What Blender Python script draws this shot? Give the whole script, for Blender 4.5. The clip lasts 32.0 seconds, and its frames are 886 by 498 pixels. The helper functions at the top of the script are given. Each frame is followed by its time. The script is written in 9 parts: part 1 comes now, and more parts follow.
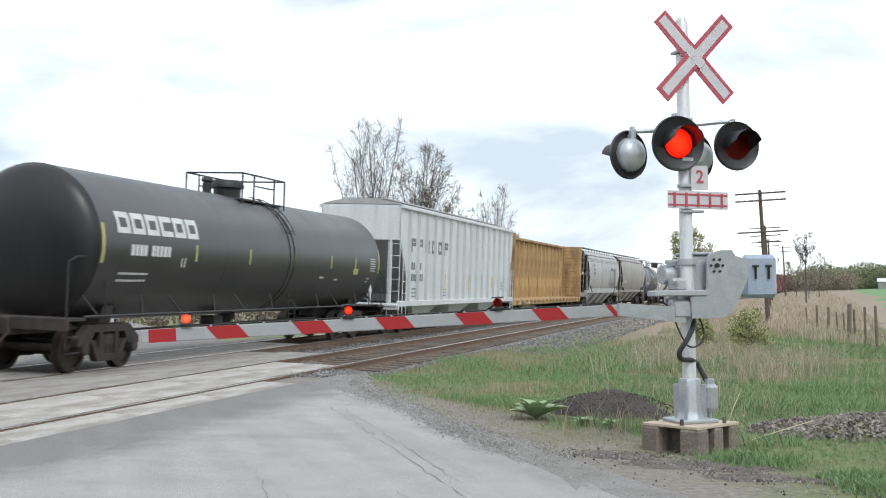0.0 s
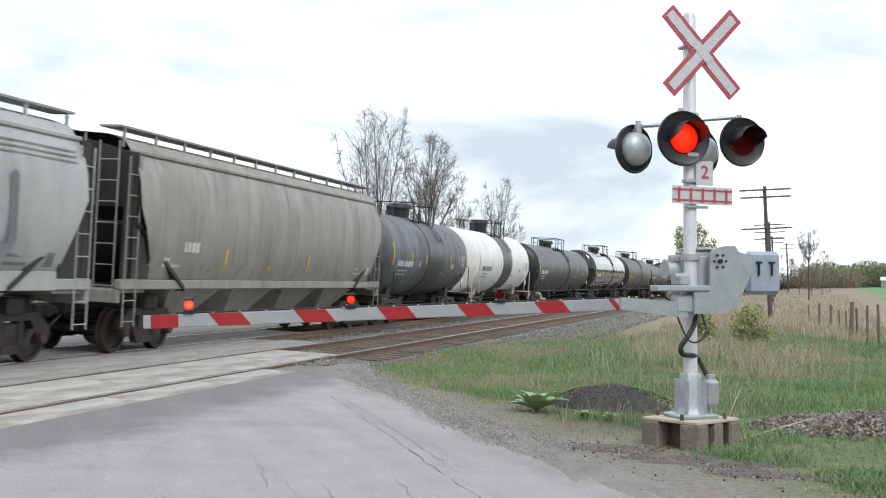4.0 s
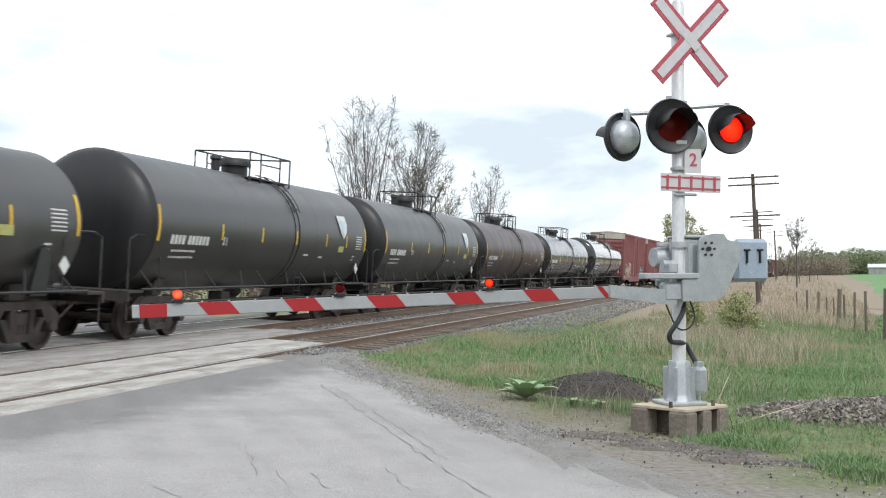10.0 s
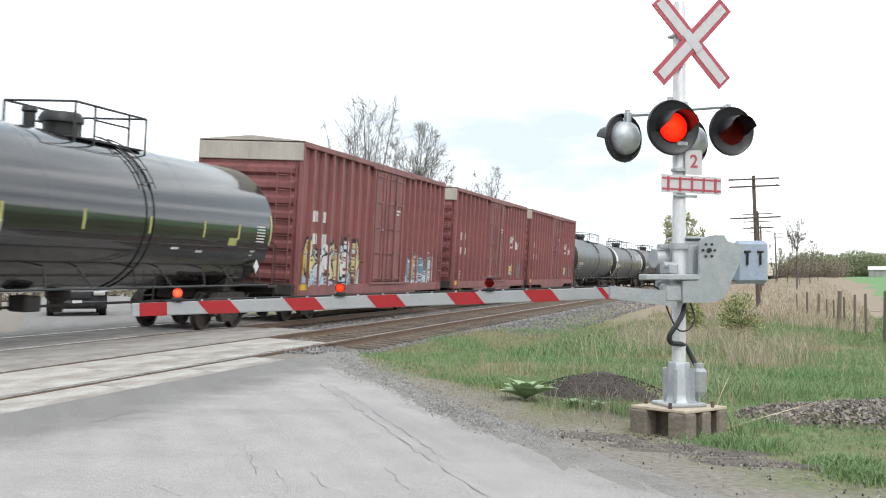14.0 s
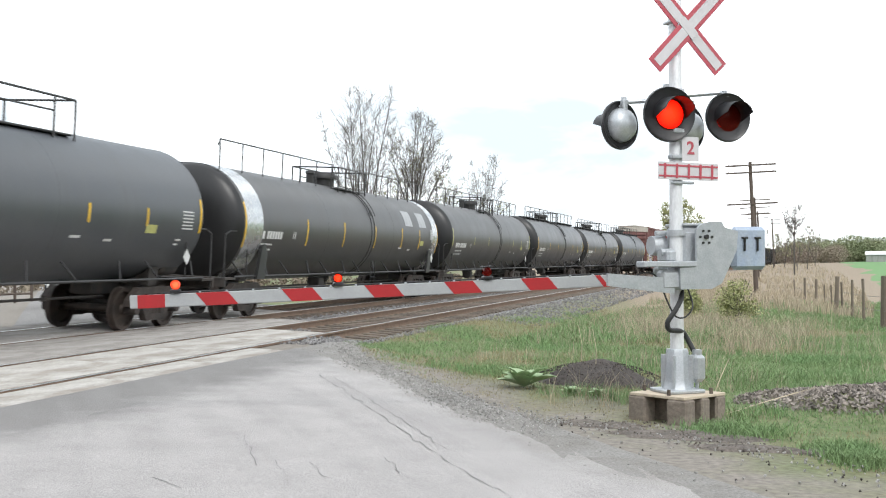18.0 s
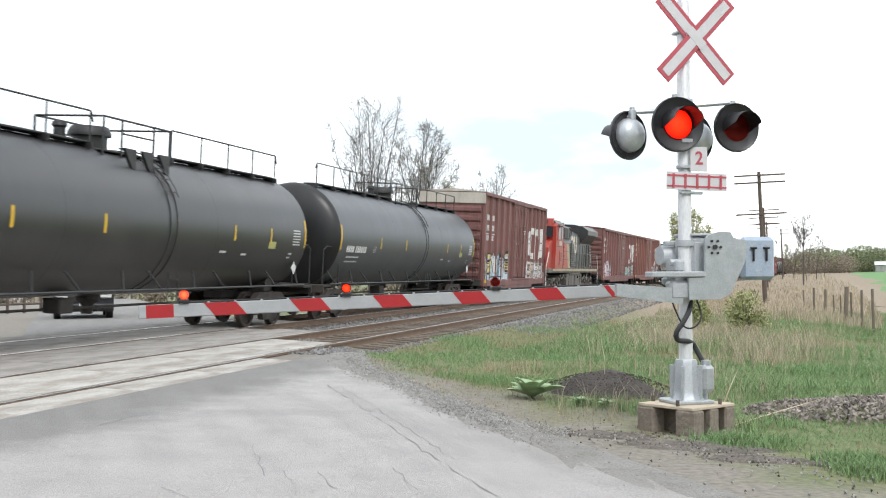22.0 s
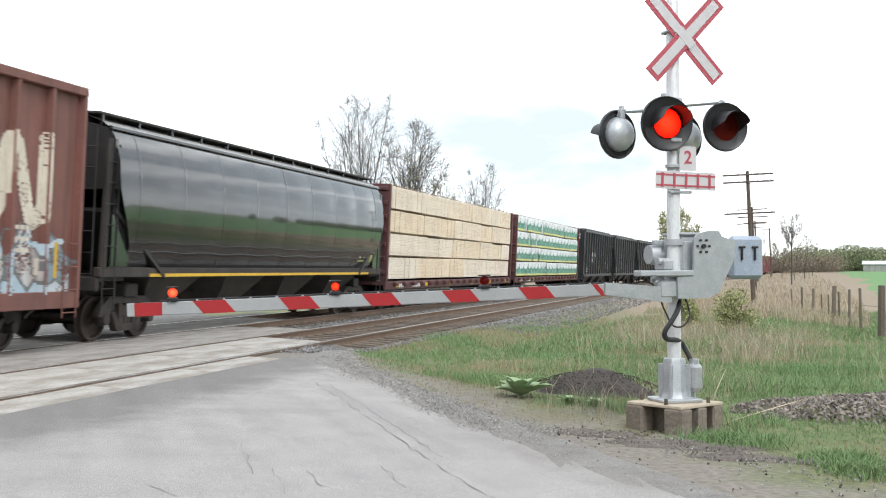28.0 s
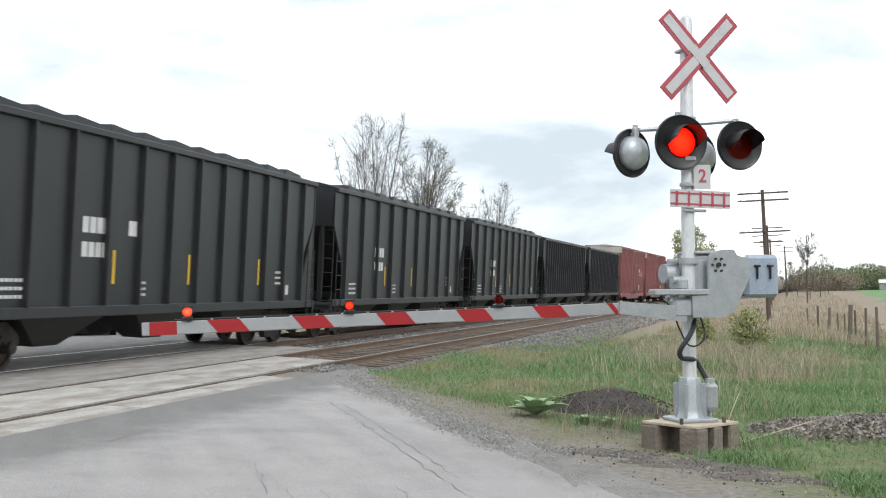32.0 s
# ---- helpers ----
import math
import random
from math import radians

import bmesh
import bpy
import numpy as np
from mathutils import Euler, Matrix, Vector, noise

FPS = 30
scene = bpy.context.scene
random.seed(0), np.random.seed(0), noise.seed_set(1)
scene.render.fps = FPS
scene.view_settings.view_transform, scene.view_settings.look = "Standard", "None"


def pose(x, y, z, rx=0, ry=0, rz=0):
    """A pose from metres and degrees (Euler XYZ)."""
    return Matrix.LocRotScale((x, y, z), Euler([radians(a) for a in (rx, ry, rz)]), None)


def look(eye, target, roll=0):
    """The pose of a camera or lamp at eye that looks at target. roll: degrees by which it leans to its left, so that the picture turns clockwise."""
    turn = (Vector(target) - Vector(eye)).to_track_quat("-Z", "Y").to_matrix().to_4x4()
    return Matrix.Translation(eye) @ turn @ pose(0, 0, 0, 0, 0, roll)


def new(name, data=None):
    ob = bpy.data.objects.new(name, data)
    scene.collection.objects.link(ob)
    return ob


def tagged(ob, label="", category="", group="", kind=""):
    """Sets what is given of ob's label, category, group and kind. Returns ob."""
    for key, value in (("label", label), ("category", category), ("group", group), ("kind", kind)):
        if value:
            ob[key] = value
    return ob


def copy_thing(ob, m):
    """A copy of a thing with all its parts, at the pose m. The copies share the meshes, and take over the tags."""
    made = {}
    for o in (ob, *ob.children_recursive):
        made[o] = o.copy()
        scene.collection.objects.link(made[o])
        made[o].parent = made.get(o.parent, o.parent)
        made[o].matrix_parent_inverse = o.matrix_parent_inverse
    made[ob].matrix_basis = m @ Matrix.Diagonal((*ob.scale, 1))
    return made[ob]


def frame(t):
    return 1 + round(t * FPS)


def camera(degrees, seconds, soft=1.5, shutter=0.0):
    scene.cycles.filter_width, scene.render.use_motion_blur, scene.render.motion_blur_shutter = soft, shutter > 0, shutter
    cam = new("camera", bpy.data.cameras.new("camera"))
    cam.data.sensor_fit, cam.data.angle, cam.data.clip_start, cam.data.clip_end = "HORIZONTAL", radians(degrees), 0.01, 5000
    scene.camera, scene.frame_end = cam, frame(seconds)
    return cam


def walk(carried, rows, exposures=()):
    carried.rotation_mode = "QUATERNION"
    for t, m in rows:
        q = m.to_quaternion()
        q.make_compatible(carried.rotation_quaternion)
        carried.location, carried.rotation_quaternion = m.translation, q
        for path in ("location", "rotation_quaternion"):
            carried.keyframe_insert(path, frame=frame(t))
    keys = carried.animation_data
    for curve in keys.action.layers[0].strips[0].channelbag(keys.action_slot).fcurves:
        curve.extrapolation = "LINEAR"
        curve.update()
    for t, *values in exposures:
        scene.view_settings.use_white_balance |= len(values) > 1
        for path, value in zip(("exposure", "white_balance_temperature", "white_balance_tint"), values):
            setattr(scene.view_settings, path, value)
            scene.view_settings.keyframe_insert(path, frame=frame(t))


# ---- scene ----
# Freight train passing a level crossing, seen from beside the road.
# Track curve: s metres along it from the point abreast of the camera, u metres to its left.
TH, CURVE = radians(14.57), 0.504e-3
EYE = 1.428
NEAR_U, FAR_U, CANT = 8.63, 13.32, 0.074


def on_track(u, s):
    radius = 1 / CURVE
    a = TH + s * CURVE
    cx, cy = math.cos(TH) * radius, -math.sin(TH) * radius
    return cx - (radius + u) * math.cos(a), cy + (radius + u) * math.sin(a), a


def to_track(x, y):
    radius = 1 / CURVE
    dx, dy = x - math.cos(TH) * radius, y + math.sin(TH) * radius
    return math.hypot(dx, dy) - radius, (math.atan2(dy, -dx) - TH) * radius


# ---- camera ----
cam = camera(43.0, 32.0, soft=1.1, shutter=0.15)
walk(cam, [(t, pose(0, 0, EYE, 90 + p, r, w)) for t, w, p, r in ((0, -0.16, 2.26, 0.83), (0.5, 0.03, 2.41, 0.69), (1, 0.49, 2.46, 0.52), (1.5, 0.11, 2.47, 0.26), (2, 0.14, 2.24, 0.06), (2.5, 0.24, 2.09, -0.12),
        (3, 0.03, 2.07, -0.24), (3.5, -0.01, 1.98, -0.20), (5.5, -0.09, 1.34, -0.19), (6, -0.31, 1.61, -0.14), (6.5, -0.14, 1.78, -0.09), (7, -0.31, 1.84, -0.09),
        (7.5, -0.25, 1.98, -0.10), (8, -0.32, 2.02, -0.07), (8.5, -0.44, 1.96, 0.01), (9, -0.40, 1.76, -0.05), (9.5, -0.49, 1.46, -0.14), (10, -0.58, 1.21, 0.01),
        (10.5, -0.42, 1.22, -0.03), (11, -0.51, 1.20, -0.02), (11.5, -0.56, 0.97, 0.05), (12, -0.72, 0.92, -0.24), (12.5, -0.74, 0.88, -0.21), (13, -0.59, 0.96, -0.12),
        (13.5, -0.54, 1.07, -0.24), (14, -0.57, 1.21, -0.31), (14.5, -0.50, 1.38, -0.33), (16.5, -0.25, 0.91, 0.60), (17, -0.52, 0.89, 0.40), (17.5, -0.67, 0.68, 0.26),
        (18, -0.69, 0.66, 0.26), (18.5, -0.71, 0.65, 0.05), (19, -0.66, 0.83, 0.05), (19.5, -0.64, 1.21, 0.15), (20, -0.63, 1.52, 0.18), (20.5, -0.48, 1.59, 0.25),
        (21, -0.31, 1.44, 0.31), (21.5, -0.35, 1.26, 0.28), (22, -0.27, 1.18, 0.25), (22.5, -0.58, 1.20, 0.42), (23, -0.41, 1.22, 0.44), (23.5, -0.40, 1.06, 0.39),
        (24, -0.72, 0.82, 0.33), (24.5, -0.69, 0.90, 0.25), (25, -0.48, 0.96, 0.13), (25.5, -0.40, 1.10, 0.12), (27.5, -0.93, 0.84, 0.02), (28, -0.82, 1.10, 0.13),
        (28.5, -0.78, 1.55, 0.09), (29, -0.79, 1.72, 0.03), (29.5, -0.67, 2.00, -0.06), (30, -0.73, 2.02, -0.19), (30.5, -0.86, 2.09, -0.04), (31, -0.89, 2.25, 0.09),
        (31.5, -0.30, 2.20, 0.04), (32, -0.10, 2.07, 0.18),)],
     exposures=((0, 0.0, 6300, 10), (2, -0.08, 6300, 10), (4, -0.05, 6300, 10), (8, 0.0, 6350, 10), (11, 0.12, 6450, 10), (13, 0.2, 6500, 10), (17, 0.3, 6500, 10), (20, 0.32, 6500, 10), (25, 0.24, 6500, 10), (28, 0.25, 6500, 10), (29, 0.14, 6500, 10), (30, 0.03, 6500, 10), (32, 0.0, 6450, 10)))

# ---- world and light ----
world = bpy.data.worlds.new("overcast_sky")
scene.world = world
world.use_nodes = True
wn, wl = world.node_tree.nodes, world.node_tree.links
wn.clear()
sky = wn.new("ShaderNodeTexSky")
sky.sky_type, sky.sun_disc = "NISHITA", False
sky.sun_elevation, sky.sun_rotation = radians(42), radians(150)
sky.air_density, sky.dust_density, sky.ozone_density = 1.0, 2.0, 1.0
w_out, w_bg = wn.new("ShaderNodeOutputWorld"), wn.new("ShaderNodeBackground")
w_tc, w_map = wn.new("ShaderNodeTexCoord"), wn.new("ShaderNodeMapping")
w_map.inputs["Scale"].default_value = (1.0, 1.0, 3.2)
w_map.inputs["Location"].default_value = (3.1, 0.4, 0.2)
w_noise, w_ramp = wn.new("ShaderNodeTexNoise"), wn.new("ShaderNodeValToRGB")
w_noise.inputs["Scale"].default_value, w_noise.inputs["Detail"].default_value = 2.2, 8
w_noise.inputs["Roughness"].default_value, w_noise.inputs["Distortion"].default_value = 0.55, 0.3
w_ramp.color_ramp.elements[0].position, w_ramp.color_ramp.elements[1].position = 0.40, 0.66
w_ramp.color_ramp.elements[0].color = (9.2, 10.4, 11.3, 1)
w_ramp.color_ramp.elements[1].color = (22.4, 22.9, 23.2, 1)
w_mix = wn.new("ShaderNodeMix")
w_mix.data_type = "RGBA"
w_mix.inputs["Factor"].default_value = 0.88
wl.new(w_tc.outputs["Generated"], w_map.inputs["Vector"])
wl.new(w_map.outputs["Vector"], w_noise.inputs["Vector"])
wl.new(w_noise.outputs["Fac"], w_ramp.inputs["Fac"])
wl.new(sky.outputs["Color"], w_mix.inputs["A"])
wl.new(w_ramp.outputs["Color"], w_mix.inputs["B"])
wl.new(w_mix.outputs["Result"], w_bg.inputs["Color"])
w_bg.inputs["Strength"].default_value = 0.085
wl.new(w_bg.outputs["Background"], w_out.inputs["Surface"])

sun_data = bpy.data.lights.new("sun", "SUN")
sun_data.energy, sun_data.angle, sun_data.color = 1.3, radians(14), (1.0, 0.98, 0.95)
sun = new("sun", sun_data)
sun.matrix_world = look((6, -14, 15), (0, 0, 0))
scene.view_settings.exposure = 0.0


# ---- materials ----
def material(name, colour, rough=0.6, metal=0.0, second=None, amount=0.5, scale=3.0, fine=40.0, bump=0.15, grain=0.12,
             stretch=(1, 1, 1), per=0.0, island=0.0, coat=0.0, rough_var=0.12):
    """A surface with a base colour, broad patches of a second colour, fine grain and relief."""
    m = bpy.data.materials.new(name)
    m.use_nodes = True
    n, l = m.node_tree.nodes, m.node_tree.links
    b = n["Principled BSDF"]
    tc, mp = n.new("ShaderNodeTexCoord"), n.new("ShaderNodeMapping")
    mp.inputs["Scale"].default_value = stretch
    l.new(tc.outputs["Object"], mp.inputs["Vector"])
    big, small = n.new("ShaderNodeTexNoise"), n.new("ShaderNodeTexNoise")
    big.inputs["Scale"].default_value, big.inputs["Detail"].default_value, big.inputs["Roughness"].default_value = scale, 6, 0.62
    small.inputs["Scale"].default_value, small.inputs["Detail"].default_value = fine, 4
    l.new(mp.outputs["Vector"], big.inputs["Vector"])
    l.new(mp.outputs["Vector"], small.inputs["Vector"])
    ramp = n.new("ShaderNodeValToRGB")
    ramp.color_ramp.elements[0].position, ramp.color_ramp.elements[1].position = 0.38, 0.68
    l.new(big.outputs["Fac"], ramp.inputs["Fac"])
    mix = n.new("ShaderNodeMix")
    mix.data_type = "RGBA"
    other = second or [c * 0.72 for c in colour]
    mix.inputs["A"].default_value, mix.inputs["B"].default_value = (*colour, 1), (*other, 1)
    fac = n.new("ShaderNodeMath")
    fac.operation = "MULTIPLY"
    fac.inputs[1].default_value = amount
    l.new(ramp.outputs["Color"], fac.inputs[0])
    l.new(fac.outputs[0], mix.inputs["Factor"])
    hsv = n.new("ShaderNodeHueSaturation")
    l.new(mix.outputs["Result"], hsv.inputs["Color"])
    value = n.new("ShaderNodeMapRange")
    value.inputs["To Min"].default_value, value.inputs["To Max"].default_value = 1 - grain * 2, 1 + grain * 2
    l.new(small.outputs["Fac"], value.inputs["Value"])
    last = value.outputs["Result"]
    for kind, spread in (("ShaderNodeObjectInfo", per), ("ShaderNodeNewGeometry", island)):
        if spread:
            src = n.new(kind)
            out = src.outputs["Random"] if kind == "ShaderNodeObjectInfo" else src.outputs["Random Per Island"]
            rng, mul = n.new("ShaderNodeMapRange"), n.new("ShaderNodeMath")
            rng.inputs["To Min"].default_value, rng.inputs["To Max"].default_value = 1 - spread, 1 + spread
            mul.operation = "MULTIPLY"
            l.new(out, rng.inputs["Value"])
            l.new(rng.outputs["Result"], mul.inputs[0])
            l.new(last, mul.inputs[1])
            last = mul.outputs[0]
    l.new(last, hsv.inputs["Value"])
    l.new(hsv.outputs["Color"], b.inputs["Base Color"])
    rr = n.new("ShaderNodeMapRange")
    rr.inputs["To Min"].default_value, rr.inputs["To Max"].default_value = max(0.03, rough - rough_var), min(1, rough + rough_var)
    l.new(big.outputs["Fac"], rr.inputs["Value"])
    l.new(rr.outputs["Result"], b.inputs["Roughness"])
    b.inputs["Metallic"].default_value = metal
    b.inputs["Coat Weight"].default_value = coat
    if bump:
        bp = n.new("ShaderNodeBump")
        bp.inputs["Strength"].default_value, bp.inputs["Distance"].default_value = bump, 0.02
        l.new(small.outputs["Fac"], bp.inputs["Height"])
        l.new(bp.outputs["Normal"], b.inputs["Normal"])
    return m


def glowing(name, colour, strength, size=0.15, rim=0.55):
    m = bpy.data.materials.new(name)
    m.use_nodes = True
    b = m.node_tree.nodes["Principled BSDF"]
    b.inputs["Base Color"].default_value = (*colour, 1)
    b.inputs["Emission Color"].default_value = (*colour, 1)
    b.inputs["Emission Strength"].default_value = strength
    n, l = m.node_tree.nodes, m.node_tree.links
    tc, mp, grad, ramp = n.new("ShaderNodeTexCoord"), n.new("ShaderNodeMapping"), n.new("ShaderNodeTexGradient"), n.new("ShaderNodeValToRGB")
    mp.inputs["Scale"].default_value = (1 / size, 1 / size, 1 / size)
    grad.gradient_type = "SPHERICAL"
    ramp.color_ramp.elements[0].position, ramp.color_ramp.elements[1].position = 0.12, 0.8
    ramp.color_ramp.elements[0].color = (*[c * rim for c in colour], 1)
    ramp.color_ramp.elements[1].color = (1.0, 0.12, 0.035, 1)
    wave, mul = n.new("ShaderNodeTexWave"), n.new("ShaderNodeMath")
    wave.inputs["Scale"].default_value, wave.inputs["Distortion"].default_value = 5.0 / size, 1.0
    mul.operation = "MULTIPLY_ADD"
    mul.inputs[1].default_value = 0.16
    l.new(tc.outputs["Object"], mp.inputs["Vector"])
    l.new(tc.outputs["Object"], wave.inputs["Vector"])
    l.new(mp.outputs["Vector"], grad.inputs["Vector"])
    l.new(wave.outputs["Fac"], mul.inputs[0])
    l.new(grad.outputs["Fac"], mul.inputs[2])
    l.new(mul.outputs[0], ramp.inputs["Fac"])
    l.new(ramp.outputs["Color"], b.inputs["Emission Color"])
    return m


def lens_glass(name, colour, clear):
    """A thin coloured lens: part clear, part diffuse red, with gloss."""
    m = bpy.data.materials.new(name)
    m.use_nodes = True
    n, l = m.node_tree.nodes, m.node_tree.links
    b = n["Principled BSDF"]
    b.inputs["Base Color"].default_value, b.inputs["Roughness"].default_value = (*colour, 1), 0.2
    clearer, mix = n.new("ShaderNodeBsdfTransparent"), n.new("ShaderNodeMixShader")
    clearer.inputs["Color"].default_value = (1.0, 0.25, 0.18, 1)
    mix.inputs["Fac"].default_value = clear
    l.new(b.outputs["BSDF"], mix.inputs[1])
    l.new(clearer.outputs["BSDF"], mix.inputs[2])
    l.new(mix.outputs["Shader"], n["Material Output"].inputs["Surface"])
    return m


M = {}
M["asphalt"] = material("asphalt", (0.395, 0.375, 0.366), 0.9, second=(0.325, 0.308, 0.30), amount=0.6, scale=1.9, fine=95, bump=0.7, grain=0.42)
M["gravel_dust"] = material("gravel_dust", (0.26, 0.25, 0.235), 0.95, second=(0.185, 0.172, 0.156), amount=0.8, scale=2.0, fine=55, bump=0.8, grain=0.35)
M["concrete"] = material("concrete_panel", (0.47, 0.45, 0.42), 0.85, second=(0.22, 0.185, 0.15), amount=0.95, scale=1.3, fine=30, bump=0.4, grain=0.2, per=0.05, stretch=(0.5, 1.6, 1))
M["dirty_fill"] = material("dirty_asphalt_fill", (0.36, 0.335, 0.31), 0.9, second=(0.21, 0.19, 0.172), amount=0.95, scale=0.8, fine=45, bump=0.6, grain=0.3, stretch=(1, 3.2, 1))
M["ballast"] = material("ballast_stone", (0.24, 0.235, 0.235), 0.95, second=(0.15, 0.142, 0.135), amount=0.8, scale=3, fine=30, bump=1.0, grain=0.35, island=0.35)
M["ballast_rust"] = material("ballast_rusty", (0.20, 0.165, 0.135), 0.95, second=(0.12, 0.097, 0.078), amount=0.8, scale=2, fine=28, bump=1.0, grain=0.35, island=0.35)
M["tie"] = material("tie_wood", (0.15, 0.12, 0.095), 0.9, second=(0.08, 0.062, 0.05), amount=0.8, scale=2, fine=30, bump=0.5, stretch=(1, 8, 8), per=0.25, grain=0.25)
M["rail_side"] = material("rail_rust", (0.20, 0.135, 0.095), 0.85, second=(0.12, 0.085, 0.06), scale=4, fine=40, bump=0.4, grain=0.2)
M["rail_top"] = material("rail_head_polished", (0.80, 0.80, 0.80), 0.32, 1.0, second=(0.66, 0.63, 0.6), amount=0.4, scale=3, bump=0.05)
M["soil"] = material("dark_soil", (0.055, 0.046, 0.042), 0.95, second=(0.085, 0.072, 0.062), amount=0.7, scale=3, fine=25, bump=1.0, grain=0.4)
M["soil_pale"] = material("bare_earth", (0.16, 0.138, 0.12), 0.95, second=(0.095, 0.082, 0.072), amount=0.9, scale=5, fine=30, bump=1.0, grain=0.4)
M["galv"] = material("galvanised_steel", (0.50, 0.52, 0.54), 0.45, 0.6, second=(0.38, 0.41, 0.435), amount=0.8, scale=7, fine=60, bump=0.08)
M["mast"] = material("aluminium_mast", (0.70, 0.71, 0.72), 0.5, 0.25, second=(0.60, 0.61, 0.62), amount=0.6, scale=3, fine=60, bump=0.1, stretch=(1, 1, 0.3))
M["cast"] = material("painted_casting", (0.46, 0.48, 0.50), 0.5, 0.3, second=(0.36, 0.38, 0.40), amount=0.6, scale=6, fine=50, bump=0.15)
M["blue_weight"] = material("pale_blue_plate", (0.34, 0.405, 0.52), 0.5, 0.3, second=(0.45, 0.50, 0.55), amount=0.8, scale=8, fine=50, bump=0.15)
M["white_sign"] = material("white_sheeting", (0.60, 0.585, 0.60), 0.45, second=(0.50, 0.48, 0.495), amount=0.5, scale=4, fine=50, bump=0.03, grain=0.03)
M["red_sign"] = material("red_sheeting", (0.46, 0.075, 0.10), 0.45, second=(0.38, 0.10, 0.12), amount=0.5, scale=6, fine=50, bump=0.03, grain=0.05)
M["arm_white"] = material("arm_white", (0.35, 0.36, 0.365), 0.55, second=(0.29, 0.30, 0.305), amount=0.6, scale=4, fine=50, bump=0.05, grain=0.05)
M["arm_red"] = material("arm_red", (0.36, 0.010, 0.014), 0.55, second=(0.28, 0.014, 0.016), amount=0.5, scale=5, fine=50, bump=0.05, grain=0.05)
M["black_paint"] = material("black_enamel", (0.016, 0.016, 0.018), 0.38, second=(0.03, 0.03, 0.032), amount=0.5, scale=5, bump=0.05)
M["rubber"] = material("black_rubber", (0.018, 0.018, 0.019), 0.5, second=(0.03, 0.03, 0.03), scale=6, bump=0.1)
M["red_dark"] = lens_glass("red_lens", (0.13, 0.008, 0.008), 0.72)
M["lamp_lit"] = glowing("lamp_lit", (1.0, 0.018, 0.008), 2.6)
M["lamp_small"] = glowing("lamp_small", (0.8, 0.014, 0.006), 4.0, 0.05, 0.06)
M["lamp_tip"] = glowing("lamp_orange", (0.8, 0.02, 0.006), 4.5, 0.056, 0.06)
M["lamp_dark"] = material("lamp_bowl", (0.05, 0.014, 0.014), 0.5, second=(0.03, 0.01, 0.01), bump=0.0)
M["wood_pale"] = material("weathered_plywood", (0.58, 0.49, 0.38), 0.85, second=(0.42, 0.35, 0.27), amount=0.7, scale=3, fine=40, bump=0.3, stretch=(1, 6, 1))
M["block"] = material("old_timber_block", (0.23, 0.195, 0.16), 0.95, second=(0.16, 0.13, 0.11), amount=0.8, scale=4, fine=25, bump=0.6, grain=0.25)
M["pole_wood"] = material("utility_pole_wood", (0.11, 0.085, 0.07), 0.9, second=(0.07, 0.055, 0.045), scale=2, fine=30, bump=0.3, stretch=(4, 4, 0.6))
M["post_wood"] = material("fence_post_wood", (0.17, 0.14, 0.11), 0.95, second=(0.10, 0.085, 0.07), scale=3, fine=30, bump=0.4, stretch=(4, 4, 0.6), per=0.2)
M["bark"] = material("grey_bark", (0.105, 0.095, 0.086), 0.95, second=(0.075, 0.067, 0.06), scale=2, fine=20, bump=0.6, stretch=(3, 3, 0.7))
M["gravel_stone"] = material("gravel_stone", (0.34, 0.33, 0.315), 0.9, second=(0.22, 0.21, 0.195), amount=0.8, scale=6, bump=0.4, island=0.28, grain=0.2)
M["twig"] = material("fine_twigs", (0.135, 0.12, 0.11), 0.95, second=(0.10, 0.09, 0.08), scale=2, bump=0, island=0.25)
M["leaf"] = material("spring_leaf", (0.33, 0.35, 0.16), 0.8, second=(0.29, 0.27, 0.13), scale=0.8, bump=0, island=0.35)
# Far leaves are lightened: distance haze is mixed into their colour.
M["leaf_far"] = material("hazy_hedge_leaf", (0.20, 0.235, 0.125), 0.85, second=(0.25, 0.225, 0.15), scale=0.15, bump=0, island=0.4)
M["leaf_shaded"] = material("shaded_woodland_leaf", (0.05, 0.062, 0.032), 0.9, second=(0.07, 0.068, 0.045), scale=0.15, bump=0, island=0.3)
M["grass"] = material("green_grass_blade", (0.155, 0.265, 0.105), 0.75, second=(0.24, 0.275, 0.14), scale=0.7, bump=0, island=0.4)
M["dry"] = material("dry_grass_blade", (0.42, 0.36, 0.265), 0.85, second=(0.34, 0.28, 0.18), scale=0.7, bump=0, island=0.35)
M["dry_turf"] = material("withered_turf_blade", (0.30, 0.26, 0.15), 0.85, second=(0.22, 0.21, 0.10), amount=0.8, scale=0.9, bump=0, island=0.4)
M["mullein"] = material("woolly_leaf", (0.38, 0.49, 0.29), 0.9, second=(0.32, 0.42, 0.25), scale=8, fine=60, bump=0.3, island=0.1)
M["stone"] = material("loose_stone", (0.245, 0.215, 0.19), 0.95, second=(0.14, 0.12, 0.104), amount=0.9, scale=1.5, fine=30, bump=0.6, island=0.6, grain=0.25)
M["field"] = material("crop_field", (0.12, 0.25, 0.085), 0.9, second=(0.15, 0.255, 0.11), scale=0.1, fine=3, bump=0.3, grain=0.15)


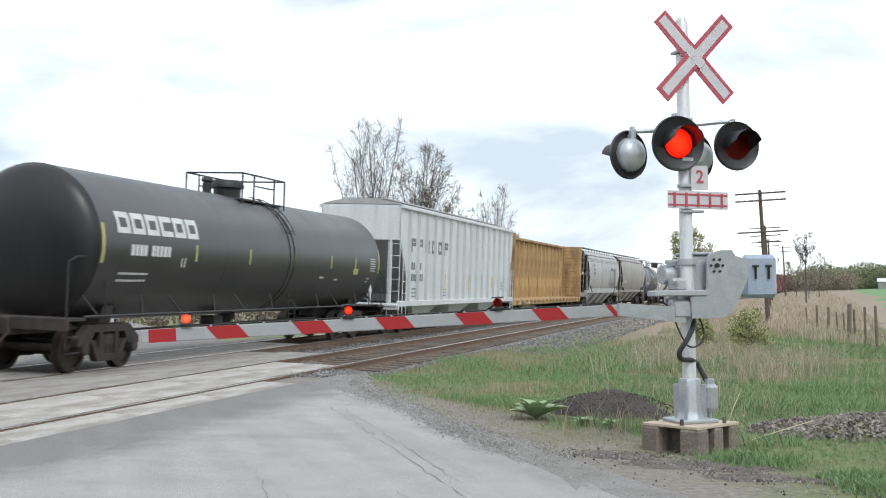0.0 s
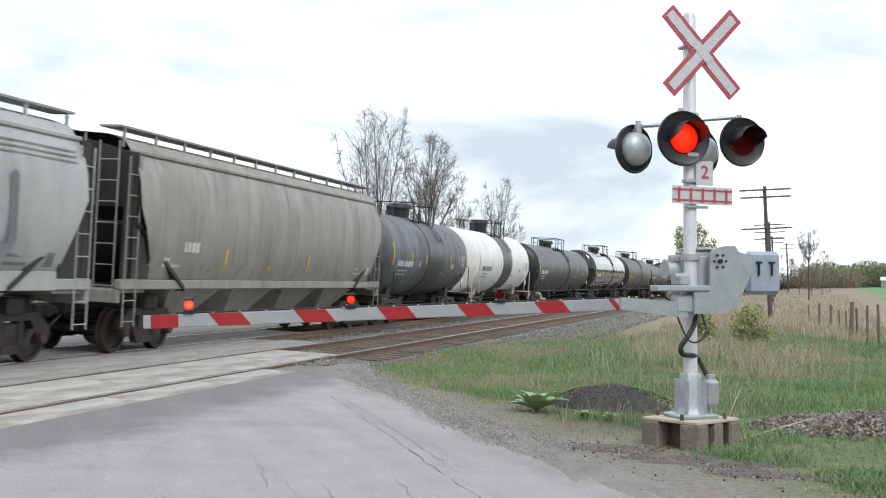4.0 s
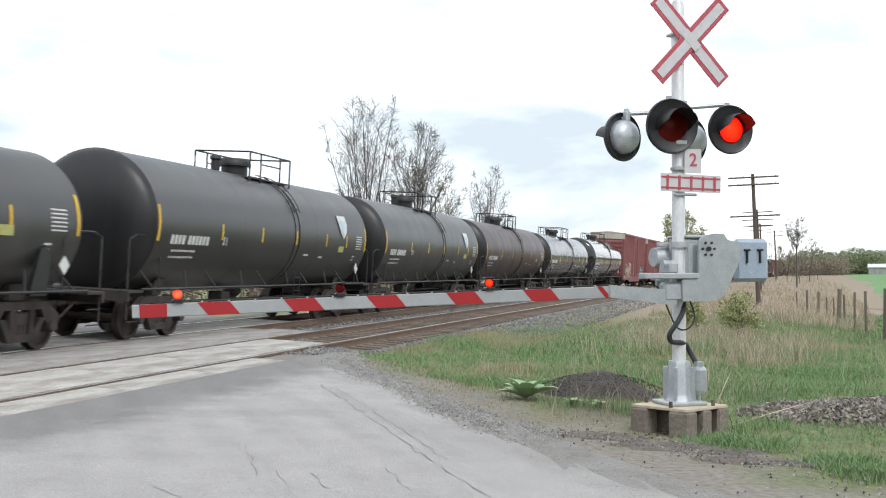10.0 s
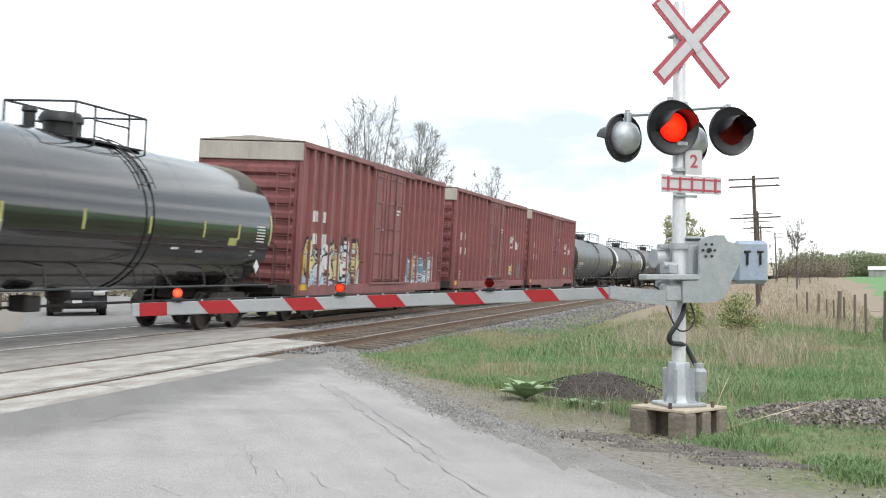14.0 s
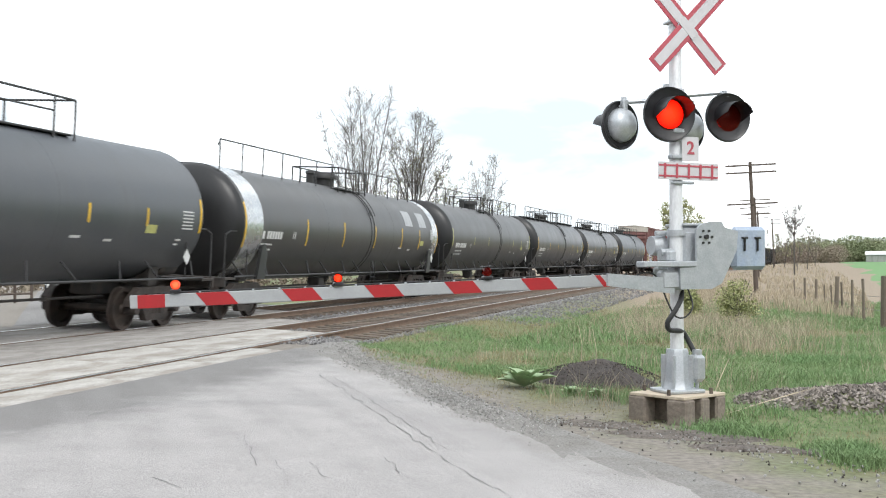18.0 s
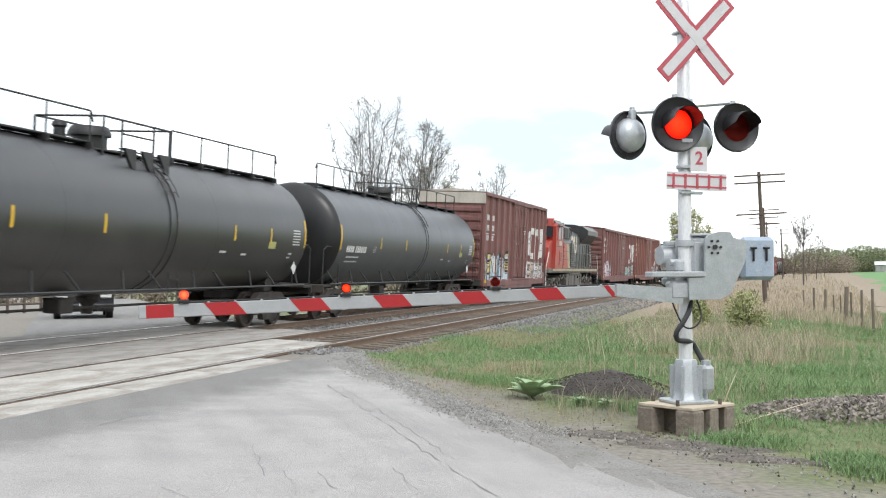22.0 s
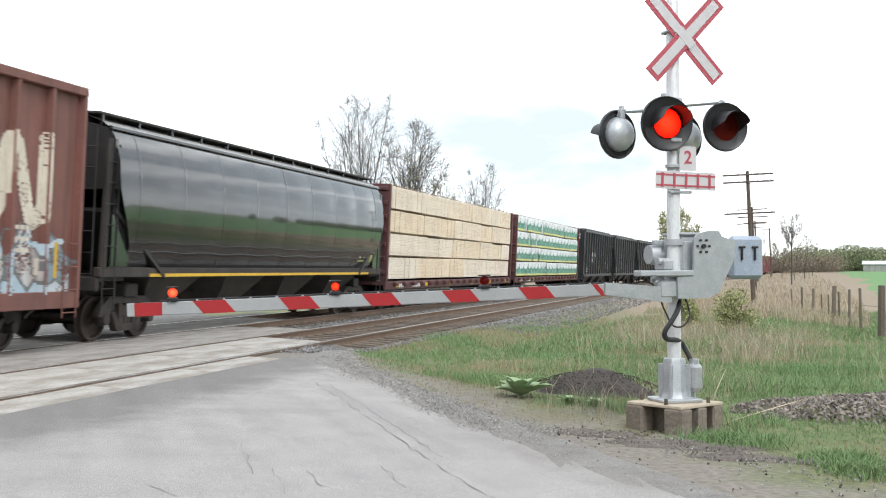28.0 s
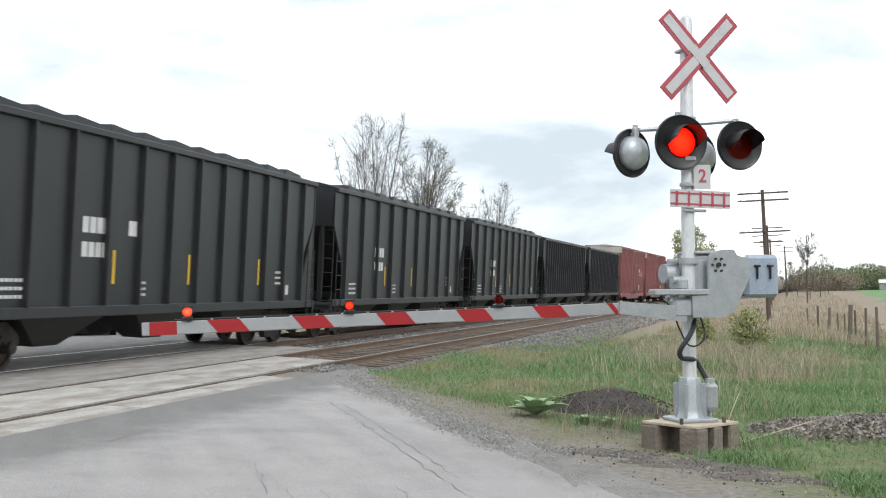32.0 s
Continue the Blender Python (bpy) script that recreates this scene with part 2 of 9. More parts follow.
# ---- mesh builder ----
class Build:
    """Collects the faces of one mesh."""

    def __init__(self):
        self.v, self.f = [], []

    def add(self, verts, faces):
        k = len(self.v)
        self.v += [tuple(p) for p in verts]
        self.f += [tuple(i + k for i in q) for q in faces]
        return self

    def box(self, x, y, z, sx, sy, sz, bevel=0.0, turn=None):
        """A box with chamfered edges round its centre."""
        hx, hy, hz = sx / 2, sy / 2, sz / 2
        m = Matrix.Translation((x, y, z)) @ (turn if turn is not None else Matrix.Identity(4))
        b = min(bevel, hx * 0.9, hy * 0.9, hz * 0.9)
        if b <= 0:
            vs = [(i * hx, j * hy, k * hz) for i in (-1, 1) for j in (-1, 1) for k in (-1, 1)]
            fs = [(0, 1, 3, 2), (4, 6, 7, 5), (0, 4, 5, 1), (2, 3, 7, 6), (0, 2, 6, 4), (1, 5, 7, 3)]
        else:
            vs, fs = [], []
            for i in (-1, 1):
                for j in (-1, 1):
                    for k in (-1, 1):
                        vs += [(i * hx, j * (hy - b), k * (hz - b)), (i * (hx - b), j * hy, k * (hz - b)), (i * (hx - b), j * (hy - b), k * hz)]

            def c(i, j, k, a):
                return ((i > 0) * 4 + (j > 0) * 2 + (k > 0)) * 3 + a
            for a in range(3):
                for sgn in (-1, 1):
                    q = []
                    for p, r in ((-1, -1), (1, -1), (1, 1), (-1, 1)):
                        ijk = [p, r]
                        ijk.insert(a, sgn)
                        q.append(c(*ijk, a))
                    if (sgn < 0) != (a == 1):
                        q.reverse()
                    fs.append(tuple(q))
            for a in range(3):
                o1, o2 = [q for q in range(3) if q != a]
                for p in (-1, 1):
                    for r in (-1, 1):
                        lo, hi = [0, 0, 0], [0, 0, 0]
                        lo[a], hi[a] = -1, 1
                        lo[o1] = hi[o1] = p
                        lo[o2] = hi[o2] = r
                        fs.append((c(*lo, o1), c(*hi, o1), c(*hi, o2), c(*lo, o2)))
            for i in (-1, 1):
                for j in (-1, 1):
                    for k in (-1, 1):
                        fs.append((c(i, j, k, 0), c(i, j, k, 1), c(i, j, k, 2)))
        return self.add([m @ Vector(p) for p in vs], fs)

    def rod(self, p, q, r, seg=8, r2=None, caps=True):
        """A round bar from p to q."""
        p, q = Vector(p), Vector(q)
        d = q - p
        if d.length < 1e-6:
            return self
        m = d.to_track_quat("Z", "Y").to_matrix()
        r2 = r if r2 is None else r2
        vs, fs = [], []
        for c, rad in ((p, r), (q, r2)):
            for i in range(seg):
                a = 2 * math.pi * i / seg
                vs.append(c + m @ Vector((math.cos(a) * rad, math.sin(a) * rad, 0)))
        fs = [(i, (i + 1) % seg, seg + (i + 1) % seg, seg + i) for i in range(seg)]
        if caps:
            fs += [tuple(range(seg - 1, -1, -1)), tuple(range(seg, 2 * seg))]
        return self.add(vs, fs)

    def pipe(self, pts, r, seg=6):
        for a, b in zip(pts, pts[1:]):
            self.rod(a, b, r, seg)
        return self

    def tube(self, pts, r, seg=8):
        """One bent round tube through points."""
        rows = []
        for i, p in enumerate(pts):
            d = Vector(pts[min(i + 1, len(pts) - 1)]) - Vector(pts[max(i - 1, 0)])
            side = d.cross(Vector((0.31, 0.92, 0.23))).normalized()
            up = side.cross(d).normalized()
            rows.append([Vector(p) + (side * math.cos(2 * math.pi * k / seg) + up * math.sin(2 * math.pi * k / seg)) * r for k in range(seg + 1)])
        return self.grid(rows)

    def turned(self, profile, axis="x", seg=32, centre=(0, 0, 0), closed=False):
        """A body of revolution: profile rows (along, radius)."""
        vs, fs = [], []
        for t, r in profile:
            for i in range(seg):
                a = 2 * math.pi * i / seg
                c, s = math.cos(a) * r, math.sin(a) * r
                p = {"x": (t, c, s), "y": (s, t, c), "z": (c, s, t)}[axis]
                vs.append((p[0] + centre[0], p[1] + centre[1], p[2] + centre[2]))
        for k in range(len(profile) - 1):
            for i in range(seg):
                j = (i + 1) % seg
                fs.append((k * seg + i, k * seg + j, (k + 1) * seg + j, (k + 1) * seg + i))
        if closed:
            fs += [tuple(range(seg - 1, -1, -1)), tuple(range((len(profile) - 1) * seg, len(profile) * seg))]
        return self.add(vs, fs)

    def prism(self, outline, y0, y1, plane="xz"):
        """A plate: outline in a plane, thick along the third axis."""
        n = len(outline)
        put = {"xz": lambda a, b, t: (a, t, b), "xy": lambda a, b, t: (a, b, t), "yz": lambda a, b, t: (t, a, b)}[plane]
        vs = [put(a, b, y0) for a, b in outline] + [put(a, b, y1) for a, b in outline]
        fs = [tuple(range(n)), tuple(range(2 * n - 1, n - 1, -1))]
        fs += [(i + n, (i + 1) % n + n, (i + 1) % n, i) for i in range(n)]
        return self.add(vs, fs)

    def grid(self, rows):
        """A skin through rows of points."""
        n = len(rows[0])
        vs = [p for r in rows for p in r]
        fs = [(k * n + i, k * n + i + 1, (k + 1) * n + i + 1, (k + 1) * n + i) for k in range(len(rows) - 1) for i in range(n - 1)]
        return self.add(vs, fs)

    def mesh(self, name, mat, sharp=35, fix=True):
        me = bpy.data.meshes.new(name)
        me.from_pydata(self.v, [], self.f)
        if fix and len(self.f) < 20000:
            bm = bmesh.new()
            bm.from_mesh(me)
            bmesh.ops.recalc_face_normals(bm, faces=bm.faces)
            bm.to_mesh(me)
            bm.free()
        me.materials.append(mat)
        if sharp:
            me.shade_smooth()
            me.set_sharp_from_angle(angle=radians(sharp))
        me.update()
        return me


def part(name, b, mat, parent=None, label="", at=None, sharp=35):
    """Links a Build (or a ready mesh) as one mesh object, under its thing or part."""
    me = b.mesh(name, mat, sharp) if isinstance(b, Build) else b
    ob = new(name, me)
    if parent is not None:
        ob.parent = parent
    if at is not None:
        ob.matrix_basis = at
    if label:
        ob["label"] = label
    return ob


def thing(name, label, category, group="", at=None, kind=""):
    """An Empty at the base of a thing, which carries its parts."""
    ob = tagged(new(name), label, category, group, kind)
    ob.empty_display_size = 0.3
    if at is not None:
        ob.matrix_basis = at
    return ob

# ---- ground, road, tracks ----
RX, RY = -0.317, 0.948  # the road's heading
QX, QY = 0.948, 0.317  # to its right
W0 = -0.45 * QX + 14.5 * QY


def step(a, b, x):
    t = min(1, max(0, (x - a) / (b - a)))
    return t * t * (3 - 2 * t)


def road_w(x, y):
    return x * QX + y * QY - W0


def road_z(u):
    return -0.16 * step(7.0, 1.5, u) - 0.35 * step(16, 45, u)


def field_z(x, y):
    d = math.hypot(x, y)
    return -0.24 - 0.56 * step(13, 55, d) + 1.75 * step(90, 300, d) + 0.05 * (noise.noise((x * 0.35, y * 0.35, 0)) + 0.5 * noise.noise((x * 1.1, y * 1.1, 3)))


def terrain(x, y):
    u, s = to_track(x, y)
    z = field_z(x, y)
    bed = step(4.6, 6.6, u) * step(18.2, 15.6, u)
    z = z + (-0.24 - z) * bed
    w = road_w(x, y)
    on = step(-9.5, -7.6, w) * step(2.2, 0.6, w)
    return z + (road_z(u) - 0.05 - z) * on


def ring_ground():
    b = Build()
    angles = [-180 + 6 * i for i in range(24)] + [-36 + 0.4 * i for i in range(180)] + [36 + 6 * i for i in range(25)]
    radii = [0.0]
    r = 0.8
    while r < 4600:
        radii.append(r)
        r *= 1.022 if 5 < r < 60 else 1.06
    rows = []
    for r in radii:
        rows.append([(r * math.sin(radians(a)), r * math.cos(radians(a)), terrain(r * math.sin(radians(a)), r * math.cos(radians(a)))) for a in angles])
    return b.grid(rows)


def ground_material():
    """Turf: green and dry patches, bare dusty soil beside the road, drier rough land further out."""
    m = material("turf", (0.115, 0.15, 0.055), 0.95, second=(0.20, 0.175, 0.105), amount=0.9, scale=0.45, fine=14, bump=0.9, grain=0.3)
    n, l = m.node_tree.nodes, m.node_tree.links
    hsv = next(q for q in n if q.type == "HUE_SAT")
    tc = n.new("ShaderNodeTexCoord")
    dot = n.new("ShaderNodeVectorMath")
    dot.operation = "DOT_PRODUCT"
    dot.inputs[1].default_value = (QX, QY, 0)
    l.new(tc.outputs["Object"], dot.inputs[0])
    ns, add = n.new("ShaderNodeTexNoise"), n.new("ShaderNodeMath")
    ns.inputs["Scale"].default_value, ns.inputs["Detail"].default_value = 1.1, 6
    l.new(tc.outputs["Object"], ns.inputs["Vector"])
    add.operation = "MULTIPLY_ADD"
    add.inputs[1].default_value = -3.4
    l.new(ns.outputs["Fac"], add.inputs[0])
    l.new(dot.outputs["Value"], add.inputs[2])
    rng = n.new("ShaderNodeMapRange")
    rng.inputs["From Min"].default_value, rng.inputs["From Max"].default_value = W0 - 1.0, W0 + 0.5
    l.new(add.outputs[0], rng.inputs["Value"])
    mix = n.new("ShaderNodeMix")
    mix.data_type = "RGBA"
    mix.inputs["A"].default_value = (0.215, 0.192, 0.166, 1)
    old = hsv.inputs["Color"].links[0].from_socket
    l.new(old, mix.inputs["B"])
    l.new(rng.outputs["Result"], mix.inputs["Factor"])
    far, fr, fm = n.new("ShaderNodeVectorMath"), n.new("ShaderNodeMapRange"), n.new("ShaderNodeMix")
    far.operation = "LENGTH"
    l.new(tc.outputs["Object"], far.inputs[0])
    fr.inputs["From Min"].default_value, fr.inputs["From Max"].default_value = 36, 60
    l.new(far.outputs["Value"], fr.inputs["Value"])
    sep, side, gate = n.new("ShaderNodeSeparateXYZ"), n.new("ShaderNodeMapRange"), n.new("ShaderNodeMath")
    l.new(tc.outputs["Object"], sep.inputs[0])
    side.inputs["From Min"].default_value, side.inputs["From Max"].default_value = 3, 12
    l.new(sep.outputs["X"], side.inputs["Value"])
    gate.operation = "MULTIPLY"
    l.new(side.outputs["Result"], gate.inputs[0])
    l.new(fr.outputs["Result"], gate.inputs[1])
    fm.data_type = "RGBA"
    fm.inputs["B"].default_value = (0.27, 0.215, 0.155, 1)
    l.new(mix.outputs["Result"], fm.inputs["A"])
    l.new(gate.outputs[0], fm.inputs["Factor"])
    l.new(fm.outputs["Result"], hsv.inputs["Color"])
    return m


M["turf"] = ground_material()
ground = tagged(part("ground", ring_ground(), M["turf"]), "rough turf with green and dry patches and dusty soil", "ground", kind="structure")


def road_point(w, u):
    """The point w right of the road's edge line and u left of the track's curve through the camera."""
    a, b, c, d = QX, QY, -math.cos(TH), math.sin(TH)
    det = a * d - b * c
    goal = u
    for _ in range(4):
        x, y = ((w + W0) * d - b * goal) / det, (a * goal - (w + W0) * c) / det
        goal += u - to_track(x, y)[0]
    return x, y


def road_sheet(us, ws, lift=0.0, wave=0.012):
    rows = []
    for u in us:
        row = []
        for w in ws:
            x, y = road_point(w, u)
            row.append((x, y, road_z(u) + lift + wave * noise.noise((x * 0.8, y * 0.8, 7))))
        rows.append(row)
    return Build().grid(rows)


def spread(a, b, n):
    return [a + (b - a) * i / n for i in range(n + 1)]


def ragged(ws, us, seed):
    """Road rows with an uneven right-hand border."""
    rows = []
    for u in us:
        row = []
        for w in ws:
            k = w
            if w == ws[-1]:
                k += 0.16 * noise.noise((u * 0.6, seed, 0)) + 0.035 * noise.noise((u * 2, seed, 2))
            x, y = road_point(k, u)
            row.append((x, y, road_z(u) + 0.012 * noise.noise((x * 0.8, y * 0.8, 7)) - 0.02 * (w == ws[-1])))
        rows.append(row)
    return Build().grid(rows)


def verge_edge(u):
    """How far from the road's edge line the grass begins."""
    return 0.42 + 0.75 * step(5.2, 7.2, u) + 1.1 * step(2.4, 0.4, u) + 0.5 * step(0.6, -1.5, u)


def shoulder(us, seed):
    rows = []
    for u in us:
        row = []
        rim = min(verge_edge(u), 0.42 + 0.75 * step(5.2, 7.2, u)) + 0.12 + 0.15 * noise.noise((u * 0.9, seed, 5))
        for k in spread(-0.5, rim, 8):
            x, y = road_point(k, u)
            z = road_z(u) - 0.012 - 0.06 * step(0.3, 1.3, k) + 0.02 * noise.noise((x * 3, y * 3, 1))
            row.append((x, y, max(z, terrain(x, y) + 0.008) if k < rim - 0.01 else terrain(x, y) - 0.01))
        rows.append(row)
    return Build().grid(rows)


def wear_asphalt(m):
    """Dusty darker asphalt towards the tracks, gravelly brown towards the right-hand border, faint wheel lanes between."""
    n, l = m.node_tree.nodes, m.node_tree.links
    hsv = next(q for q in n if q.type == "HUE_SAT")
    tc, ns = n.new("ShaderNodeTexCoord"), n.new("ShaderNodeTexNoise")
    ns.inputs["Scale"].default_value, ns.inputs["Detail"].default_value, ns.inputs["Roughness"].default_value = 1.2, 7, 0.65
    l.new(tc.outputs["Object"], ns.inputs["Vector"])
    last = hsv.inputs["Color"].links[0].from_socket
    tone = None
    for axis, shift, wobble, lo, hi, colour in (((-math.cos(TH), math.sin(TH), 0), 0.0, 1.5, 6.15, 6.85, (0.20, 0.192, 0.185, 1)), ((QX, QY, 0), -W0, 1.3, 0.25, 0.95, (0.235, 0.217, 0.196, 1))):
        dot, add, rng, mix = n.new("ShaderNodeVectorMath"), n.new("ShaderNodeMath"), n.new("ShaderNodeMapRange"), n.new("ShaderNodeMix")
        dot.operation = "DOT_PRODUCT"
        dot.inputs[1].default_value = axis
        l.new(tc.outputs["Object"], dot.inputs[0])
        add.operation = "MULTIPLY_ADD"
        add.inputs[1].default_value = wobble
        l.new(ns.outputs["Fac"], add.inputs[0])
        l.new(dot.outputs["Value"], add.inputs[2])
        rng.inputs["From Min"].default_value, rng.inputs["From Max"].default_value = lo - shift, hi - shift
        rng.inputs["To Max"].default_value = 0.85
        l.new(add.outputs[0], rng.inputs["Value"])
        mix.data_type = "RGBA"
        mix.inputs["B"].default_value = colour
        l.new(last, mix.inputs["A"])
        l.new(rng.outputs["Result"], mix.inputs["Factor"])
        last = mix.outputs["Result"]
    turn, lanes, fade = n.new("ShaderNodeMapping"), n.new("ShaderNodeTexNoise"), n.new("ShaderNodeMapRange")
    turn.vector_type = "TEXTURE"
    turn.inputs["Rotation"].default_value = (0, 0, math.atan2(QY, QX))
    turn.inputs["Scale"].default_value = (0.6, 7.0, 1)
    l.new(tc.outputs["Object"], turn.inputs["Vector"])
    l.new(turn.outputs["Vector"], lanes.inputs["Vector"])
    lanes.inputs["Scale"].default_value, lanes.inputs["Detail"].default_value = 1.7, 7
    fade.inputs["From Min"].default_value, fade.inputs["From Max"].default_value = 0.3, 0.7
    fade.inputs["To Min"].default_value, fade.inputs["To Max"].default_value = 0.93, 1.08
    l.new(lanes.outputs["Fac"], fade.inputs["Value"])
    gain = n.new("ShaderNodeVectorMath")
    gain.operation = "SCALE"
    l.new(last, gain.inputs[0])
    l.new(fade.outputs["Result"], gain.inputs["Scale"])
    l.new(gain.outputs["Vector"], hsv.inputs["Color"])


wear_asphalt(M["asphalt"])
near_us = spread(-30, -4, 26) + spread(-3.6, 7.0, 52)
road = tagged(new("road"), "worn pale grey asphalt country road over the tracks", "road", kind="structure")
part("road_surface", ragged(spread(-7.4, 0.05, 18), near_us, 1), M["asphalt"], road)
part("road_surface", road_sheet(spread(10.45, 11.65, 4), spread(-7.4, 0.0, 14)), M["dirty_fill"], road, "darker asphalt between the tracks")
part("road_surface", road_sheet(spread(14.7, 16, 3) + spread(17, 60, 30), spread(-5.0, -0.2, 12)), M["asphalt"], road)
part("shoulder", shoulder(near_us, 1), M["gravel_dust"], road, "loose grey gravel shoulder")
part("shoulder", road_sheet(spread(14.6, 60, 30), (-0.25, 0.2, 0.7), -0.012), M["gravel_dust"], road, "loose grey gravel shoulder")


def on_road(w, u, lift):
    x, y = road_point(w, u)
    return x, y, road_z(u) + 0.012 * noise.noise((x * 0.8, y * 0.8, 7)) + lift


def crack(pts, width, seed):
    """A wandering narrow ribbon through points (w, u) of the road."""
    rnd = random.Random(seed)
    line = []
    for (a, b), (c, d) in zip(pts, pts[1:]):
        n = max(2, int(math.hypot(c - a, d - b) / 0.09))
        line += [Vector((a + (c - a) * i / n + rnd.gauss(0, 0.018), b + (d - b) * i / n + rnd.gauss(0, 0.018))) for i in range(n)]
    rows = []
    for i, p in enumerate(line):
        d = (line[min(i + 1, len(line) - 1)] - line[max(i - 1, 0)]).normalized()
        k = width * 0.4 * rnd.uniform(0.0, 1.6)
        rows.append([on_road(p.x - d.y * s, p.y + d.x * s, 0.003) for s in (-k, k)])
    return Build().grid(rows)


M["crack"] = material("tar_crack", (0.17, 0.166, 0.16), 0.95, second=(0.27, 0.265, 0.26), scale=4, bump=0.3)
for i, (pts, width) in enumerate((([(-0.86, 5.2), (-1.02, 3.6), (-1.2, 2.1), (-1.34, 0.8)], 0.016), ([(-0.72, 5.0), (-0.86, 3.6), (-1.04, 2.2)], 0.010), ([(-3.9, 5.86), (-3.2, 5.92)], 0.007), ([(-2.57, 4.08), (-2.66, 3.7), (-2.74, 3.36)], 0.010),
                                  ([(-2.52, 3.4), (-2.62, 2.9)], 0.012), ([(-2.26, 3.15), (-2.32, 2.85), (-2.2, 2.6)], 0.011), ([(-1.64, 2.7), (-1.72, 2.1)], 0.009), ([(-1.9, 3.3), (-1.95, 2.9)], 0.007),
                                  ([(-3.5, 3.9), (-3.3, 3.5)], 0.006), ([(-5.6, 5.4), (-5.2, 5.0), (-5.1, 4.4)], 0.007), ([(-2.1, 2.2), (-2.3, 1.7)], 0.009), ([(-2.05, 5.3), (-1.6, 5.45)], 0.012))):
    part("crack", crack(pts, width, i), M["crack"], road, "thin dark crack")

# rails and ties
RAIL = ((-0.07, -0.175), (0.07, -0.175), (0.07, -0.160), (0.011, -0.140), (0.010, -0.045), (0.036, -0.036), (0.036, -0.006), (0.028, 0.0),
        (-0.028, 0.0), (-0.036, -0.006), (-0.036, -0.036), (-0.010, -0.045), (-0.011, -0.140), (-0.07, -0.160))


def cant_z(u, centre):
    return CANT / 1.5 * (u - centre + 0.75)


def rail_mesh(u, centre, s0, s1, pick=None):
    rows = []
    n = int((s1 - s0) / 4)
    prof = RAIL if pick is None else pick
    for i in range(n + 1):
        s = s0 + (s1 - s0) * i / n
        row = []
        for a, z in prof:
            x, y, _ = on_track(u + a, s)
            row.append((x, y, z + cant_z(u, centre)))
        row.append(row[0])
        rows.append(row)
    return Build().grid(rows)


def tie_mesh():
    return Build().box(0, 0, -0.135 - 0.09, 0.22, 2.7, 0.18, 0.012).mesh("tie", M["tie"])


def track_pose(u, s, z=0.0, lean=True):
    x, y, a = on_track(u, s)
    return pose(x, y, z, math.degrees(math.atan(CANT / 1.5)) if lean else 0, 0, 90 - math.degrees(a))


def ballast_bed(centre, s0, s1, mat_name, parent):
    rows = []
    n = int((s1 - s0) / 2)
    shape = [(-2.9, -0.36), (-1.9, -0.235), (-1.35, -0.185), (-0.8, -0.17), (0, -0.19), (0.8, -0.17), (1.35, -0.185), (1.9, -0.26), (2.6, -0.4)]
    for i in range(n + 1):
        s = s0 + (s1 - s0) * i / n
        row = []
        for a, z in shape:
            x, y, _ = on_track(centre + a, s)
            row.append((x, y, z + CANT / 2 + CANT / 1.5 * a + 0.025 * noise.noise((x * 2.2, y * 2.2, 5))))
        rows.append(row)
    part("ballast_bed", Build().grid(rows), M["ballast"], parent, "bed of crushed stone")
    if mat_name == "ballast_rust":
        part("ballast_centre", Build().grid([[(x, y, z + 0.006) for x, y, z in r[2:7]] for r in rows]), M[mat_name], parent, "rust-stained stones between the rails")


tie = tie_mesh()
for label, centre, s0, s1, t0, t1, mat_name in (("rusty railway track on dark wooden ties beside the road", NEAR_U, -120, 420, 17.5, 150, "ballast_rust"),
                                                ("railway track that carries the freight train", FAR_U, -640, 1180, 24, 140, "ballast")):
    track = tagged(new("railway_track"), label, "railway track", kind="structure")
    for side in (-0.75, 0.75):
        rail = part("rail", rail_mesh(centre + side, centre, s0, s1), M["rail_side"], track, "rust-brown steel rail")
        part("rail_head", rail_mesh(centre + side, centre, s0, s1, ((-0.034, 0.0012), (0.034, 0.0012), (0.034, 0.0004), (-0.034, 0.0004))), M["rail_top"], rail, "bright worn running surface")
    ballast_bed(centre, 16 if centre == NEAR_U else 22, s1, mat_name, track)
    ballast_bed(centre, s0, -8, mat_name, track)
    s = t0
    while s < t1:
        if s - t0 < 60:
            part("tie", tie, None, track, at=track_pose(centre, s + 0.03 * random.uniform(-1, 1), CANT / 2))
        s += 0.56
    rest = Build()
    for a0, a1 in ((s0, -8), (t0 + 60.2, min(s1, 420))):
        s = a0
        while s < a1:
            m = track_pose(centre, s, CANT / 2)
            c = m @ Vector((0, 0, -0.265))
            rest.box(c.x, c.y, c.z, 0.22, 2.6, 0.18, 0, m.to_3x3().to_4x4())
            s += 0.56
    tagged(part("ties", rest, M["tie"], track, sharp=0), kind="stuff")

# crossing panels
crossing = tagged(new("crossing_surface"), "pale worn concrete crossing panels between and beside the rails", "crossing", kind="structure")


def panel(u0, u1, s0, s1, centre, mat_name, depth=0.12):
    b = Build()
    m = track_pose((u0 + u1) / 2, (s0 + s1) / 2)
    z = CANT / 1.5 * ((u0 + u1) / 2 - centre + 0.75)
    c = m.translation
    b.box(0, 0, -depth / 2, s1 - s0 - 0.004, u1 - u0, depth, 0.006)
    return part("panel", b, M[mat_name], crossing, at=Matrix.Translation((0, 0, z - 0.004 + 0.003 * random.uniform(-1, 1))) @ m)


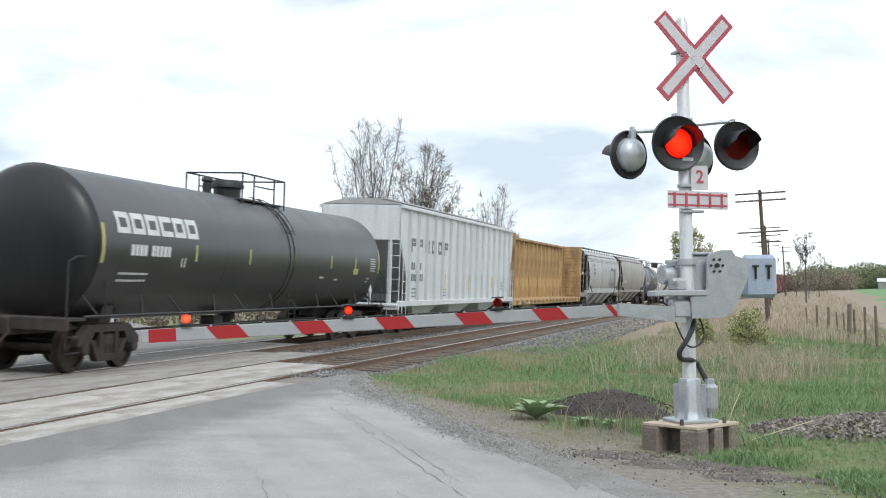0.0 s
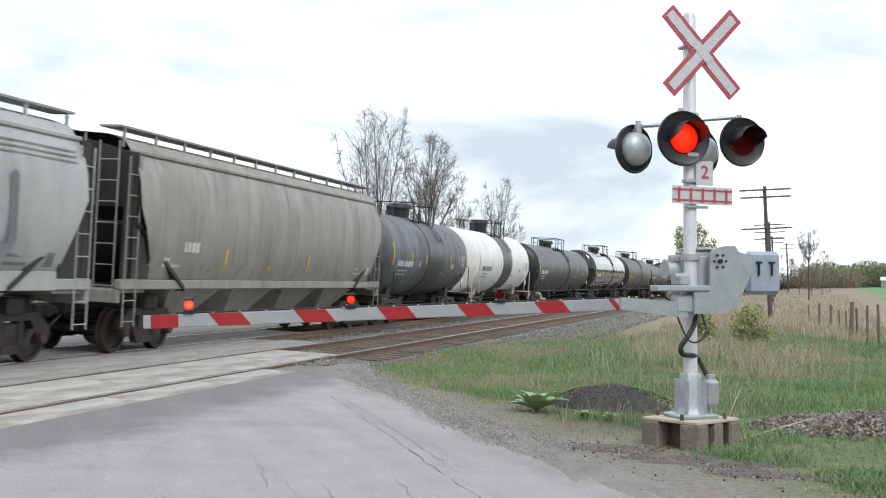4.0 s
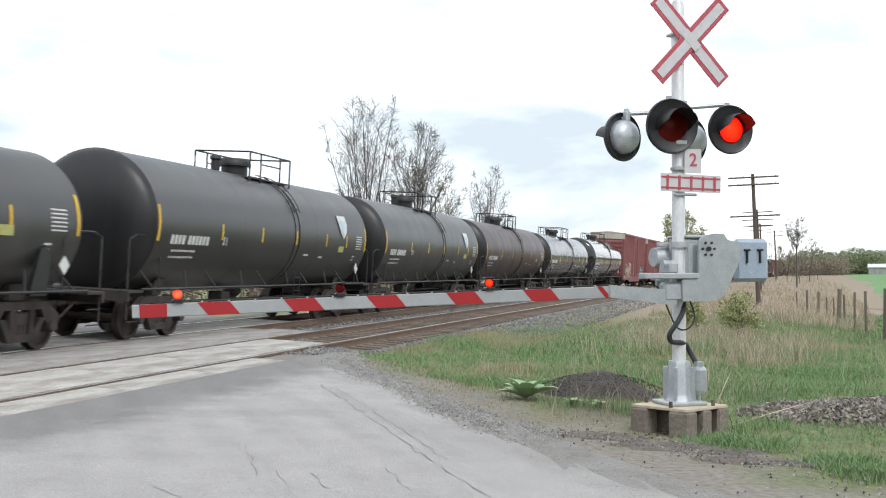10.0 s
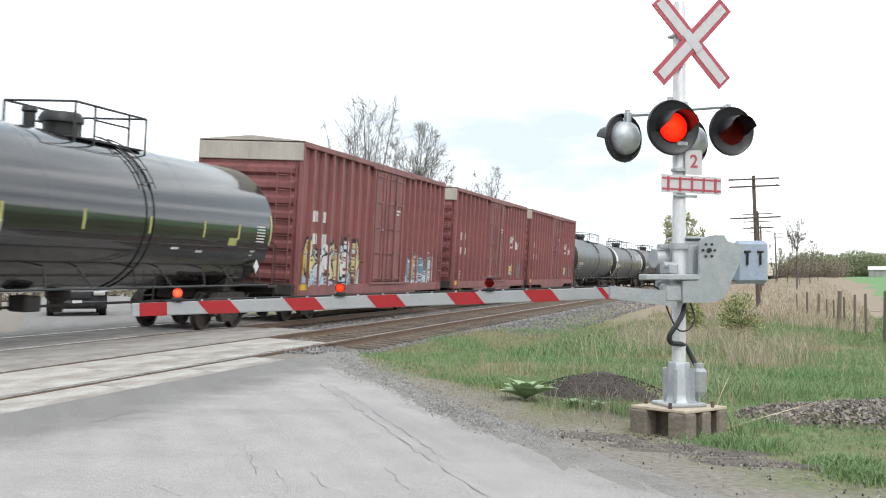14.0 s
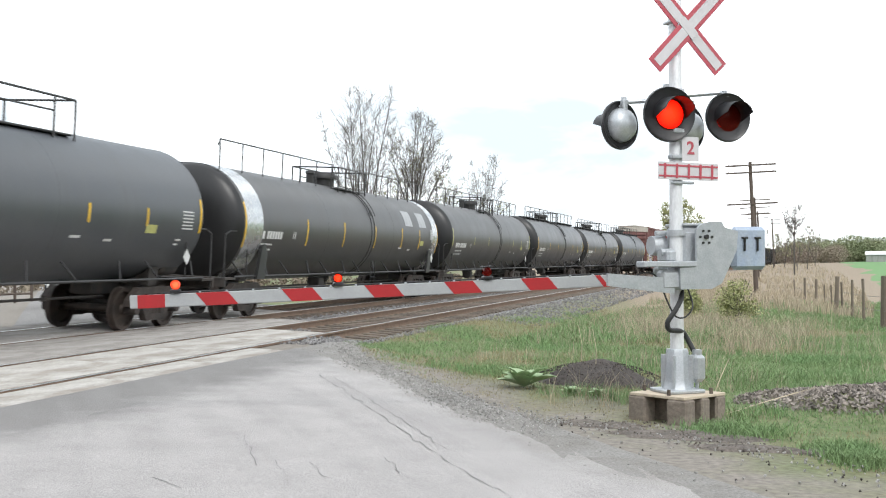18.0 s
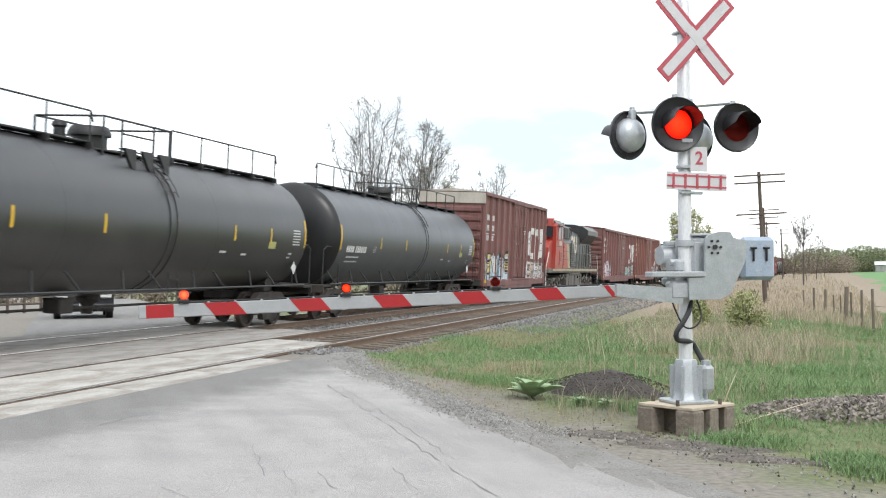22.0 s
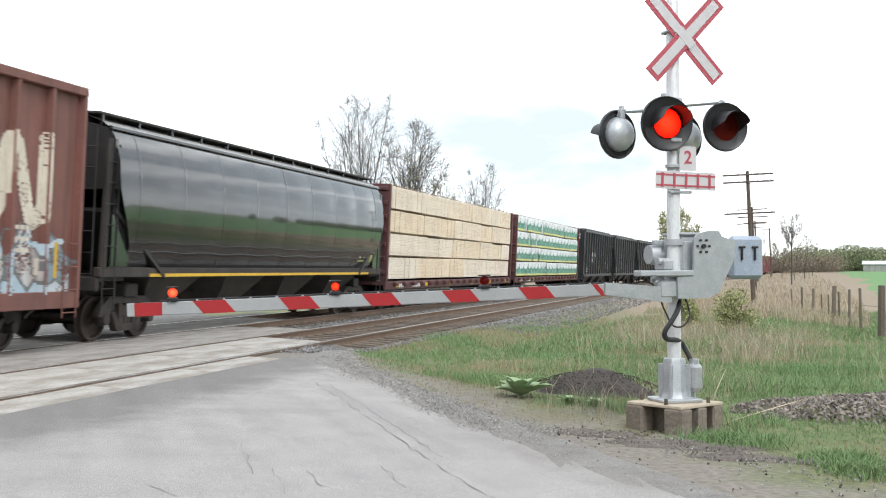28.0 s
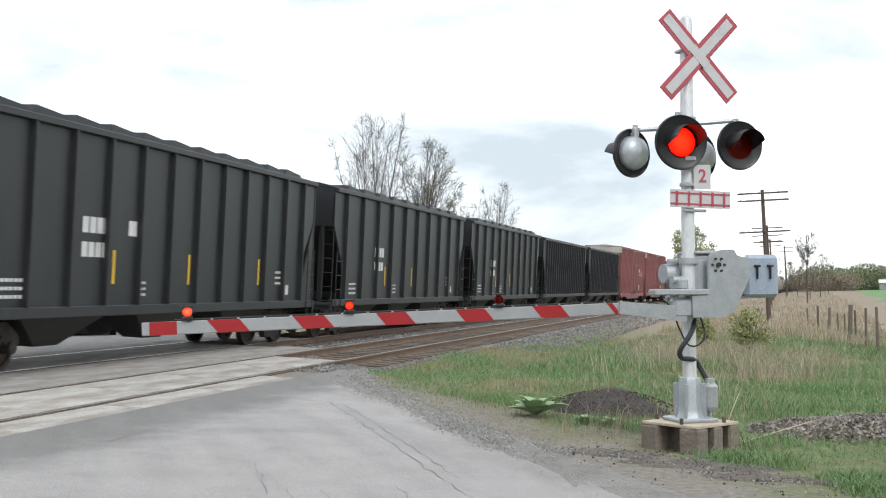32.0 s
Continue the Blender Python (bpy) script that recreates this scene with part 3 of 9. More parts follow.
random.seed(9)
for u0, u1, s_end in ((7.02, 7.79, 17.6), (7.99, 9.29, 21.6), (9.45, 10.42, 24.6)):
    s = s_end
    while s > -8:
        panel(u0, u1, s - 2.45, s, NEAR_U, "concrete" if u0 < 9 else "dirty_fill")
        s -= 2.45
for u0, u1, s_end in ((11.66, 12.48, 27.0), (12.68, 13.98, 31.0), (14.14, 14.7, 33.5)):
    s = s_end
    while s > -6:
        panel(u0, u1, s - 2.45, s, FAR_U, "dirty_fill")
        s -= 2.45

# loose ballast stones where the near track leaves the crossing
STONE = ((1, 0, 0), (-0.4, 0.9, 0), (-0.4, -0.9, 0), (0.1, 0.1, 0.8), (-0.1, 0, -0.6))
STONE_F = ((0, 1, 3), (1, 2, 3), (2, 0, 3), (1, 0, 4), (2, 1, 4), (0, 2, 4))


def stones(count, place, size, seed):
    rnd = random.Random(seed)
    b = Build()
    for _ in range(count):
        x, y, z = place(rnd)
        r = size * rnd.uniform(0.5, 1.4)
        q = Euler((rnd.uniform(0, 6), rnd.uniform(0, 6), rnd.uniform(0, 6))).to_matrix()
        b.add([Vector((x, y, z)) + q @ Vector(p) * r for p in STONE], STONE_F)
    return b


def near_shoulder(rnd):
    s = 19 + 75 * rnd.random() ** 1.5
    a = rnd.uniform(-3.4 if s > 31 else -1.6, 2.4)
    while abs(a) < 1.3 and rnd.random() < 0.75:
        a = rnd.uniform(-3.1 if s > 31 else -1.6, 2.4)
    x, y, _ = on_track(NEAR_U + a, s)
    z = -0.2 - 0.16 * step(-1.5, -2.9, a) - 0.1 * step(1.5, 2.6, a) + CANT / 2 + CANT / 1.5 * a
    return x, y, max(z, terrain(x, y) + 0.01)


tagged(part("ballast_stones", stones(12000, near_shoulder, 0.05, 1), M["ballast"], sharp=0), "loose grey ballast stones beside the track", "ballast", kind="stuff")


def between(rnd):
    s = 22 + 60 * rnd.random() ** 1.5
    x, y, _ = on_track(rnd.uniform(10.6, 12.3), s)
    return x, y, -0.19


tagged(part("ballast_stones", stones(3500, between, 0.05, 2), M["ballast"], sharp=0), "loose grey ballast stones between the tracks", "ballast", kind="stuff")


def verge(rnd):
    u = rnd.uniform(1.6, 6.9) if rnd.random() < 0.9 else rnd.uniform(-2.5, 1.6)
    w = min(verge_edge(u) - 0.18 + rnd.gauss(0, 0.17), verge_edge(u) + 0.25) if rnd.random() < 0.8 else rnd.uniform(-0.3, verge_edge(u))
    x, y = road_point(w, u)
    return x, y, max(terrain(x, y) + 0.015, road_z(u) - 0.012 - 0.06 * step(0.3, 1.3, w)) + 0.004


tagged(part("road_gravel", stones(4600, verge, 0.015, 3), M["gravel_stone"], sharp=0), "scattered pale gravel along the road's edge", "gravel", kind="stuff")


def crumbs(rnd):
    u = rnd.uniform(-2.0, 1.7)
    w = verge_edge(u) - 0.2 + rnd.gauss(0, 0.35)
    while noise.noise((w * 1.7, u * 1.7, 6)) < -0.05:
        u, w = rnd.uniform(-2.0, 1.7), rnd.uniform(0.4, 2.2)
    x, y = road_point(max(0.35, w), u)
    return x, y, terrain(x, y) + 0.015


tagged(part("soil_crumbs", stones(140, crumbs, 0.013, 8), M["soil"], sharp=0), "dark crumbs of earth beside the road", "soil", kind="stuff")


def heap(rnd):
    a, r = rnd.uniform(0, 6.283), rnd.random() ** 0.6
    x, y = 5.3 + 1.7 * r * math.cos(a), 13.2 + 1.15 * r * math.sin(a)
    return x, y, terrain(x, y) + (0.16 + 0.1 * noise.noise((x * 1.6, y * 1.6, 2))) * (1 - r * r) + 0.01


tagged(part("stone_heap", stones(2200, heap, 0.036, 4), M["stone"], sharp=0), "low heap of grey-brown stones in the grass", "stone heap", kind="stuff")

# ---- crossing signal with gate ----
MX, MY = 2.58, 11.72
PLATE = 0.06
FACE = math.degrees(math.atan2(RX, RY))  # the signal looks back along the road


def crossing_signal():
    """Mast with crossbuck, lamps, track-count sign and gate mechanism; local -y looks along the road at the drivers."""
    sig = thing("crossing_signal", "galvanised level-crossing signal mast with crossbuck, flashing lamps and lowered gate", "crossing signal",
                at=pose(MX, MY, PLATE, 0, 0, 18.5))
    part("mast_pole", Build().turned([(0.02, 0.072), (1.0, 0.070), (4.18, 0.066), (4.22, 0.05), (4.25, 0.0)], "z", 20), M["mast"], sig, "round pale grey mast")
    b = Build().box(0, 0, 0.02, 0.42, 0.42, 0.04, 0.01)
    for a in range(4):
        ang = math.pi / 4 + a * math.pi / 2
        b.box(0.11 * math.cos(ang), 0.11 * math.sin(ang), 0.22, 0.12, 0.03, 0.34, 0.005, Matrix.Rotation(ang, 4, "Z"))
    base = part("mast_base", b, M["galv"], sig, "flared cast junction base")
    part("base_collar", Build().turned([(0.04, 0.16), (0.08, 0.145), (0.14, 0.13), (0.42, 0.12), (0.45, 0.11), (0.45, 0.07)], "z", 8), M["galv"], base)
    for a in range(4):
        ang = math.pi / 4 + a * math.pi / 2
        part("anchor_bolt", Build().rod((0.35 * math.cos(ang), 0.35 * math.sin(ang), 0), (0.35 * math.cos(ang), 0.35 * math.sin(ang), 0.06), 0.022, 6), M["tie"], base)
    jb = part("junction_box", Build().box(0.2, -0.06, 0.25, 0.16, 0.15, 0.3, 0.045), M["galv"], sig, "rounded grey meter box")
    part("conduit", Build().rod((0.2, -0.06, 0.39), (0.2, -0.06, 0.44), 0.05, 10), M["galv"], jb)
    part("conduit", Build().rod((0.2, -0.06, 0.12), (0.2, -0.06, 0.03), 0.02, 8), M["galv"], jb)
    # crossbuck
    for k, tilt in enumerate((1, -1)):
        turn = Matrix.Rotation(radians(tilt * 46), 4, "Y")
        board = part("crossbuck_board", Build().box(0, 0, 0, 1.15, 0.012, 0.19, 0.003), M["red_sign"], sig, "white board with a dark red border",
                     Matrix.Translation((0.085, -0.10 - 0.016 * k, 3.79)) @ turn)
        inner = Build()
        if k == 0:
            inner.box(-0.33, -0.008, 0, 0.43, 0.004, 0.1).box(0.33, -0.008, 0, 0.43, 0.004, 0.1).box(0, -0.026, 0, 0.24, 0.004, 0.1)
        else:
            inner.box(0, -0.008, 0, 1.06, 0.004, 0.1)
        part("white_field", inner, M["white_sign"], board)
    part("board_clamp", Build().box(0.03, -0.06, 3.80, 0.12, 0.12, 0.07, 0.01).box(0, 0, 3.86, 0.19, 0.17, 0.03, 0.01), M["galv"], sig)
    # lamp arms and lamps
    part("lamp_arm", Build().pipe([(-0.6, 0.1, 2.96), (-0.52, 0.08, 3.02), (-0.1, 0.05, 3.05), (0.1, 0.0, 3.1), (0.5, -0.06, 3.14), (0.58, -0.07, 3.1)], 0.022, 8).turned([(3.02, 0.105), (3.16, 0.095)], "z", 14, (0, 0, 0), True), M["galv"], sig, "horizontal tube with cable fittings")
    for x, y, z, side, yaw, size, lit in ((-0.13, -0.09, 2.885, -1, -6, 1.07, "left"), (0.58, -0.08, 2.88, -1, -3, 0.97, "right"), (-0.585, 0.12, 2.78, 1, -163, 0.95, ""), (0.24, 0.16, 2.78, 1, -163, 0.95, "")):
        lamp_unit(sig, x, y, z, yaw, size, lit)
    # signs
    two = part("count_sign", Build().box(0.115, -0.10, 2.53, 0.2, 0.006, 0.255, 0.002), M["white_sign"], sig, "small white plate with a red figure two")
    digit = bpy.data.curves.new("digit", "FONT")
    digit.body, digit.size, digit.extrude, digit.align_x, digit.align_y = "2", 0.19, 0.002, "CENTER", "CENTER"
    digit.offset = 0.003
    dg = new("figure", digit)
    dg.parent, dg.matrix_basis = two, pose(0.115, -0.106, 2.535, 90, 0, 0)
    digit.materials.append(M["red_sign"])
    board = part("track_sign", Build().box(0.09, -0.10, 2.305, 0.715, 0.006, 0.185, 0.002), M["white_sign"], sig, "white plate with a red ladder of rails and ties",
                 pose(0.09, -0.10, 2.298) @ pose(0, 0, 0, 0, 1.0, 0) @ pose(-0.09, 0.10, -2.305))
    for z in (2.305 - 0.055, 2.305 + 0.055):
        part("rail_bar", Build().box(0.09, -0.106, z, 0.705, 0.004, 0.018), M["red_sign"], board)
    for i in range(5):
        part("tie_bar", Build().box(0.09 - 0.28 + 0.14 * i, -0.109, 2.305, 0.026, 0.004, 0.15), M["red_sign"], board)
    for bx, by, bz, sx, sy, sz in ((0.04, -0.07, 2.18, 0.26, 0.05, 0.03), (0.0, -0.05, 2.45, 0.2, 0.1, 0.04), (0, -0.03, 2.72, 0.18, 0.18, 0.05)):
        part("sign_bracket", Build().box(bx, by, bz, sx, sy, sz, 0.008), M["galv"], sig)
    gate_mechanism(sig)
    # black hose and thin cable from the mechanism to the base
    hose = [Vector((0.05, -0.02, 1.1)), Vector((0.0, -0.09, 0.98)), Vector((-0.1, -0.14, 0.86)), Vector((-0.19, -0.14, 0.74)), Vector((-0.16, -0.12, 0.66)), Vector((0.0, -0.06, 0.64)),
            Vector((0.12, 0.05, 0.6)), Vector((0.19, -0.02, 0.42))]
    part("hose", Build().tube(smooth_line(hose, 6), 0.027, 10), M["rubber"], sig, "black ribbed hose")
    cable = [Vector((-0.66, -0.1, 1.24)), Vector((-0.58, -0.12, 1.21)), Vector((-0.45, -0.13, 1.25)), Vector((-0.3, -0.12, 1.2)), Vector((-0.18, -0.12, 0.95)), Vector((-0.1, -0.14, 0.8)),
             Vector((0.02, -0.14, 0.79)), Vector((0.13, -0.1, 0.9)), Vector((0.1, -0.04, 1.1))]
    part("cable", Build().tube(smooth_line(cable, 6), 0.009, 6), M["rubber"], sig, "thin black cable")
    return sig


def smooth_line(pts, n):
    out = []
    for i in range(len(pts) - 1):
        a, b, c, d = pts[max(0, i - 1)], pts[i], pts[i + 1], pts[min(len(pts) - 1, i + 2)]
        for k in range(n):
            t = k / n
            out.append(0.5 * ((2 * b) + (c - a) * t + (2 * a - 5 * b + 4 * c - d) * t * t + (3 * b - a - 3 * c + d) * t ** 3))
    out.append(pts[-1])
    return out


FLASHERS = {}


def lamp_unit(sig, x, y, z, yaw, size, lit):
    """A lamp with its round background disc, turned by yaw from the drivers' line of sight."""
    turn = pose(x, y, z, 0, 0, yaw) @ Matrix.Scale(size, 4)
    disc = part("background_disc", Build().turned([(-0.012, 0.0), (-0.012, 0.235), (-0.03, 0.262), (0.0, 0.27), (0.02, 0.262), (0.0, 0.235), (0.0, 0.0)], "y", 40), M["black_paint"], sig,
                "round black background disc", turn)
    part("lamp_housing", Build().turned([(0.0, 0.19), (0.05, 0.185), (0.1, 0.16), (0.14, 0.1), (0.155, 0.0)], "y", 28), M["galv"], disc, "domed grey lamp back")
    part("lamp_bracket", Build().box(0, 0.06, 0.2, 0.07, 0.07, 0.16, 0.015).rod((0, 0.06, 0.2), (0, 0.06, 0.3), 0.03, 8), M["galv"], disc)
    hood = Build()
    rows = []
    for d, r, z in ((-0.015, 0.165, 0), (-0.09, 0.163, -0.003), (-0.17, 0.16, -0.006), (-0.27, 0.157, -0.012)):
        span = 108 - 34 * (-d / 0.27)
        rows.append([(r * math.sin(radians(a)), d, z + r * math.cos(radians(a))) for a in [-span + 2 * span * i / 20 for i in range(21)]])
    hood.grid(rows)
    hood.grid([[(p[0] * 0.965, p[1], p[2] * 0.965) for p in r] for r in reversed(rows)])
    part("hood", hood, M["black_paint"], disc, "black lamp visor")
    part("lens", Build().turned([(-0.02, 0.152), (-0.035, 0.13), (-0.045, 0.08), (-0.048, 0.0)], "y", 28), M["red_dark"], disc, "red roundel lens")
    if lit:
        turner = part("reflector", Build().prism([(0.142 * math.cos(2 * math.pi * i / 24), 0.142 * math.sin(2 * math.pi * i / 24)) for i in range(24)], -0.004, -0.002), M["lamp_lit"], disc,
                      "glowing reflector that turns behind the lens", pose(0, -0.017, 0))
        FLASHERS[lit] = turner
        part("reflector_back", Build().prism([(0.143 * math.cos(2 * math.pi * i / 24), 0.143 * math.sin(2 * math.pi * i / 24)) for i in range(24)], -0.001, 0.004), M["lamp_dark"], turner)


def gate_mechanism(sig):
    box = part("mechanism_housing", Build().box(0.18, 0.1, 1.52, 0.30, 0.34, 0.42, 0.03).box(0.2, 0.1, 1.745, 0.34, 0.38, 0.03, 0.01), M["cast"], sig, "grey gate motor housing")
    part("housing_door", Build().box(0.18, -0.078, 1.5, 0.24, 0.02, 0.34, 0.008), M["cast"], box)
    part("motor_drum", Build().turned([(-0.14, 0.0), (-0.14, 0.1), (0.0, 0.115), (0.02, 0.0)], "x", 18, (-0.06, 0.18, 1.53)), M["cast"], box)
    part("shaft_guard", Build().box(-0.12, 0.0, 1.42, 0.1, 0.24, 0.12, 0.02).rod((-0.2, -0.02, 1.46), (-0.05, -0.02, 1.46), 0.035, 8), M["cast"], box)
    for z in (1.3, 1.66):
        part("mast_clamp", Build().turned([(z - 0.03, 0.1), (z + 0.03, 0.1)], "z", 14, (0, 0, 0), True).box(-0.06, 0.1, z, 0.26, 0.06, 0.05, 0.01), M["cast"], box)
    # swung side plate that carries the arm
    outline = [(-0.07, 1.02), (0.3, 1.02), (0.42, 1.08), (0.55, 1.28), (0.66, 1.42), (0.68, 1.62), (0.52, 1.66), (0.48, 1.72), (0.36, 1.72)]
    outline += [(0.28 + 0.1 * math.cos(radians(a)), 1.60 + 0.1 * math.sin(radians(a))) for a in (100, 130, 160, 180)]
    outline += [(0.185, 1.42), (0.16, 1.32), (0.1, 1.25), (-0.07, 1.24)]
    outline = [(px - 0.06 * step(1.2, 1.4, pz), pz + 0.055) for px, pz in outline]
    plate = part("arm_plate", Build().prism(outline, -0.20, -0.165), M["galv"], sig, "curved galvanised arm support")
    for a in range(6):
        ang = radians(60 * a)
        part("plate_bolt", Build().rod((0.23 + 0.07 * math.cos(ang), -0.2, 1.615 + 0.07 * math.sin(ang)), (0.23 + 0.07 * math.cos(ang), -0.215, 1.615 + 0.07 * math.sin(ang)), 0.014, 6), M["rubber"], plate)
    part("hub_bolt", Build().rod((0.23, -0.2, 1.615), (0.23, -0.225, 1.615), 0.025, 8), M["rubber"], plate)
    part("arm_plate", Build().prism(outline, 0.32, 0.355), M["galv"], sig, "curved galvanised arm support behind the housing")
    weight = part("counterweight", Build().box(0.86, -0.02, 1.50, 0.42, 0.1, 0.46, 0.04), M["blue_weight"], sig, "pale blue counterweight plates")
    for x in (0.78, 0.94):
        part("weight_bolt", Build().rod((x, -0.085, 1.47), (x, -0.085, 1.6), 0.012, 6).rod((x - 0.035, -0.085, 1.61), (x + 0.035, -0.085, 1.61), 0.013, 6), M["rubber"], weight)
    part("weight_arm", Build().box(0.62, 0.1, 1.45, 0.2, 0.3, 0.12, 0.02), M["cast"], weight)
    part("arm_clevis", Build().box(-0.2, -0.14, 1.335, 0.62, 0.16, 0.06, 0.01).box(-0.12, -0.1, 1.17, 0.3, 0.14, 0.2, 0.03), M["cast"], sig, "heavy bracket that holds the arm's root")
    part("arm_root", Build().prism([(-0.12, 1.03), (-0.12, 1.19), (-0.88, 1.245), (-0.88, 1.12)], -0.16, -0.12), M["galv"], sig, "bare galvanised root of the gate arm")
    gate_arm(sig)


def gate_arm(sig):
    inv = sig.matrix_basis.inverted()
    root, tip = inv @ Vector((1.87, 11.74, 1.225)), inv @ Vector((-2.80, 10.54, 1.065))
    d = tip - root
    length = d.length
    along = d.normalized()
    up = Vector((0, 0, 1))
    up = (up - along * up.dot(along)).normalized()
    out = along.cross(up)
    m = Matrix((along, up, out)).transposed().to_4x4()
    m.translation = root
    arm = part("gate_arm", Build().box(length / 2, 0, 0, length, 0.125, 0.035, 0.008), M["arm_white"], sig, "long striped gate arm, lowered", m)
    period, k = 0.813, 0
    x = length - 0.07
    starts = []
    stripe = length - 0.07
    first = True
    while stripe > 0.1:
        a1, a0 = stripe, stripe - (0.25 if first else 0.40)
        a0 = max(a0, 0.0)
        slope = 0.0 if first else 0.1
        b = Build()
        for zf in (0.019, -0.019):
            b.prism([(a0, -0.062), (a1 - (0 if first else 0.1), -0.062), (a1, 0.062), (a0 + slope, 0.062)], zf - 0.002, zf + 0.002, "xy")
        part("red_stripe", b, M["arm_red"], arm)
        stripe = a0 - (0.28 if first else 0.413)
        first = False
    for i in range(18):
        part("cable_clip", Build().box(0.18 + i * 0.25, 0.068, 0, 0.02, 0.016, 0.045, 0.003), M["galv"], arm)
    part("arm_cable", Build().rod((0.0, 0.074, 0), (length - 0.3, 0.074, 0), 0.008, 6), M["rubber"], arm)
    for x, kind in ((length - 0.42, "tip"), (length - 1.97, "mid"), (length - 3.5, "inner")):
        holder = part("arm_lamp", Build().box(x, 0.085, 0, 0.1, 0.035, 0.11, 0.01), M["black_paint"], arm, "small gate-arm lamp on a black holder")
        lens = Build().turned([(-0.04, 0.0), (-0.036, 0.035), (-0.02, 0.046), (0.02, 0.046), (0.036, 0.035), (0.04, 0.0)], "z", 20)
        part("lens", lens, M["lamp_tip"] if kind == "tip" else M["red_dark"], holder, "steady orange-red lens" if kind == "tip" else "red lens", pose(x, 0.145, 0))
        part("lamp_cap", Build().box(x, 0.198, 0, 0.11, 0.014, 0.1, 0.005), M["black_paint"], holder)
        if kind != "tip":
            turner = part("reflector", Build().prism([(0.04 * math.cos(2 * math.pi * i / 16), 0.04 * math.sin(2 * math.pi * i / 16)) for i in range(16)], -0.005, -0.002, "xy"), M["lamp_small"], holder,
                          "glowing reflector that turns inside the lens", pose(x, 0.145, 0))
            part("reflector_back", Build().prism([(0.041 * math.cos(2 * math.pi * i / 16), 0.041 * math.sin(2 * math.pi * i / 16)) for i in range(16)], -0.001, 0.005, "xy"), M["lamp_dark"], turner)
            FLASHERS[kind] = turner


signal = crossing_signal()


def base_platform():
    base = thing("signal_platform", "weathered plywood sheet on old timber blocks under the signal", "platform", at=pose(MX, MY, 0, 0, 0, 40))
    part("deck_board", Build().box(0, 0, PLATE - 0.016, 0.70, 0.70, 0.03, 0.004), M["wood_pale"], base, "pale weathered plywood sheet")
    rnd = random.Random(2)
    for i, (x, y, sx, sy) in enumerate(((-0.27, -0.25, 0.18, 0.24), (0.0, -0.27, 0.16, 0.18), (0.28, -0.25, 0.15, 0.22), (-0.27, 0.25, 0.18, 0.24), (0.26, 0.26, 0.18, 0.2), (0, 0.1, 0.24, 0.24))):
        z0 = -0.3
        part("timber_block", Build().box(x, y, (z0 + PLATE - 0.032) / 2, sx, sy, PLATE - 0.032 - z0, 0.02, Matrix.Rotation(rnd.uniform(-0.12, 0.12), 4, "Z")), M["block"], base)


base_platform()

# ---- rolling stock: local x along the track (+x is the trailing end), -y faces the road, z up from the rails ----
def paint(name, c, rough=0.5, dirt=None, amount=0.5, scale=1.2, metal=0.0, coat=0.0, streak=True, grain=0.1, spec=0.5):
    m = M[name] = material(name, c, rough, metal, second=dirt, amount=min(1.0, amount * 1.25), scale=scale, fine=35, bump=0.05, grain=grain,
                           stretch=(1.0, 1.0, 0.45) if streak else (1, 1, 1), coat=coat)
    n, l = m.node_tree.nodes, m.node_tree.links
    n["Principled BSDF"].inputs["Specular IOR Level"].default_value = spec
    if streak:
        hsv = next(q for q in n if q.type == "HUE_SAT")
        tc, mp, ns, rng, mix = (n.new("ShaderNode" + k) for k in ("TexCoord", "Mapping", "TexNoise", "MapRange", "Mix"))
        mp.inputs["Scale"].default_value = (4.5, 4.5, 0.4)
        ns.inputs["Scale"].default_value, ns.inputs["Detail"].default_value = 1.0, 5
        rng.inputs["From Min"].default_value, rng.inputs["From Max"].default_value, rng.inputs["To Max"].default_value = 0.5, 0.78, 0.75 if max(c) < 0.4 else 0.28
        mix.data_type = "RGBA"
        mix.inputs["B"].default_value = (*[q * 0.55 + 0.01 for q in (dirt or c)], 1)
        l.new(tc.outputs["Object"], mp.inputs["Vector"])
        l.new(mp.outputs["Vector"], ns.inputs["Vector"])
        l.new(ns.outputs["Fac"], rng.inputs["Value"])
        l.new(hsv.inputs["Color"].links[0].from_socket, mix.inputs["A"])
        l.new(rng.outputs["Result"], mix.inputs["Factor"])
        l.new(mix.outputs["Result"], hsv.inputs["Color"])


paint("tank_black", (0.021, 0.021, 0.023), 0.36, (0.042, 0.039, 0.038), 0.6, spec=0.8)
paint("tank_gloss", (0.012, 0.012, 0.014), 0.15, (0.02, 0.02, 0.022), 0.4, coat=0.65)
paint("head_shade_black", (0.011, 0.011, 0.012), 0.4, (0.02, 0.019, 0.019), 0.5)
paint("tank_satin", (0.012, 0.0125, 0.013), 0.22, (0.022, 0.022, 0.023), 0.5, spec=0.7, coat=0.3)
paint("tank_matt", (0.03, 0.0295, 0.0295), 0.4, (0.06, 0.056, 0.053), 0.6, spec=0.8)
paint("tank_brown", (0.055, 0.028, 0.027), 0.38, (0.042, 0.026, 0.024), 0.6, spec=0.4)
paint("tank_slate", (0.045, 0.051, 0.06), 0.4, (0.07, 0.074, 0.08), 0.6, spec=0.8)
paint("tank_grey", (0.15, 0.16, 0.175), 0.5, (0.08, 0.08, 0.085), 0.8)
paint("tank_white", (0.82, 0.82, 0.81), 0.5, (0.68, 0.64, 0.58), 0.5)
paint("hopper_white", (0.68, 0.71, 0.71), 0.5, (0.58, 0.60, 0.595), 0.6)
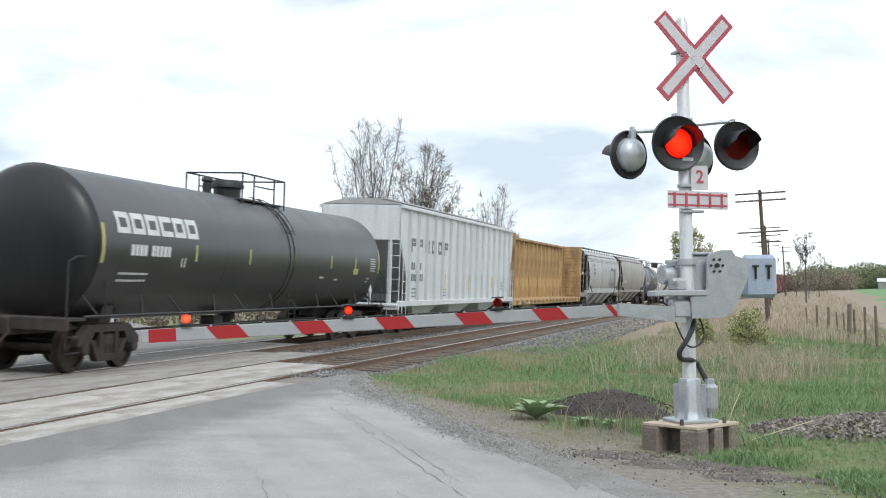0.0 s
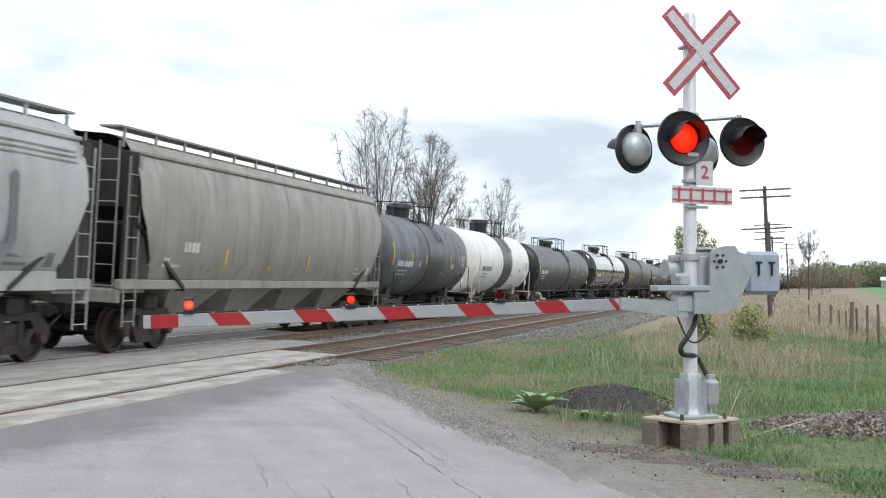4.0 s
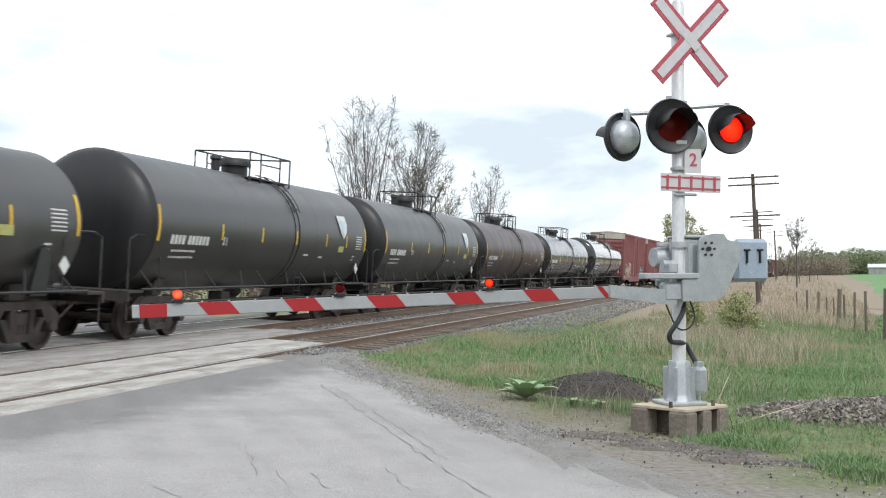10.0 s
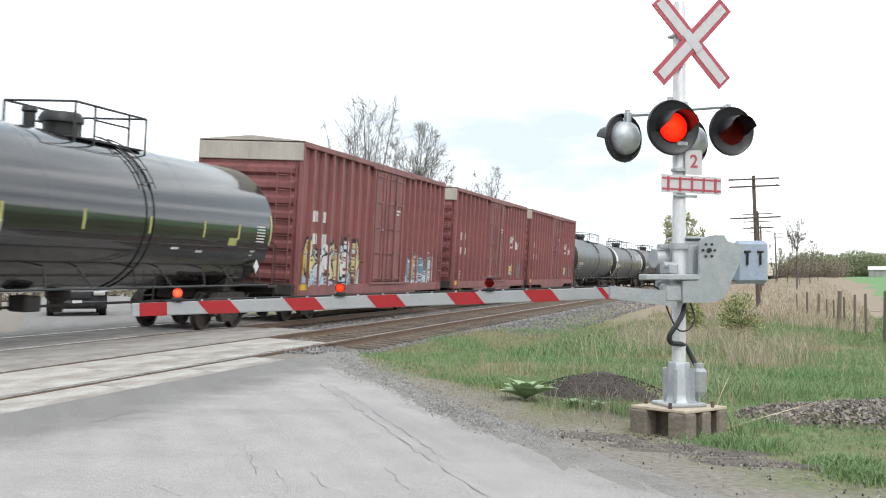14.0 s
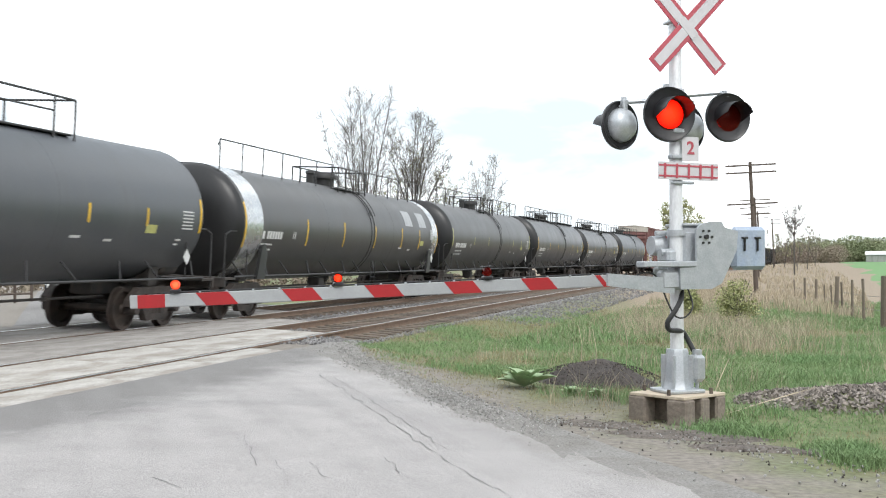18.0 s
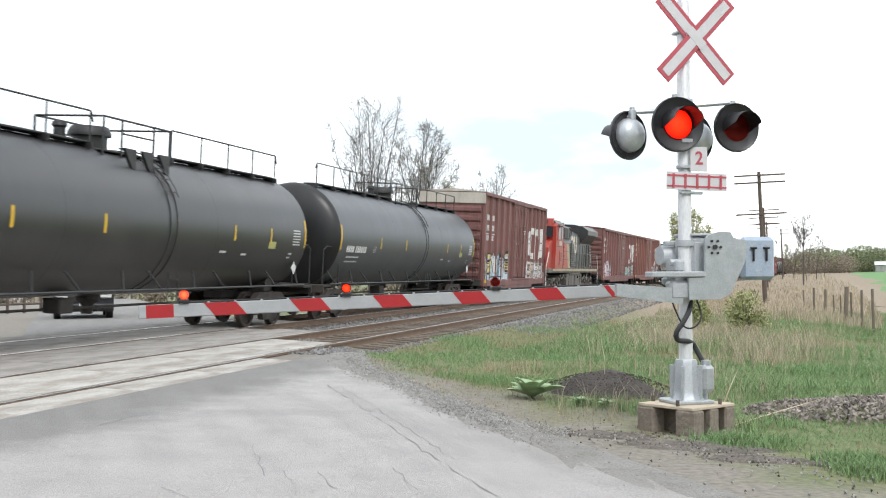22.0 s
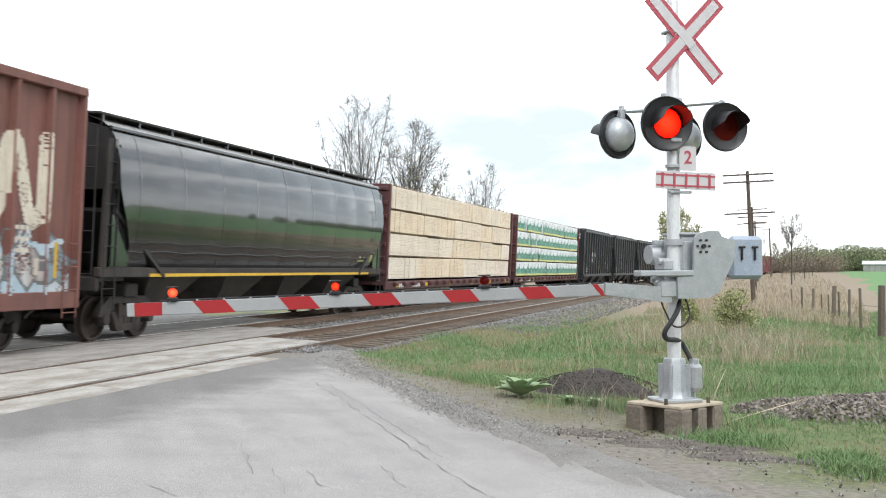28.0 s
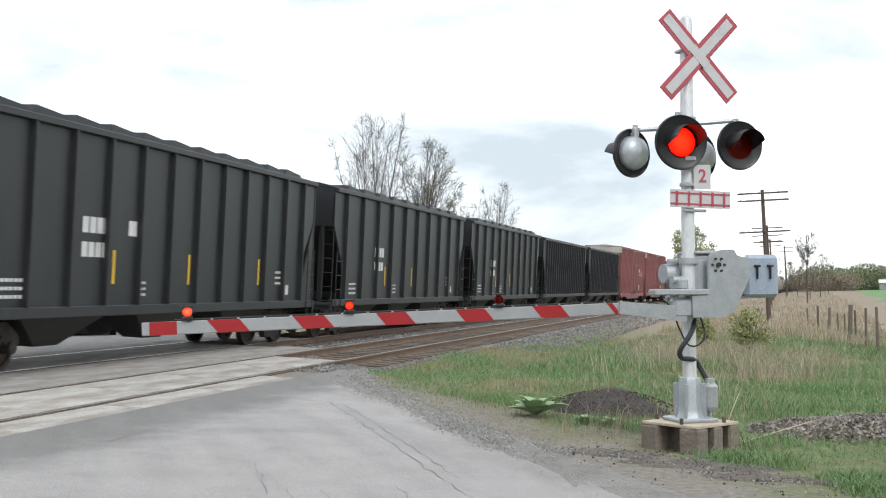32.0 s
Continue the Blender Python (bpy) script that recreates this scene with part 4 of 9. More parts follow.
# Darker than the side sheets: the posts' shadow lines and grime as one colour.
paint("hopper_rib_shaded", (0.56, 0.58, 0.58), 0.55, (0.45, 0.455, 0.45), 0.8)
# Darker copy of the hopper paint for shaded ends; also boards, belts, shed wall.
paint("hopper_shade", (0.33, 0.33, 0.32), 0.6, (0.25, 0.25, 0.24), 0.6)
paint("hopper_grey", (0.45, 0.45, 0.445), 0.5, (0.34, 0.335, 0.325), 0.7)
paint("hopper_tan", (0.34, 0.32, 0.29), 0.5, (0.26, 0.24, 0.21), 0.7)
paint("hopper_black", (0.016, 0.017, 0.018), 0.1, (0.03, 0.03, 0.031), 0.5, coat=0.8)
paint("coal_black", (0.019, 0.0205, 0.0235), 0.42, (0.036, 0.037, 0.04), 0.6)
paint("box_red", (0.265, 0.092, 0.09), 0.55, (0.17, 0.067, 0.064), 0.7)
paint("box_brown", (0.205, 0.09, 0.08), 0.6, (0.14, 0.068, 0.062), 0.7)
paint("box_orange", (0.215, 0.088, 0.07), 0.6, (0.15, 0.066, 0.055), 0.7)
paint("box_roof", (0.50, 0.46, 0.40), 0.7, (0.36, 0.32, 0.28), 0.7)
paint("beam_yellow", (0.50, 0.33, 0.145), 0.65, (0.20, 0.12, 0.06), 0.9, 1.6)
paint("car_maroon", (0.11, 0.035, 0.035), 0.6, (0.07, 0.03, 0.03), 0.7)
paint("loco_red", (0.40, 0.048, 0.036), 0.4, (0.30, 0.10, 0.075), 0.7)
paint("loco_black", (0.058, 0.062, 0.066), 0.4, (0.085, 0.083, 0.078), 0.7)
paint("loco_grey", (0.15, 0.148, 0.14), 0.5, (0.10, 0.098, 0.092), 0.7)
paint("loco_tan", (0.42, 0.36, 0.22), 0.5, (0.34, 0.28, 0.18), 0.6)
paint("dusty_steel", (0.17, 0.155, 0.135), 0.8, (0.085, 0.076, 0.066), 0.8, 2.5)
paint("under_black", (0.028, 0.026, 0.025), 0.75, (0.07, 0.055, 0.045), 0.7, 3)
paint("truck_rust", (0.055, 0.043, 0.037), 0.8, (0.03, 0.025, 0.023), 0.7, 4, grain=0.2)
paint("wheel_steel", (0.075, 0.056, 0.046), 0.6, (0.04, 0.033, 0.029), 0.7, 4, metal=0.4)
paint("iron_black", (0.018, 0.018, 0.019), 0.5, (0.035, 0.033, 0.031), 0.5, 4)
paint("iron_white", (0.66, 0.65, 0.62), 0.55, (0.48, 0.44, 0.38), 0.5, 4)
paint("rusty_white", (0.50, 0.43, 0.36), 0.75, (0.20, 0.11, 0.065), 0.9, 2.2)
paint("mark_white", (0.70, 0.70, 0.69), 0.6, (0.52, 0.52, 0.50), 0.6, 6)
paint("mark_cream", (0.70, 0.64, 0.53), 0.6, (0.56, 0.5, 0.41), 0.6, 6)
paint("mark_yellow", (0.75, 0.47, 0.03), 0.5, (0.6, 0.36, 0.04), 0.5, 6)
paint("mark_lime", (0.48, 0.47, 0.16), 0.5, (0.36, 0.36, 0.14), 0.5, 6)
paint("mark_grey", (0.16, 0.165, 0.17), 0.6, (0.22, 0.225, 0.23), 0.6, 6)
paint("pad_silver", (0.42, 0.43, 0.44), 0.5, (0.33, 0.335, 0.34), 0.6, 5, metal=0.3)
paint("band_chrome", (0.62, 0.63, 0.64), 0.25, (0.4, 0.4, 0.4), 0.4, 5, metal=0.8)
paint("tag_blue", (0.36, 0.52, 0.62), 0.6, (0.62, 0.66, 0.68), 0.9, 1.6)
paint("tag_yellow", (0.70, 0.64, 0.26), 0.6, (0.42, 0.36, 0.28), 0.9, 2.6)
paint("tag_silver", (0.62, 0.63, 0.63), 0.55, (0.30, 0.22, 0.20), 0.9, 2.6)
paint("tag_pink", (0.60, 0.52, 0.60), 0.6, (0.42, 0.28, 0.34), 0.9, 2)
paint("tag_teal", (0.18, 0.36, 0.33), 0.6, (0.36, 0.5, 0.48), 0.7, 2)
paint("tag_black", (0.03, 0.03, 0.035), 0.6)
paint("tag_deep", (0.16, 0.24, 0.30), 0.6, (0.30, 0.38, 0.42), 0.8, 2)
paint("stencil_brown", (0.19, 0.125, 0.06), 0.7, (0.24, 0.16, 0.08), 0.7, 6)
paint("lumber", (0.88, 0.77, 0.62), 0.8, (0.76, 0.63, 0.48), 0.6, 1.2, streak=False, grain=0.08)
paint("lumber_gap", (0.30, 0.23, 0.15), 0.9, streak=False)
paint("wrap_white", (0.86, 0.89, 0.90), 0.3, (0.72, 0.78, 0.80), 0.6, 2.5, streak=False)
paint("wrap_green", (0.102, 0.325, 0.240), 0.35, (0.09, 0.31, 0.22), 0.6, 3, streak=False)
paint("wrap_mint", (0.36, 0.58, 0.49), 0.4, (0.26, 0.48, 0.39), 0.5, 3, streak=False)
paint("wrap_yellow", (0.70, 0.66, 0.20), 0.4, (0.6, 0.58, 0.28), 0.5, 3, streak=False)
# Pale base colour stands in for sky mirrored in the cab's side windows.
paint("cab_pane_sky", (0.40, 0.46, 0.46), 0.06, (0.30, 0.35, 0.36), 0.6, streak=False)
paint("cab_glass", (0.03, 0.035, 0.04), 0.08, (0.05, 0.06, 0.07), 0.5)
def sawn_boards(m):
    """Rows of board edges with dark joints, in tones that differ from board to board and from stack to stack."""
    n, l = m.node_tree.nodes, m.node_tree.links
    hs = next(q for q in n if q.type == "HUE_SAT")
    info, rng = n.new("ShaderNodeObjectInfo"), n.new("ShaderNodeMapRange")
    rng.inputs["To Min"].default_value, rng.inputs["To Max"].default_value = 0.75, 1.12
    l.new(info.outputs["Random"], rng.inputs["Value"])
    l.new(rng.outputs["Result"], hs.inputs["Saturation"])
    tc, mp, brick, mix = (n.new("ShaderNode" + k) for k in ("TexCoord", "Mapping", "TexBrick", "Mix"))
    mp.inputs["Rotation"].default_value = (radians(-90), 0, 0)
    brick.inputs["Scale"].default_value, brick.inputs["Brick Width"].default_value, brick.inputs["Row Height"].default_value = 1.0, 2.9, 0.06
    brick.inputs["Mortar Size"].default_value, brick.inputs["Mortar Smooth"].default_value = 0.006, 0.3
    brick.inputs["Color1"].default_value, brick.inputs["Color2"].default_value, brick.inputs["Mortar"].default_value = (1, 1, 1, 1), (0.92, 0.89, 0.84, 1), (0.72, 0.64, 0.54, 1)
    mix.data_type, mix.blend_type = "RGBA", "MULTIPLY"
    mix.inputs["Factor"].default_value = 0.75
    l.new(tc.outputs["Object"], mp.inputs["Vector"])
    l.new(mp.outputs["Vector"], brick.inputs["Vector"])
    l.new(hs.inputs["Color"].links[0].from_socket, mix.inputs["A"])
    l.new(brick.outputs["Color"], mix.inputs["B"])
    l.new(mix.outputs["Result"], hs.inputs["Color"])


sawn_boards(M["lumber"])
for key in ("wrap_white", "wrap_green", "wrap_yellow"):  # loose plastic film
    for q in M[key].node_tree.nodes:
        if q.type == "BUMP":
            q.inputs["Strength"].default_value, q.inputs["Distance"].default_value = 0.55, 0.05
        elif q.type == "TEX_NOISE" and q.inputs["Scale"].default_value > 20:
            q.inputs["Scale"].default_value, q.inputs["Distortion"].default_value = 7.0, 1.2
SHARED = {}


def shared(key, make, mat_name, sharp=35):
    if key not in SHARED:
        SHARED[key] = make().mesh(key, M[mat_name], sharp)
    return SHARED[key]


def wheel_build():
    return Build().turned([(-0.065, 0.0), (-0.07, 0.09), (-0.02, 0.12), (-0.015, 0.36), (-0.065, 0.38), (-0.065, 0.452), (0.04, 0.458), (0.05, 0.484), (0.075, 0.484),
                           (0.075, 0.38), (0.02, 0.36), (0.02, 0.12), (0.05, 0.09), (0.05, 0.0)], "y", 28)


WHEELS = []


def wheelset_build():
    b = Build().rod((0, -1.05, 0), (0, 1.05, 0), 0.08, 10)
    w = wheel_build()
    b.add([(x, y - 0.75, z) for x, y, z in w.v], w.f)
    return b.add([(-x, 0.75 - y, z) for x, y, z in w.v], w.f)


def side_frame_build():
    b = Build()
    b.prism([(-1.12, 0.52), (-0.72, 0.52), (-0.55, 0.78), (0.55, 0.78), (0.72, 0.52), (1.12, 0.52), (1.1, 0.66), (0.74, 0.92), (-0.74, 0.92), (-1.1, 0.66)], -0.08, 0.08)
    b.prism([(-0.68, 0.62), (-0.4, 0.2), (0.4, 0.2), (0.68, 0.62), (0.52, 0.62), (0.3, 0.34), (-0.3, 0.34), (-0.52, 0.62)], -0.08, 0.08)
    b.box(-0.28, 0, 0.5, 0.13, 0.16, 0.62, 0.02).box(0.28, 0, 0.5, 0.13, 0.16, 0.62, 0.02)
    for x in (-0.13, 0.0, 0.13):
        b.turned([(0.3, 0.055), (0.62, 0.055)], "z", 10, (x, 0, 0), True)
    for x in (-0.89, 0.89):
        b.turned([(-0.13, 0.0), (-0.13, 0.11), (0.1, 0.13), (0.1, 0.0)], "y", 14, (x, 0, 0.46))
    return b


def truck(car, x, spread_m=1.78):
    t = part("truck", shared("bolster", lambda: Build().box(0, 0, 0.62, 0.42, 2.1, 0.24, 0.03).box(0, 0, 0.86, 0.5, 0.5, 0.26, 0.03), "truck_rust"), None, car, "rusty cast-steel truck", Matrix.Translation((x, 0, 0)))
    for y in (-1.0, 1.0):
        part("side_frame", shared("side_frame", side_frame_build, "truck_rust"), None, t, at=Matrix.Translation((0, y, 0)))
    part("brake_rigging", shared("rigging", lambda: Build().box(0, 0, 0.4, 1.0, 1.3, 0.22, 0.04).box(-0.38, 0, 0.5, 0.1, 1.7, 0.2, 0.02).box(0.38, 0, 0.5, 0.1, 1.7, 0.2, 0.02), "under_black"), None, t)
    for dx in (-spread_m / 2, spread_m / 2):
        WHEELS.append((car, part("wheelset", shared("wheelset", wheelset_build, "wheel_steel"), None, t, at=Matrix.Translation((dx, 0, 0.458)))))
    return t


def couplers(car, half, reach=0.9):
    for k in (-1, 1):
        x = k * half
        part("coupler", shared("coupler%g" % reach, lambda: Build().box(reach * 0.4, 0, 0.86, reach * 0.9, 0.16, 0.16, 0.02).box(reach * 0.9, 0, 0.86, 0.3, 0.26, 0.28, 0.04).rod((0.1, 0.2, 0.78), (reach * 0.8, 0.24, 0.5), 0.03, 6), "truck_rust"), None, car,
             at=pose(x, 0, 0, 0, 0, 0 if k > 0 else 180))


def decal(b, x0, x1, z0, z1, y):
    return b.add([(x0, y, z0), (x1, y, z0), (x1, y, z1), (x0, y, z1)], [(0, 1, 2, 3)])


def bars(b, put, x, z, n, w, h, gap=0.25):
    """A row of n letter-sized bars."""
    for i in range(n):
        put(b, x + i * w * (1 + gap), x + i * w * (1 + gap) + w, z, z + h)
    return b


def on_side(y):
    return lambda b, x0, x1, z0, z1: decal(b, x0, x1, z0, z1, y)


def on_shell(r, cz, lift=0.006):
    def put(b, x0, x1, z0, z1):
        a0, a1 = (math.asin(max(-1, min(1, (z - cz) / r))) for z in (z0, z1))
        n = max(1, int((a1 - a0) / 0.08))
        rr = r + lift
        rows = [[(x, -rr * math.cos(a0 + (a1 - a0) * i / n), cz + rr * math.sin(a0 + (a1 - a0) * i / n)) for i in range(n + 1)] for x in (x0, x1)]
        return b.grid(rows)
    return put


def ring_letter(b, put, x, z, w, h, t, opening=0):
    """A squarish ring the size of a letter; opening 1 leaves the right side out, 2 adds a leg."""
    put(b, x, x + t, z, z + h)
    put(b, x + t, x + w, z + h - t, z + h)
    if opening != 2:
        put(b, x + t, x + w, z, z + t)
        if opening != 1:
            put(b, x + w - t, x + w, z + t, z + h - t)
    else:
        put(b, x + t, x + w, z + h * 0.42, z + h * 0.42 + t)
        put(b, x + w - t, x + w, z + h * 0.42 + t, z + h - t)
    return b


def ribbon(x, z, w, h):
    """The middle line of a continuous looped band emblem."""
    path = [(0.36, 0.97), (0.12, 0.97), (0.04, 0.93), (0.0, 0.82), (0.0, 0.18), (0.04, 0.07), (0.12, 0.03), (0.34, 0.03), (0.44, 0.09), (0.50, 0.2), (0.53, 0.8), (0.57, 0.93), (0.63, 0.97), (0.69, 0.9), (0.84, 0.1), (0.90, 0.03), (0.96, 0.08), (1.0, 0.2), (1.0, 1.0)]
    return [(x + a * w, z + c * h) for a, c in path]


def ladder(b, x, y, z0, z1, width=0.42, along="x", step_m=0.42, r=0.013):
    d = (width / 2, 0) if along == "x" else (0, width / 2)
    for k in (-1, 1):
        b.rod((x + k * d[0], y + k * d[1], z0), (x + k * d[0], y + k * d[1], z1), r * 1.3, 5)
    z = z0 + 0.1
    while z < z1:
        b.rod((x - d[0], y - d[1], z), (x + d[0], y + d[1], z), r, 5)
        z += step_m
    return b


def inside(poly, px, pz):
    """Which of the points lie inside a polygon."""
    hit = np.zeros(px.shape, bool)
    for (ax, az), (bx, bz) in zip(poly, poly[1:] + poly[:1]):
        if az != bz:
            hit ^= ((az > pz) != (bz > pz)) & (px < (bx - ax) * (pz - az) / (bz - az) + ax)
    return hit


def near_line(line, px, pz, r):
    """Which of the points lie within r of a polyline."""
    hit = np.zeros(px.shape, bool)
    for (ax, az), (bx, bz) in zip(line, line[1:]):
        l2 = max(1e-9, (bx - ax) ** 2 + (bz - az) ** 2)
        t = np.clip(((px - ax) * (bx - ax) + (pz - az) * (bz - az)) / l2, 0, 1)
        hit |= (px - ax - t * (bx - ax)) ** 2 + (pz - az - t * (bz - az)) ** 2 < r * r
    return hit


def drape(car, name, label, layers, x0, x1, z0, z1, wall, cell=0.032, wear=0.0, seed=1):
    """Paint laid over a ribbed wall: each layer is a material and a test of points; the last that holds wins; wall(x) is the surface's y."""
    nx, nz = max(2, int((x1 - x0) / cell)), max(2, int((z1 - z0) / cell))
    xs, zs = np.linspace(x0, x1, nx + 1), np.linspace(z0, z1, nz + 1)
    px, pz = np.meshgrid((xs[:-1] + xs[1:]) / 2, (zs[:-1] + zs[1:]) / 2, indexing="ij")
    pick = np.full(px.shape, -1)
    for k, (_, test) in enumerate(layers):
        pick[test(px, pz)] = k
    if wear:
        chance = np.random.RandomState(seed).rand(*px.shape)
        rub = np.array([[noise.noise((a * 2.2, c * 2.2, seed)) + 0.6 * noise.noise((a * 9, c * 3, seed + 4)) for c in pz[0]] for a in px[:, 0]])
        pick[chance < wear * np.clip(rub * 2.0 + 0.1, 0, 1)] = -1
    ys = [wall(x) for x in xs]
    for k, (mat_name, _) in enumerate(layers):
        b = Build()
        for i in range(nx):
            col = pick[i] == k
            j = 0
            while j < nz:
                if col[j]:
                    e = j
                    while e < nz and col[e]:
                        e += 1
                    b.add([(xs[i], ys[i], zs[j]), (xs[i + 1], ys[i + 1], zs[j]), (xs[i + 1], ys[i + 1], zs[e]), (xs[i], ys[i], zs[e])], [(0, 1, 2, 3)])
                    j = e
                else:
                    j += 1
        if b.f:
            ob = part(name, b, M[mat_name], car, label, sharp=0)
            if name == "graffiti":
                tagged(ob, kind="stuff")


def graffiti(car, x0, x1, z0, z1, wall, fills, seed, letters=5):
    """Sprayed, worn lettering that nobody can read: jagged swollen shapes with dark outlines, inner strokes and highlights over a pale cloud."""
    rnd = random.Random(seed)
    layers, w, h = [], (x1 - x0) / letters, z1 - z0
    cloud = [(x0 + (x1 - x0) * i / 24, z0) for i in range(25)] + [(x1 - (x1 - x0) * i / 24, z0 + h * min(1.0, 0.62 + 0.3 * noise.noise((i * 0.5, seed, 0)) + 0.2 * noise.noise((i * 1.7, seed, 3))) * min(1, 0.45 + 0.14 * min(i, 24 - i))) for i in range(25)]
    layers.append((fills[0], lambda a, c, p=cloud: inside(p, a, c)))
    for i in range(letters):
        cx, cz, lean = x0 + (i + 0.5) * w, z0 + h * rnd.uniform(0.42, 0.5), rnd.uniform(-0.18, 0.18)
        rim = []
        for k in range(11):
            a = 2 * math.pi * k / 11 + rnd.uniform(-0.2, 0.2)
            m = rnd.choice((0.62, 0.85, 1.05, 1.2))
            rim.append((math.cos(a) * w * 0.52 * m, math.sin(a) * h * 0.42 * m))
        for mat_name, grow in (("tag_black" if "tag_yellow" in fills else "mark_grey", 1.0), (fills[1 + i % (len(fills) - 1)], 0.84)):
            poly = [(cx + (p + lean * q) * grow, cz + q * grow) for p, q in rim]
            layers.append((mat_name, lambda a, c, p=poly: inside(p, a, c)))
        glint = [(cx - w * 0.3, cz + h * rnd.uniform(0.05, 0.2)), (cx - w * 0.05, cz + h * rnd.uniform(0.18, 0.3)), (cx + w * 0.2, cz + h * rnd.uniform(0.05, 0.25))]
        layers.append((fills[0], lambda a, c, p=glint: near_line(p, a, c, 0.05)))
        for _ in range(2):
            st = [(cx + rnd.uniform(-0.3, 0.3) * w, cz + rnd.uniform(-0.3, 0.05) * h)]
            for _ in range(3):
                st.append((st[-1][0] + rnd.uniform(-0.25, 0.25) * w, st[-1][1] + rnd.uniform(-0.05, 0.2) * h))
            layers.append(("tag_black" if "tag_yellow" in fills else "mark_grey", lambda a, c, p=st: near_line(p, a, c, 0.028)))
    drape(car, "graffiti", "worn sprayed letter-like shapes with dark outlines", layers, x0 - 0.1, x1 + 0.1, z0, z1 + 0.12, wall, 0.034, 0.5, seed)


def scribble(car, x, z, w, h, wall, mat_name, seed):
    """A quick thin sprayed squiggle."""
    rnd = random.Random(seed)
    layers = []
    for _ in range(4):
        line = [(x + rnd.uniform(0, 0.3) * w, z + rnd.uniform(0.2, 0.8) * h)]
        for k in range(7):
            line.append((x + w * (k + 1) / 8 + rnd.uniform(-0.1, 0.1) * w, z + rnd.uniform(0, 1) * h))
        layers.append((mat_name, lambda a, c, p=line: near_line(p, a, c, 0.03)))
    drape(car, "graffiti", "thin sprayed squiggles", layers, x - 0.1, x + w + 0.1, z - 0.05, z + h + 0.05, wall, 0.03, 0.15, seed)


def tank_car(label, length, shell="tank_black", r=1.5, cz=2.56, rails="short", trim="iron_black", stripes="mark_yellow", mark="mark_white", band="", ends="", pads=0, big=0, shield=False,
             stripe_z=(2.25, 2.62), dome=0.0, brackets=False, placard=True, fascia=True, wedge=False, deck_end=1.95):
    """A tank car: shell with dished heads, sills, saddles, top fittings, walkway, ladders and handrails."""
    car = thing("tank_car", label, "tank car", "tank cars of the freight train")
    half = length / 2
    hd = 0.42
    prof = [(-half, 0.0)]
    for i in range(1, 9):
        a = math.pi / 2 * i / 8
        prof.append((-half + hd * (1 - math.cos(a)), r * math.sin(a) ** 0.75))
    part("tank_shell", Build().turned([(-half + hd, r), (half - hd, r)], "x", 64, (0, 0, cz)), M[shell], car, "welded cylindrical tank shell", sharp=50)
    # Dark shells get near-black heads: the ends' weaker light is put into the colour.
    head = M["head_shade_black"] if shell in ("tank_black", "tank_matt", "tank_satin", "tank_brown", "tank_slate") else M[shell]
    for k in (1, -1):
        part("tank_head", Build().turned([(k * a, q) for a, q in prof], "x", 64, (0, 0, cz)), head, car, "dished tank end, its shade put in as black" if head is not M[shell] else "dished tank end", sharp=50)
    for x in (-half + hd, -length * 0.17, length * 0.17, half - hd):
        part("weld_seam", Build().turned([(x - 0.02, r + 0.001), (x, r + 0.006), (x + 0.02, r + 0.001)], "x", 48, (0, 0, cz)), M[shell], car)
    if band:
        part("heat_band", Build().turned([(-0.95, r + 0.005), (-0.95, r + 0.022), (0.95, r + 0.022), (0.95, r + 0.005)], "x", 48, (0.25, 0, cz)), M[band], car, "broad dark belt round the tank's middle")
    if ends:
        for x, w in ((-half + hd + 0.1, 1.0), (half - hd - 0.8, 0.7)):
            part("jacket_band", Build().turned([(x, r + 0.004), (x, r + 0.012), (x + w, r + 0.012), (x + w, r + 0.004)], "x", 48, (0, 0, cz)), M[ends], car, "bright metal jacket band")
    # middle strap ring with ladder
    for k in (0.80, 1.10):
        arc = [radians(q) for q in range(-70, 91, 8)]
        part("girth_strap", Build().grid([[(k + dx, -(r + lift) * math.cos(a), cz + (r + lift) * math.sin(a)) for a in arc] for dx, lift in ((-0.03, 0.001), (-0.03, 0.02), (0.03, 0.02), (0.03, 0.001))]), M[shell], car, "narrow strap over the tank")
    lad = Build()
    for k in (0.74, 1.16):
        lad.pipe([(k, -(r + 0.07) * math.cos(a), cz + (r + 0.07) * math.sin(a)) for a in [radians(q) for q in range(22, 86, 8)]], 0.014, 5)
        lad.pipe([(k, -r - 0.02, 0.55), (k, -r - 0.02, 1.5)], 0.014, 5)
    for q in range(26, 84, 11):
        a = radians(q)
        lad.rod((0.74, -(r + 0.07) * math.cos(a), cz + (r + 0.07) * math.sin(a)), (1.16, -(r + 0.07) * math.cos(a), cz + (r + 0.07) * math.sin(a)), 0.012, 5)
    for i in range(3):
        lad.rod((0.74, -r - 0.02, 0.62 + 0.36 * i), (1.16, -r - 0.02, 0.62 + 0.36 * i), 0.012, 5)
    tagged(part("side_ladder", lad, M["iron_black"], car, "narrow ladder up the tank's side"), kind="stuff")
    top = cz + r
    # manway and valves
    part("manway", Build().turned([(top - 0.12, 0.36), (top + 0.22 + dome, 0.36), (top + 0.22 + dome, 0.45), (top + 0.30 + dome, 0.45), (top + 0.42 + dome, 0.38), (top + 0.44 + dome, 0.0)], "z", 24), M[trim if trim == "iron_black" else "iron_black"], car, "round manway cover")
    part("valve", Build().turned([(top - 0.1, 0.12), (top + 0.3, 0.12), (top + 0.34, 0.16), (top + 0.42, 0.14), (top + 0.44, 0)], "z", 14, (-0.85, 0.15, 0)), M["iron_black"], car)
